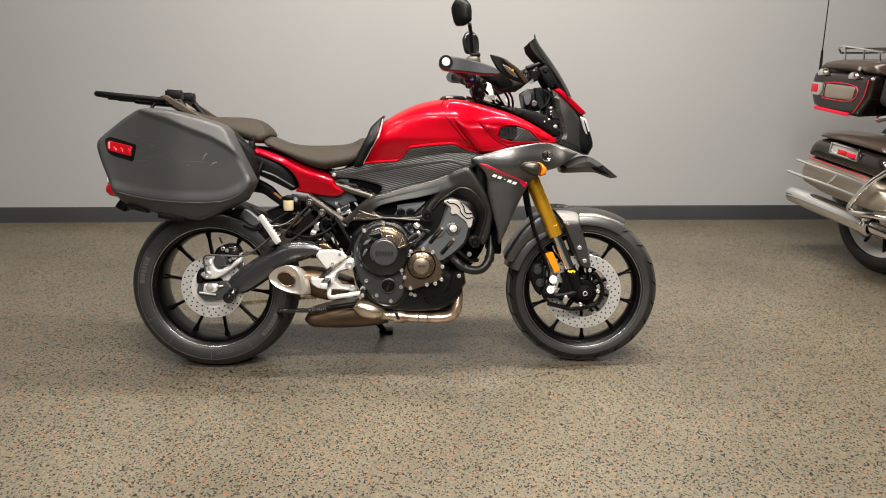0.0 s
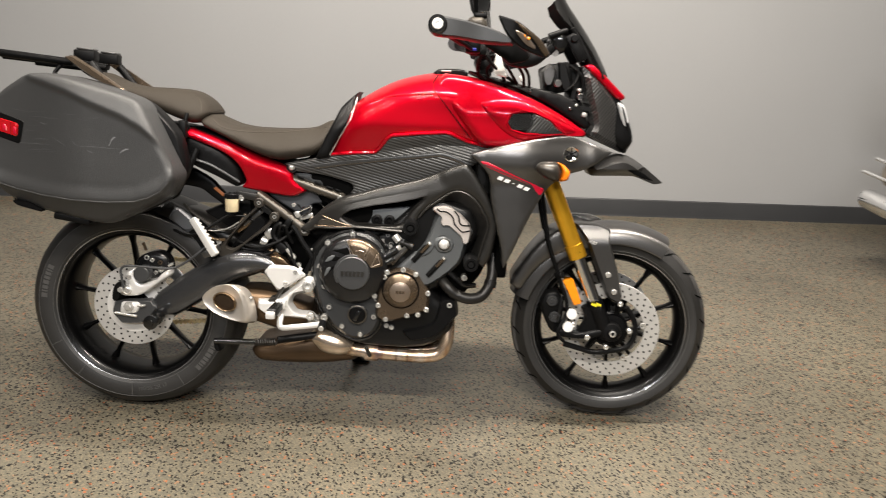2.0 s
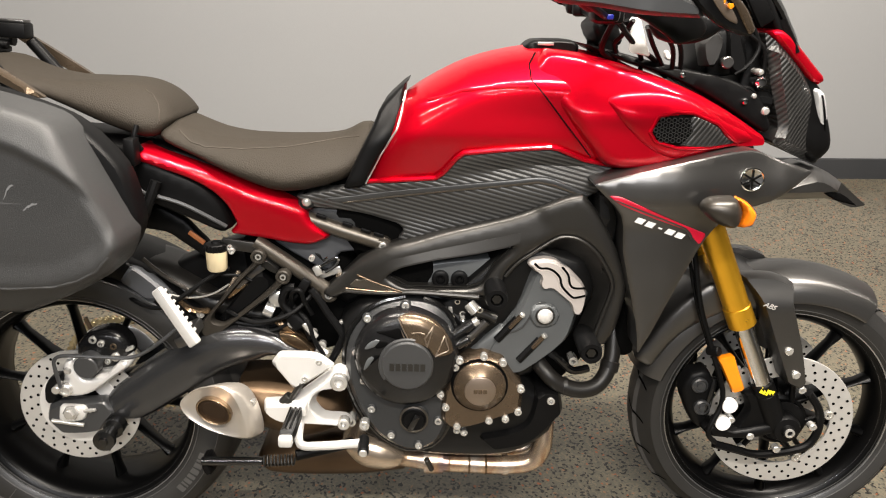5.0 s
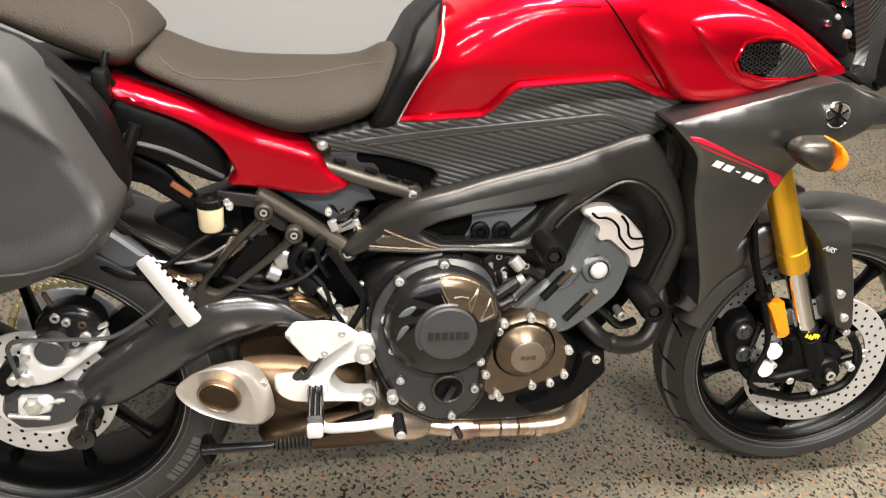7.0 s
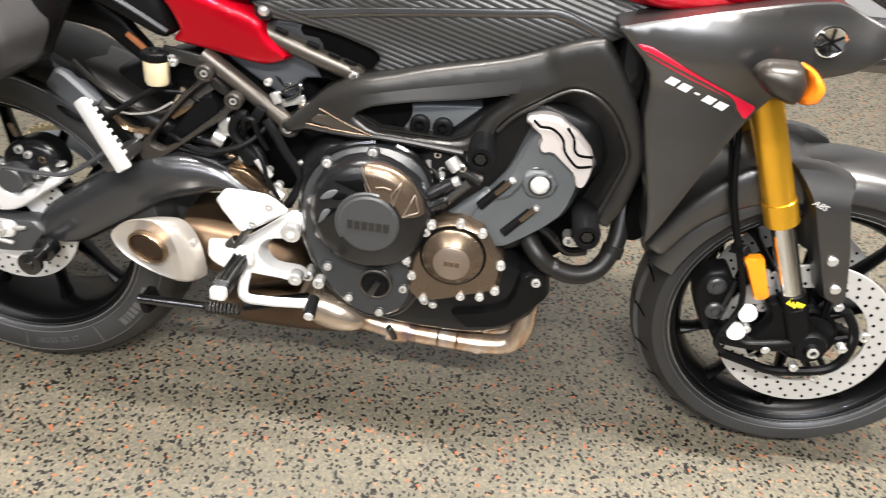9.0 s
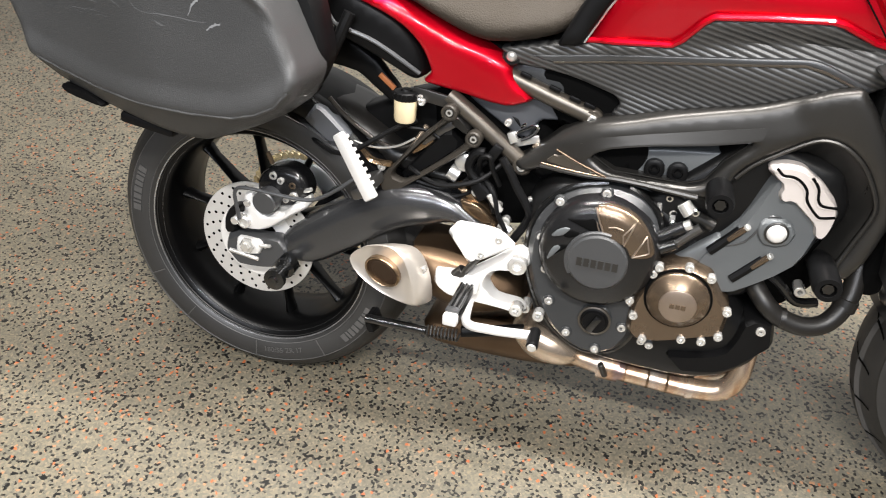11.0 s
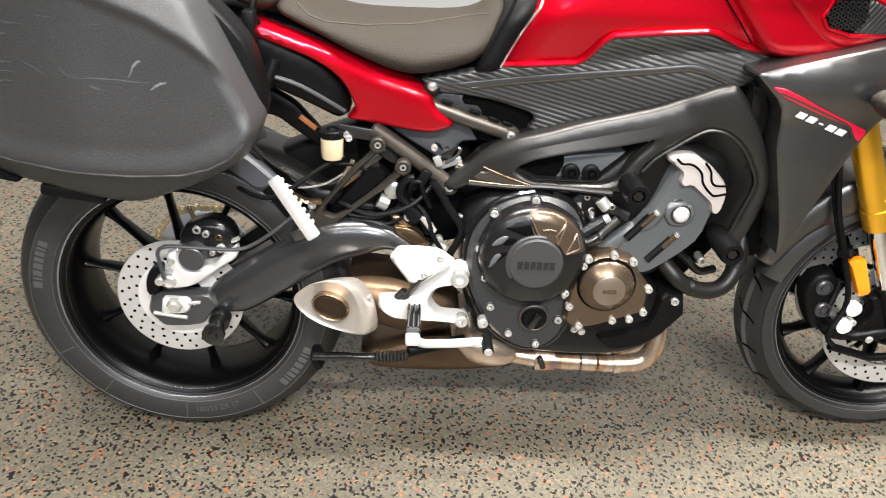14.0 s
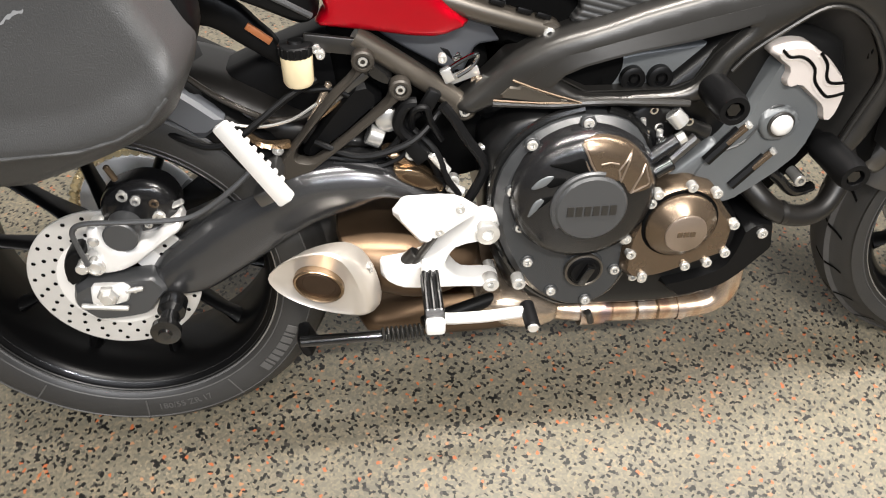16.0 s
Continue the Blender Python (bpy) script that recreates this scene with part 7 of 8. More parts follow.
    for x, z in [(1.366, 0.285), (1.425, 0.256), (1.492, 0.309), (1.457, 0.392), (1.321, 0.322)]:
        part("caliper_bolt", f(lathe([(0.008, -0.112), (0.008, -0.126), (0.005, -0.128), (0, -0.126)], "Y", 12, centre=(x, 0, z))), STEEL, cp)
    part("brake_line", f(tube([(1.295, -0.125, 0.27), (1.275, -0.13, 0.30), (1.300, -0.12, 0.37), (1.268, -0.115, 0.47), (1.235, -0.11, 0.56), (1.215, -0.10, 0.66), (1.20, -0.08, 0.76)], 0.0055)), BLACK, fk)
    part("brake_line", f(tube([(1.31, -0.11, 0.33), (1.296, -0.11, 0.40), (1.258, -0.105, 0.49), (1.225, -0.10, 0.58), (1.20, -0.08, 0.70)], 0.004)), BLACK, fk)
    part("line_clamp", f(rod((1.262, -0.105, 0.468), (1.278, -0.125, 0.474), 0.010)), BLACK, fk)
    rf = part("fork_reflector", f(pillow([(1.28, 0.456), (1.311, 0.464), (1.343, 0.388), (1.32, 0.379)], -0.118, -0.122, 0.002, 0.02, back=-0.105, flat=True)), AMBER, fk, "amber fork reflector")
    part("reflector_stay", f(box((1.318, -0.105, 0.425), (0.03, 0.01, 0.02))), STEEL, rf)
    fg = part("fork_guard", f(pillow([(1.302, 0.630), (1.372, 0.630), (1.415, 0.614), (1.412, 0.580), (1.440, 0.500), (1.463, 0.412), (1.452, 0.392), (1.418, 0.408), (1.372, 0.514), (1.340, 0.585)], -0.118, -0.134, 0.006, 0.012, lambda x, z: 0.02 * ramp(z, 0.57, 0.63), back=-0.08, flat=True, corner=25)), GREY, moto, "matt grey mudguard stay")
    for x, z in ((1.411, 0.482), (1.433, 0.431)):
        part("guard_bolt", f(lathe([(0.0085, -0.128), (0.0085, -0.138), (0.006, -0.140), (0, -0.140)], "Y", 14, centre=(x, 0, z))), STEEL, fg)
for ob in list(moto.children):
    if ob.name.startswith(("fork_tube", "fork_guard")) and sum(v.co.y for v in ob.data.vertices) > 0:
        ob.matrix_local = LEFT
for x, z in [(1.31, 0.355), (1.301, 0.315)]:
    part("wheel_weight_sticker", lathe([(0.0155, -0.118), (0.0155, -0.1285), (0.0, -0.129)], "Y", 28, centre=(x + 0.004, 0, z)), WHITE, moto, "round white reflector")
mud = part("front_mudguard", guard_arc(FW, 0.321, 0.082, 60, 163, 0.052, 56), GREY, moto, "matt grey front mudguard")
mud.matrix_local = steer(STEER)
part("mudguard_wing", pillow([(1.13, 0.43), (1.19, 0.53), (1.26, 0.60), (1.34, 0.622), (1.40, 0.60), (1.38, 0.56), (1.30, 0.54), (1.22, 0.49), (1.165, 0.41)], -0.074, -0.086, 0.02, 0.014, mirror=True), GREY, mud)
abs_c = bpy.data.curves.new("stay_letters", "FONT")
abs_c.body, abs_c.size, abs_c.extrude, abs_c.align_x, abs_c.shear = "ABS", 0.014, 0.0003, "CENTER", 0.3
tmp = new("stay_letters", abs_c)
me = bpy.data.meshes.new_from_object(tmp.evaluated_get(bpy.context.evaluated_depsgraph_get()))
bpy.data.objects.remove(tmp)
bm = bmesh.new()
bm.from_mesh(me)
bm.transform(Matrix.Translation((1.372, -0.128, 0.582)) @ Matrix.Rotation(radians(18), 4, "Y") @ Matrix.Rotation(radians(90), 4, "X"))
part("stay_lettering", bm, SILVER, fg)

# seats
# middle height of each seat's side, above which it is crowned
SEAT_MID = ((0.19, 0.27, 0.35, 0.43, 0.53, 0.585), (0.880, 0.855, 0.832, 0.822, 0.838, 0.870))
PAD_MID = ((-0.16, -0.10, 0.00, 0.10, 0.165, 0.21), (1.000, 0.985, 0.952, 0.932, 0.915, 0.900))


def crown(middle, x, z):
    """How far the side has turned in towards the seat's crown, from 0 to 1."""
    u = min(1.0, max(0.0, (z - float(np.interp(x, *middle)) + 0.035) / 0.085))
    return u * u * (3 - 2 * u)


rs = part("rider_seat", pillow([(0.190, 0.878), (0.198, 0.893), (0.216, 0.898), (0.238, 0.889), (0.280, 0.873), (0.341, 0.865), (0.470, 0.867), (0.525, 0.876), (0.560, 0.894), (0.582, 0.896), (0.585, 0.880), (0.563, 0.825), (0.530, 0.795), (0.426, 0.776), (0.348, 0.798), (0.269, 0.834), (0.207, 0.862)], -0.100, -0.150, 0.045, 0.010, lambda x, z: 0.035 * ramp(x, 0.42, 0.60) + 0.060 * crown(SEAT_MID, x, z), mirror=True), SEAT, moto, "grey textured rider seat", sharp=80)
ps = part("passenger_seat", pillow([(-0.164, 1.008), (-0.121, 1.006), (-0.071, 0.984), (-0.002, 0.971), (0.100, 0.970), (0.145, 0.966), (0.182, 0.951), (0.207, 0.928), (0.219, 0.904), (0.212, 0.894), (0.203, 0.884), (0.190, 0.874), (0.165, 0.872), (0.102, 0.893), (0.04, 0.920), (-0.03, 0.948), (-0.12, 0.985)], -0.090, -0.140, 0.040, 0.010, lambda x, z: 0.045 * crown(PAD_MID, x, z), mirror=True), SEAT, moto, "grey textured passenger seat", sharp=80)
part("seat_base", pillow([(0.16, 0.862), (0.23, 0.85), (0.38, 0.795), (0.47, 0.765), (0.55, 0.77), (0.50, 0.745), (0.36, 0.755), (0.20, 0.82)], -0.05, -0.085, 0.015, 0.014, mirror=True), BLACK, rs)
on_seat, on_pad = surface(rs), surface(ps)
part("seat_seam", drape(on_seat, [(0.229, 0.884), (0.253, 0.866), (0.279, 0.857), (0.344, 0.852), (0.423, 0.855), (0.488, 0.864), (0.560, 0.876)], 0.0016, 0.0), STITCH, rs, "pale stitched seam")
part("seat_seam", drape(on_pad, [(0.165, 0.955), (0.180, 0.946), (0.192, 0.932), (0.198, 0.918), (0.200, 0.902)], 0.0012, 0.0), STITCH, ps, "pale stitched seam")
part("seat_strap", tube([(0.172, -0.145, 0.90), (0.168, -0.15, 0.875), (0.175, -0.14, 0.855)], 0.005), BLACK, ps)

# hard case with its bracket
taper = lambda x, z: 0.055 * ramp(-0.02 - x, 0.0, 0.30) + 0.012 * ramp(0.72 - z, 0, 0.12)
CREASE = ((-0.30, -0.155, -0.078, -0.010, 0.065, 0.118, 0.154, 0.178, 0.196), (1.03, 0.976, 0.953, 0.924, 0.896, 0.867, 0.840, 0.812, 0.765))
SILL = ((-0.30, -0.235, -0.159, -0.068, 0.022, 0.095, 0.135, 0.166, 0.20), (0.70, 0.684, 0.672, 0.665, 0.663, 0.668, 0.680, 0.697, 0.735))


def facet(x, z):
    """The moulded lid: a dished panel between an upper ridge and a lower sill, tipped back beyond both."""
    up, down = z - float(np.interp(x, *CREASE)), float(np.interp(x, *SILL)) - z
    dish = -0.008 * (1 - ramp(-up, 0.0, 0.020)) - 0.007 * (1 - ramp(-down, 0.0, 0.045))
    return taper(x, z) + dish + 0.34 * max(0.0, up) + 0.70 * max(0.0, down)


cs_ = part("side_case", pillow([(-0.357, 0.85), (-0.345, 0.886), (-0.213, 0.981), (-0.119, 0.99), (-0.005, 0.966), (0.093, 0.937), (0.122, 0.91), (0.196, 0.759), (0.201, 0.729), (0.172, 0.678), (0.026, 0.601), (-0.010, 0.594), (-0.06, 0.600), (-0.238, 0.632), (-0.293, 0.668), (-0.328, 0.753)], -0.326, -0.352, 0.012, 0.0070, facet, back=-0.245), CASE, moto, "matt black hard side case with white scuffs", sharp=50)
on_case = surface(cs_)
part("sill_edge", drape(on_case, [(x, float(np.interp(x, *SILL)) - 0.001) for x in (-0.285, -0.235, -0.159, -0.068, 0.022, 0.095, 0.135, 0.166, 0.188)], 0.0030, -0.0012, 8), CASE, cs_)
part("case_shell", pillow([(-0.335, 0.849), (-0.323, 0.885), (-0.193, 0.978), (-0.1, 0.987), (0.012, 0.960), (0.094, 0.930), (0.131, 0.904), (0.180, 0.848), (0.198, 0.79), (0.203, 0.745), (0.180, 0.695), (0.140, 0.655), (0.042, 0.608), (-0.01, 0.602), (-0.218, 0.631), (-0.272, 0.663), (-0.306, 0.754)], -0.230, -0.262, 0.012, 0.02, taper, back=-0.212), BLACK, cs_)
part("case_base", pillow([(-0.300, 0.849), (-0.290, 0.875), (-0.180, 0.950), (0.02, 0.930), (0.09, 0.86), (0.13, 0.76), (0.10, 0.68), (0.02, 0.63), (-0.20, 0.65), (-0.27, 0.70)], -0.205, -0.220, 0.012, 0.02, taper, back=-0.15), BLACK, cs_)
part("reflector_frame", pillow([(-0.326, 0.882), (-0.300, 0.893), (-0.205, 0.866), (-0.203, 0.858), (-0.216, 0.806), (-0.225, 0.800), (-0.300, 0.822), (-0.318, 0.840)], 0.004, -0.0015, 0.004, 0.008, on_case, flat=True), BLACK, cs_)
cr = part("case_reflector", pillow([(-0.312, 0.878), (-0.219, 0.857), (-0.226, 0.820), (-0.315, 0.842)], 0.000, -0.0045, 0.002, 0.008, on_case, flat=True, corner=30), REDLENS, cs_, "red reflector on the case")
# pink glints and darker reds of the lens, put into coloured patches
PINK = shader("pink_lens_glint", (0.85, 0.20, 0.20), 0.2, coat=0.6)
for x, z, w, h, m in ((-0.306, 0.860, 0.007, 0.024, PINK), (-0.289, 0.850, 0.009, 0.014, DECAL_R), (-0.282, 0.846, 0.006, 0.008, PINK), (-0.262, 0.846, 0.012, 0.018, DECAL_R), (-0.258, 0.843, 0.006, 0.012, PINK), (-0.232, 0.840, 0.010, 0.020, DECAL_R)):
    part("reflector_sheen", pillow([(x - w / 2, z - h / 2), (x + w / 2, z - h / 2 - w * 0.25), (x + w / 2, z + h / 2 - w * 0.25), (x - w / 2, z + h / 2)], -0.0040, -0.0054, 0.0012, 0.006, on_case, flat=True), m, cr)
part("reflector_rule", pillow([(-0.245, 0.824), (-0.243, 0.8235), (-0.242, 0.860), (-0.244, 0.8605)], -0.0040, -0.0054, 0.0006, 0.006, on_case, flat=True), BLACK, cr)
part("case_catch", pillow([(-0.265, 0.648), (-0.250, 0.634), (-0.185, 0.618), (-0.180, 0.626), (-0.215, 0.645)], -0.285, -0.292, 0.003, 0.02, back=-0.25, flat=True), BLACK, cs_)
part("case_foot", box((-0.10, -0.27, 0.605), (0.10, 0.05, 0.02), Matrix.Rotation(radians(8), 4, "Y"), 0.006), BLACK, cs_)
rng = random.Random(4)
scuffs, faint = [], []
# strokes: start, run, half width
STROKES = [(0.034, 0.811, 0.018, 0.022, 0.0026), (0.062, 0.794, 0.024, 0.011, 0.0022), (-0.073, 0.839, 0.028, -0.032, 0.0010), (-0.045, 0.807, 0.108, -0.003, 0.0010), (-0.121, 0.827, 0.041, -0.023, 0.0008),
           (-0.155, 0.863, 0.021, -0.004, 0.0014), (-0.23, 0.806, 0.10, 0.000, 0.0008), (-0.022, 0.797, 0.015, -0.006, 0.0014), (-0.064, 0.869, 0.003, -0.010, 0.0012), (-0.20, 0.790, 0.08, 0.003, 0.0005),
           (-0.19, 0.878, 0.09, -0.004, 0.0006), (-0.24, 0.895, 0.05, -0.006, 0.0006), (-0.18, 0.818, 0.05, 0.003, 0.0008), (-0.02, 0.880, 0.03, 0.002, 0.0005), (-0.205, 0.835, 0.012, 0.006, 0.0008)]
for i in range(26):
    STROKES.append((rng.uniform(-0.27, -0.02), rng.uniform(0.775, 0.90), rng.uniform(0.008, 0.05), rng.uniform(-0.006, 0.004), rng.uniform(0.0002, 0.0004)))
for x0, z0, dx, dz, w in STROKES:
    b = bmesh.new()
    vs = []
    for k in range(9):
        u = k / 8
        x, z = x0 + dx * u + rng.uniform(-0.0008, 0.0008), z0 + dz * u * (2 - u if dx < 0.03 else 1) + rng.uniform(-0.0010, 0.0010)
        h = w * (0.2 + math.sin(math.pi * (0.06 + 0.88 * u)) * rng.uniform(0.35, 1))
        y = on_case(x, z) - 0.0006
        vs.append((b.verts.new((x, y, z - h)), b.verts.new((x, y, z + h))))
    for p, q in zip(vs, vs[1:]):
        b.faces.new((p[0], p[1], q[1], q[0]))
    (scuffs if w > 0.0018 else faint).append(b)
tagged(part("scuff", join(*scuffs), SCRATCH, cs_), kind="stuff")
tagged(part("faint_scuff", join(*faint), shader("faint_scuff", (0.075, 0.077, 0.079), 0.7), cs_), kind="stuff")
part("case_bracket", tube([(0.20, -0.15, 0.80), (0.16, -0.17, 0.70), (0.12, -0.17, 0.66), (-0.05, -0.16, 0.66)], 0.010), BLACK, moto)
part("case_hook", box((0.165, -0.16, 0.855), (0.02, 0.03, 0.05), None, 0.004), BLACK, moto)
# luggage rack
rk = part("luggage_rack", tube([(-0.16, -0.115, 1.028), (-0.30, -0.115, 1.040), (-0.41, -0.10, 1.050), (-0.43, -0.06, 1.052), (-0.43, 0.06, 1.052), (-0.41, 0.10, 1.050), (-0.30, 0.115, 1.040), (-0.16, 0.115, 1.028)], 0.011, 12), BLACK, moto, "black tubular luggage rack")
for s in (-1, 1):
    part("rack_slat", rod((-0.14, s * 0.05, 1.022), (-0.40, s * 0.05, 1.040), 0.008), BLACK, rk)
    st = part("rack_strut", pillow([(-0.176, 1.042), (-0.148, 1.046), (0.016, 0.943), (-0.015, 0.946), (-0.102, 0.992)], s * 0.142, s * 0.152, 0.004, 0.02, back=s * 0.13, flat=True), BRONZE, rk)
    part("rack_pad", box((-0.140, s * 0.080, 1.050), (0.060, 0.040, 0.030), Matrix.Rotation(radians(3), 4, "Y"), 0.004), BLACK, rk)
    part("pad_cap", box((-0.137, s * 0.080, 1.068), (0.050, 0.032, 0.006), Matrix.Rotation(radians(3), 4, "Y"), 0.002), GREY, rk)
part("rack_plate", box((-0.22, 0, 1.018), (0.14, 0.17, 0.012), Matrix.Rotation(radians(4), 4, "Y"), 0.004), BLACK, rk)
part("rack_hook", tube([(-0.20, -0.11, 1.02), (-0.215, -0.12, 0.995), (-0.19, -0.125, 0.985)], 0.006), BLACK, rk)
part("rack_leg", rod((-0.12, -0.10, 1.03), (-0.02, -0.11, 0.90), 0.012), BLACK, rk)
part("rack_leg", rod((-0.12, 0.10, 1.03), (-0.02, 0.11, 0.90), 0.012), BLACK, rk)


# ---- the touring cruiser parked with its tail to the wall ----
# own axes: x ahead, y to its left, z up; the origin under the rear axle
cruiser = empty("touring_motorcycle", pose(3.37, 0.93, 0, 0, 0, -71.8))
tagged(cruiser, "dark two-tone touring motorcycle with chrome rails and hard luggage", "motorcycle")
HC = Vector((-0.14, 0, 0.315))
hw = part("rear_wheel", lathe([(0.215, -0.05), (0.225, -0.055), (0.21, -0.045), (0.19, -0.02), (0.19, 0.02), (0.21, 0.045), (0.225, 0.055), (0.215, 0.05)], "Y", 64, centre=HC), SILVER, cruiser)
part("tyre", lathe(tyre_rings(0.315, 0.070, 0.221), "Y", 80, centre=HC), RUBBER, hw, "black cruiser tyre")
part("hub", lathe([(0.0, -0.06), (0.05, -0.06), (0.06, -0.04), (0.06, 0.04), (0.0, 0.06)], "Y", 32, centre=HC), STEEL, hw)
for i in range(9):
    a = radians(40 * i)
    part("spoke", rod((HC.x + 0.05 * math.cos(a), -0.02, HC.z + 0.05 * math.sin(a)), (HC.x + 0.2 * math.cos(a), -0.02, HC.z + 0.2 * math.sin(a)), 0.009), BLACK, hw)
part("rear_mudguard", guard_arc(HC, 0.345, 0.10, 10, 175, 0.12, 40), HD_BLACK, cruiser)


def bag(sy):
    """Hard saddlebag: champagne body, dark band, brown lid, chrome latch and rails, and the muffler below."""
    f = (lambda b: b) if sy < 0 else flip
    bg = part("saddlebag", f(pillow([(-0.470, 0.52), (-0.435, 0.609), (-0.20, 0.592), (0.03, 0.574), (0.14, 0.50), (0.15, 0.43), (0.02, 0.405), (-0.30, 0.425), (-0.44, 0.455)], -0.28, -0.352, 0.04, 0.02, back=-0.14)), HD_TAN, cruiser, "champagne and black hard saddlebag")
    part("bag_band", f(pillow([(-0.437, 0.613), (-0.405, 0.690), (-0.36, 0.715), (0.06, 0.690), (0.10, 0.64), (0.06, 0.577), (-0.20, 0.596)], -0.28, -0.352, 0.025, 0.02, back=-0.14)), HD_BLACK, bg)
    part("bag_pinstripe", f(tube([(-0.435, -0.322, 0.611), (-0.40, -0.344, 0.608), (-0.30, -0.353, 0.601), (0.0, -0.353, 0.578)], 0.0022, 6)), DECAL_R, bg)
    part("bag_lid", f(pillow([(-0.405, 0.718), (-0.375, 0.748), (-0.15, 0.760), (0.02, 0.742), (0.07, 0.695), (-0.2, 0.708)], -0.26, -0.345, 0.035, 0.02, back=-0.14)), HD_LID, bg)
    lt = part("bag_latch", f(join(*[box(c, d, Matrix.Rotation(radians(4), 4, "Y"), 0.004) for c, d in (((-0.157, -0.360, 0.708), (0.172, 0.020, 0.012)), ((-0.165, -0.360, 0.657), (0.172, 0.020, 0.012)), ((-0.250, -0.360, 0.688), (0.014, 0.020, 0.060)), ((-0.078, -0.360, 0.676), (0.014, 0.020, 0.060)))])), CHROME, bg, "chrome latch with a red reflector")
    part("latch_plate", f(box((-0.163, -0.357, 0.682), (0.165, 0.010, 0.05), Matrix.Rotation(radians(4), 4, "Y"), 0.002)), STEEL, lt)
    part("latch_reflector", f(box((-0.178, -0.3645, 0.676), (0.055, 0.006, 0.024), Matrix.Rotation(radians(4), 4, "Y"), 0.001)), REDLENS, lt)
    part("latch_reflector", f(box((-0.118, -0.3645, 0.672), (0.055, 0.006, 0.020), Matrix.Rotation(radians(4), 4, "Y"), 0.001)), DECAL_R, lt)
    rl = part("bag_rail", f(tube([(-0.462, -0.37, 0.582), (-0.30, -0.38, 0.574), (-0.165, -0.38, 0.567), (0.03, -0.375, 0.550)], 0.0085, 10)), CHROME, cruiser, "chrome saddlebag rails")
    part("lower_rail", f(tube([(-0.503, -0.385, 0.512), (-0.35, -0.39, 0.505), (-0.213, -0.39, 0.499), (-0.02, -0.385, 0.483)], 0.0085, 10)), CHROME, rl)
    part("rail_stay", f(rod((-0.168, -0.38, 0.566), (-0.213, -0.39, 0.499), 0.006)), CHROME, rl)
    part("rail_loop", f(tube([(0.13, -0.34, 0.66), (0.049, -0.395, 0.566), (-0.035, -0.40, 0.440), (-0.020, -0.40, 0.405), (0.088, -0.395, 0.412), (0.25, -0.33, 0.42), (0.36, -0.28, 0.43)], 0.014, 12)), CHROME, rl)
    can2 = lathe([(0.0, -0.555), (0.030, -0.555), (0.040, -0.552), (0.046, -0.54), (0.048, -0.44), (0.048, -0.02), (0.045, 0.0), (0.03, 0.03), (0.025, 0.35)], "X", 36)
    can2.transform(Matrix.Translation((0, -0.29, 0.325)) @ Matrix.Rotation(radians(4.5), 4, "Y"))
    mf = part("muffler", f(can2), CHROME, cruiser, "long chrome muffler")
    part("muffler_clamp", f(lathe([(0.050, -0.015), (0.054, -0.012), (0.054, 0.016), (0.046, 0.022)], "X", 36, centre=(0, -0.29, 0.325))), CHROME, mf)
    part("clamp_nut", f(lathe([(0.014, -0.352), (0.016, -0.338), (0.014, -0.33)], "Y", 12, centre=(0.01, 0, 0.345))), CHROME, mf)
    for i in range(2):
        part("muffler_slot", f(box((-0.520, -0.333 + i * 0.012, 0.372 + i * 0.022), (0.045, 0.006, 0.005), None, 0)), DARK, mf)


bag(-1)
bag(1)
# top case
tk = part("top_case", pillow([(-0.53, 0.868), (-0.558, 0.93), (-0.565, 1.0), (-0.55, 1.058), (-0.16, 1.062), (-0.17, 0.95), (-0.235, 0.845), (-0.38, 0.848)], -0.23, -0.262, 0.025, 0.02, mirror=True), HD_BLACK, cruiser, "dark two-tone top case with a red pinstripe")
part("case_lid", pillow([(-0.555, 1.064), (-0.505, 1.105), (-0.40, 1.125), (-0.25, 1.132), (-0.16, 1.125), (-0.14, 1.066)], -0.21, -0.258, 0.035, 0.02, mirror=True), HD_LID, tk)
part("tan_panel", pillow([(-0.455, 0.922), (-0.455, 0.996), (-0.258, 0.998), (-0.272, 0.928)], -0.262, -0.267, 0.006, 0.03), HD_TAN, tk)
part("panel_pinstripe", tube([(-0.458, -0.265, 0.918), (-0.458, -0.265, 0.999), (-0.254, -0.265, 1.001), (-0.270, -0.265, 0.924), (-0.458, -0.265, 0.918)], 0.0022, 6, 3), DECAL_R, tk)
part("edge_pinstripe", tube([(-0.185, -0.263, 1.04), (-0.20, -0.263, 0.95), (-0.25, -0.262, 0.865)], 0.0022, 6, 3), DECAL_R, tk)
part("lower_reflector", box((-0.397, -0.255, 0.856), (0.24, 0.012, 0.018), Matrix.Rotation(radians(2), 4, "Y"), 0.003), DECAL_R, tk)
cl = part("corner_lamp", box((-0.503, -0.264, 0.964), (0.088, 0.014, 0.070), None, 0.006), CHROME, tk)
part("lamp_lens", box((-0.522, -0.272, 0.966), (0.042, 0.005, 0.044), None, 0.002), REDLENS, cl)
for x in (-0.478, -0.272):
    part("lid_hinge", pillow([(x - 0.032, 1.030), (x - 0.030, 1.072), (x + 0.012, 1.075), (x + 0.034, 1.056), (x + 0.026, 1.034)], -0.255, -0.288, 0.012, 0.014), CHROME, tk)
part("lid_lock", lathe([(0.010, -0.25), (0.011, -0.27), (0, -0.272)], "Y", 16, centre=(-0.245, 0, 1.092)), CHROME, tk)
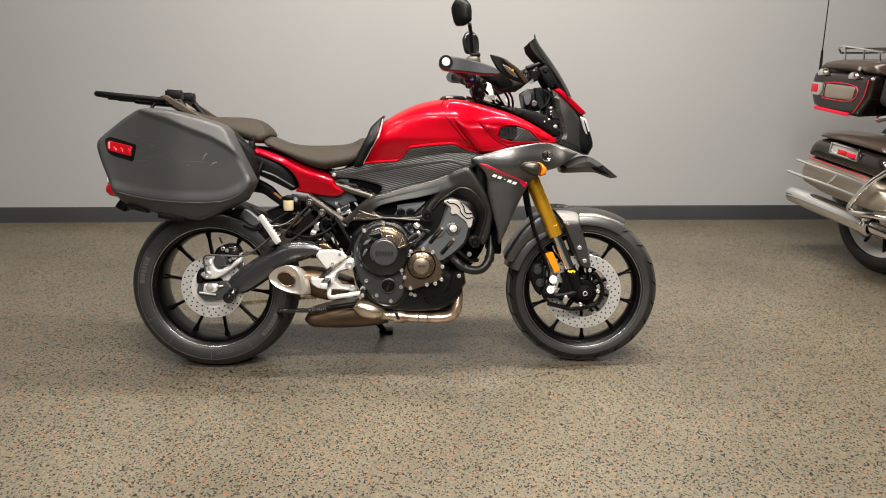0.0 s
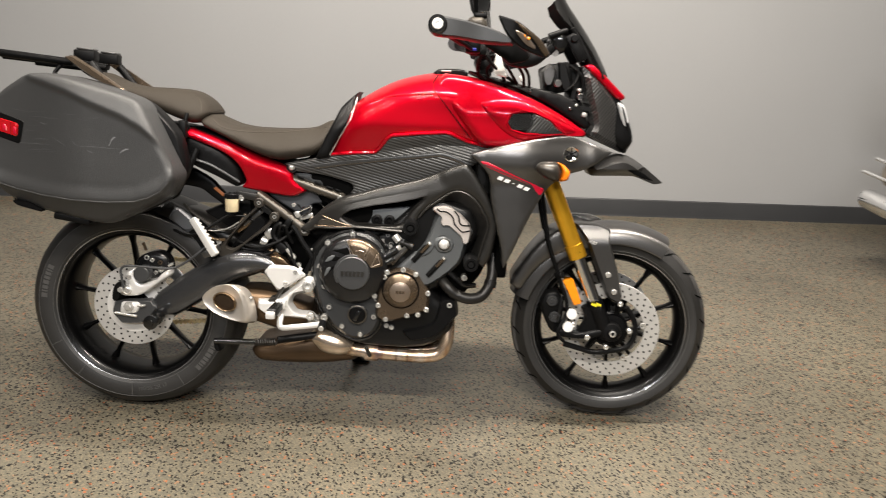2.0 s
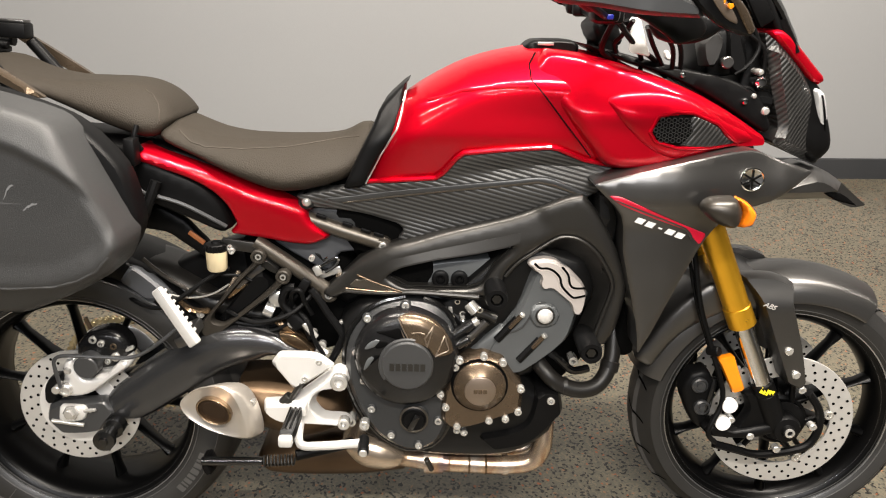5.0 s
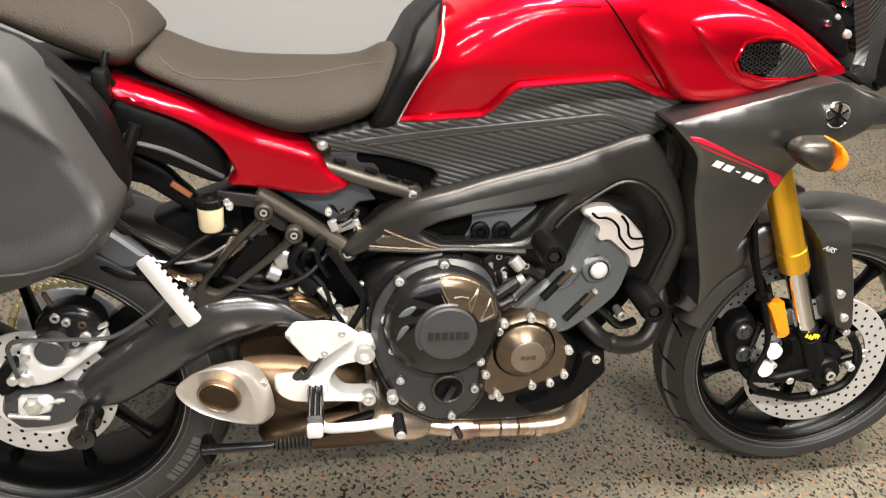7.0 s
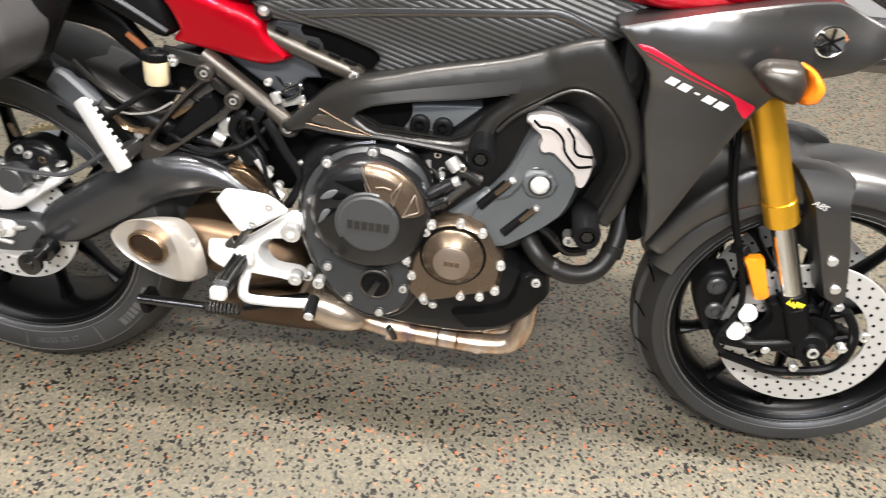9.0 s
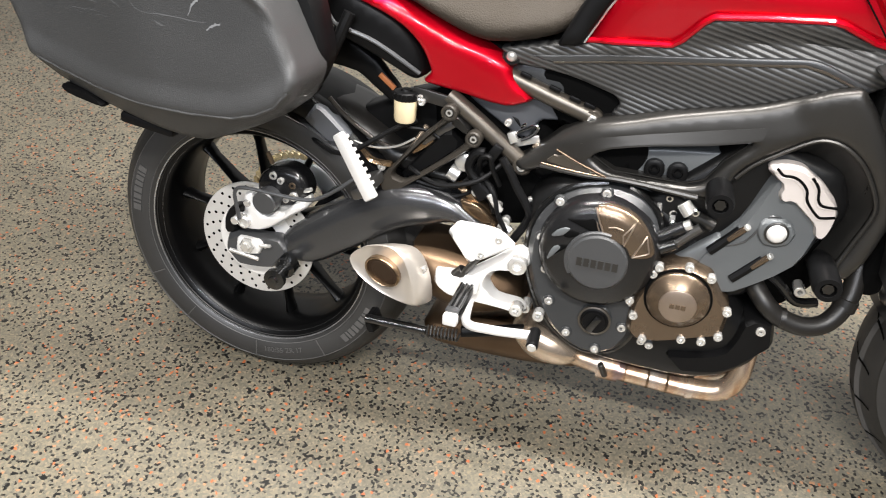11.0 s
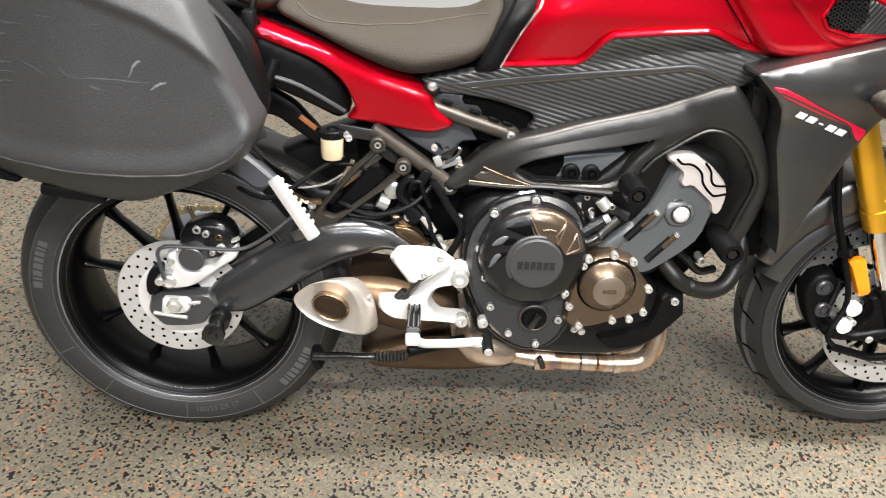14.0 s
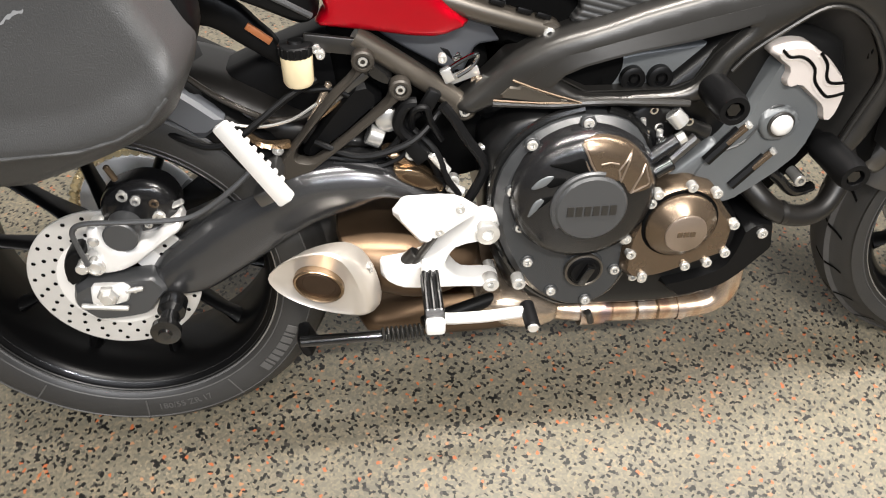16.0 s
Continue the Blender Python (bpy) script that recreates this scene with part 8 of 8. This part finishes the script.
rail = part("case_rail", tube([(-0.50, -0.15, 1.152), (-0.45, -0.20, 1.19), (-0.20, -0.21, 1.178), (-0.15, -0.16, 1.178), (-0.15, 0.16, 1.178), (-0.20, 0.21, 1.178), (-0.45, 0.20, 1.19), (-0.50, 0.15, 1.152), (-0.50, -0.15, 1.152)], 0.006, 10), CHROME, tk, "chrome rail on the top case")
for x in (-0.42, -0.3, -0.20):
    part("rail_post", rod((x, -0.19, 1.1), (x, -0.205, 1.185), 0.005), CHROME, rail)
    part("rail_slat", rod((x, -0.2, 1.180), (x, 0.2, 1.180), 0.004), CHROME, rail)
part("aerial", rod((-0.575, -0.20, 1.04), (-0.60, -0.21, 1.89), 0.0035, 0.0015), BLACK, tk)
part("aerial_base", rod((-0.572, -0.20, 1.02), (-0.580, -0.20, 1.16), 0.009, 0.006), BLACK, tk)
part("backrest", pillow([(-0.13, 0.92), (-0.10, 1.18), (0.02, 1.18), (0.06, 1.02), (0.08, 0.90)], -0.20, -0.27, 0.05, 0.03, mirror=True), LEATHER, cruiser, "black leather passenger backrest")
part("saddle", pillow([(-0.02, 0.80), (0.05, 0.90), (0.30, 0.86), (0.55, 0.76), (0.75, 0.80), (0.70, 0.66), (0.30, 0.64), (0.05, 0.70)], -0.12, -0.18, 0.06, 0.03, mirror=True), LEATHER, cruiser, "black leather saddle")
part("saddle_bracket", tube([(-0.14, -0.20, 0.845), (-0.05, -0.22, 0.87), (0.1, -0.20, 0.86)], 0.018), CHROME, cruiser)
part("engine_block", pillow([(0.35, 0.20), (0.35, 0.55), (0.55, 0.66), (0.80, 0.66), (0.95, 0.45), (0.90, 0.20)], -0.12, -0.17, 0.04, 0.03, mirror=True), ENGINE, cruiser)
part("fuel_tank", pillow([(0.62, 0.70), (0.70, 0.86), (0.95, 0.93), (1.15, 0.88), (1.18, 0.76), (0.90, 0.66)], -0.05, -0.16, 0.10, 0.03, mirror=True), HD_BLACK, cruiser)
fwh = part("front_wheel", lathe([(0.215, -0.05), (0.225, -0.055), (0.21, -0.045), (0.19, 0), (0.21, 0.045), (0.225, 0.055), (0.215, 0.05)], "Y", 48, centre=(1.62, 0, 0.31)), SILVER, cruiser)
part("tyre", lathe(tyre_rings(0.315, 0.065, 0.221), "Y", 64, centre=(1.62, 0, 0.31)), RUBBER, fwh)
part("fork", rod((1.62, -0.10, 0.31), (1.38, -0.10, 0.95), 0.026), CHROME, cruiser)
part("fork", rod((1.62, 0.10, 0.31), (1.38, 0.10, 0.95), 0.026), CHROME, cruiser)
part("front_mudguard", guard_arc(Vector((1.62, 0, 0.31)), 0.345, 0.09, 15, 165, 0.12, 40), HD_BLACK, cruiser)
part("fairing", pillow([(1.30, 0.86), (1.28, 1.10), (1.36, 1.25), (1.48, 1.10), (1.50, 0.90), (1.42, 0.82)], -0.22, -0.34, 0.08, 0.03, mirror=True), HD_BLACK, cruiser, "dark batwing-shaped fairing")
part("engine_guard", tube([(0.95, -0.12, 0.25), (1.0, -0.32, 0.35), (1.05, -0.34, 0.50), (1.12, -0.10, 0.70)], 0.016), CHROME, cruiser)
part("side_prop", rod((0.45, 0.14, 0.22), (0.55, 0.24, 0.0), 0.014), BLACK, cruiser)
part("backbone", tube([(0.10, 0, 0.66), (0.60, 0, 0.68), (1.05, 0, 0.80), (1.36, 0, 0.92)], 0.035), HD_BLACK, cruiser)
part("down_tube", tube([(1.36, 0, 0.92), (1.15, 0, 0.55), (0.98, 0, 0.24), (0.55, 0, 0.20), (0.10, 0, 0.30)], 0.028), HD_BLACK, cruiser)
part("front_yoke", box((1.40, 0, 0.90), (0.06, 0.26, 0.05), None, 0.01), CHROME, cruiser)
part("handlebar", tube([(1.18, -0.40, 1.02), (1.24, -0.25, 1.06), (1.36, -0.10, 1.0), (1.36, 0.10, 1.0), (1.24, 0.25, 1.06), (1.18, 0.40, 1.02)], 0.014), CHROME, cruiser)
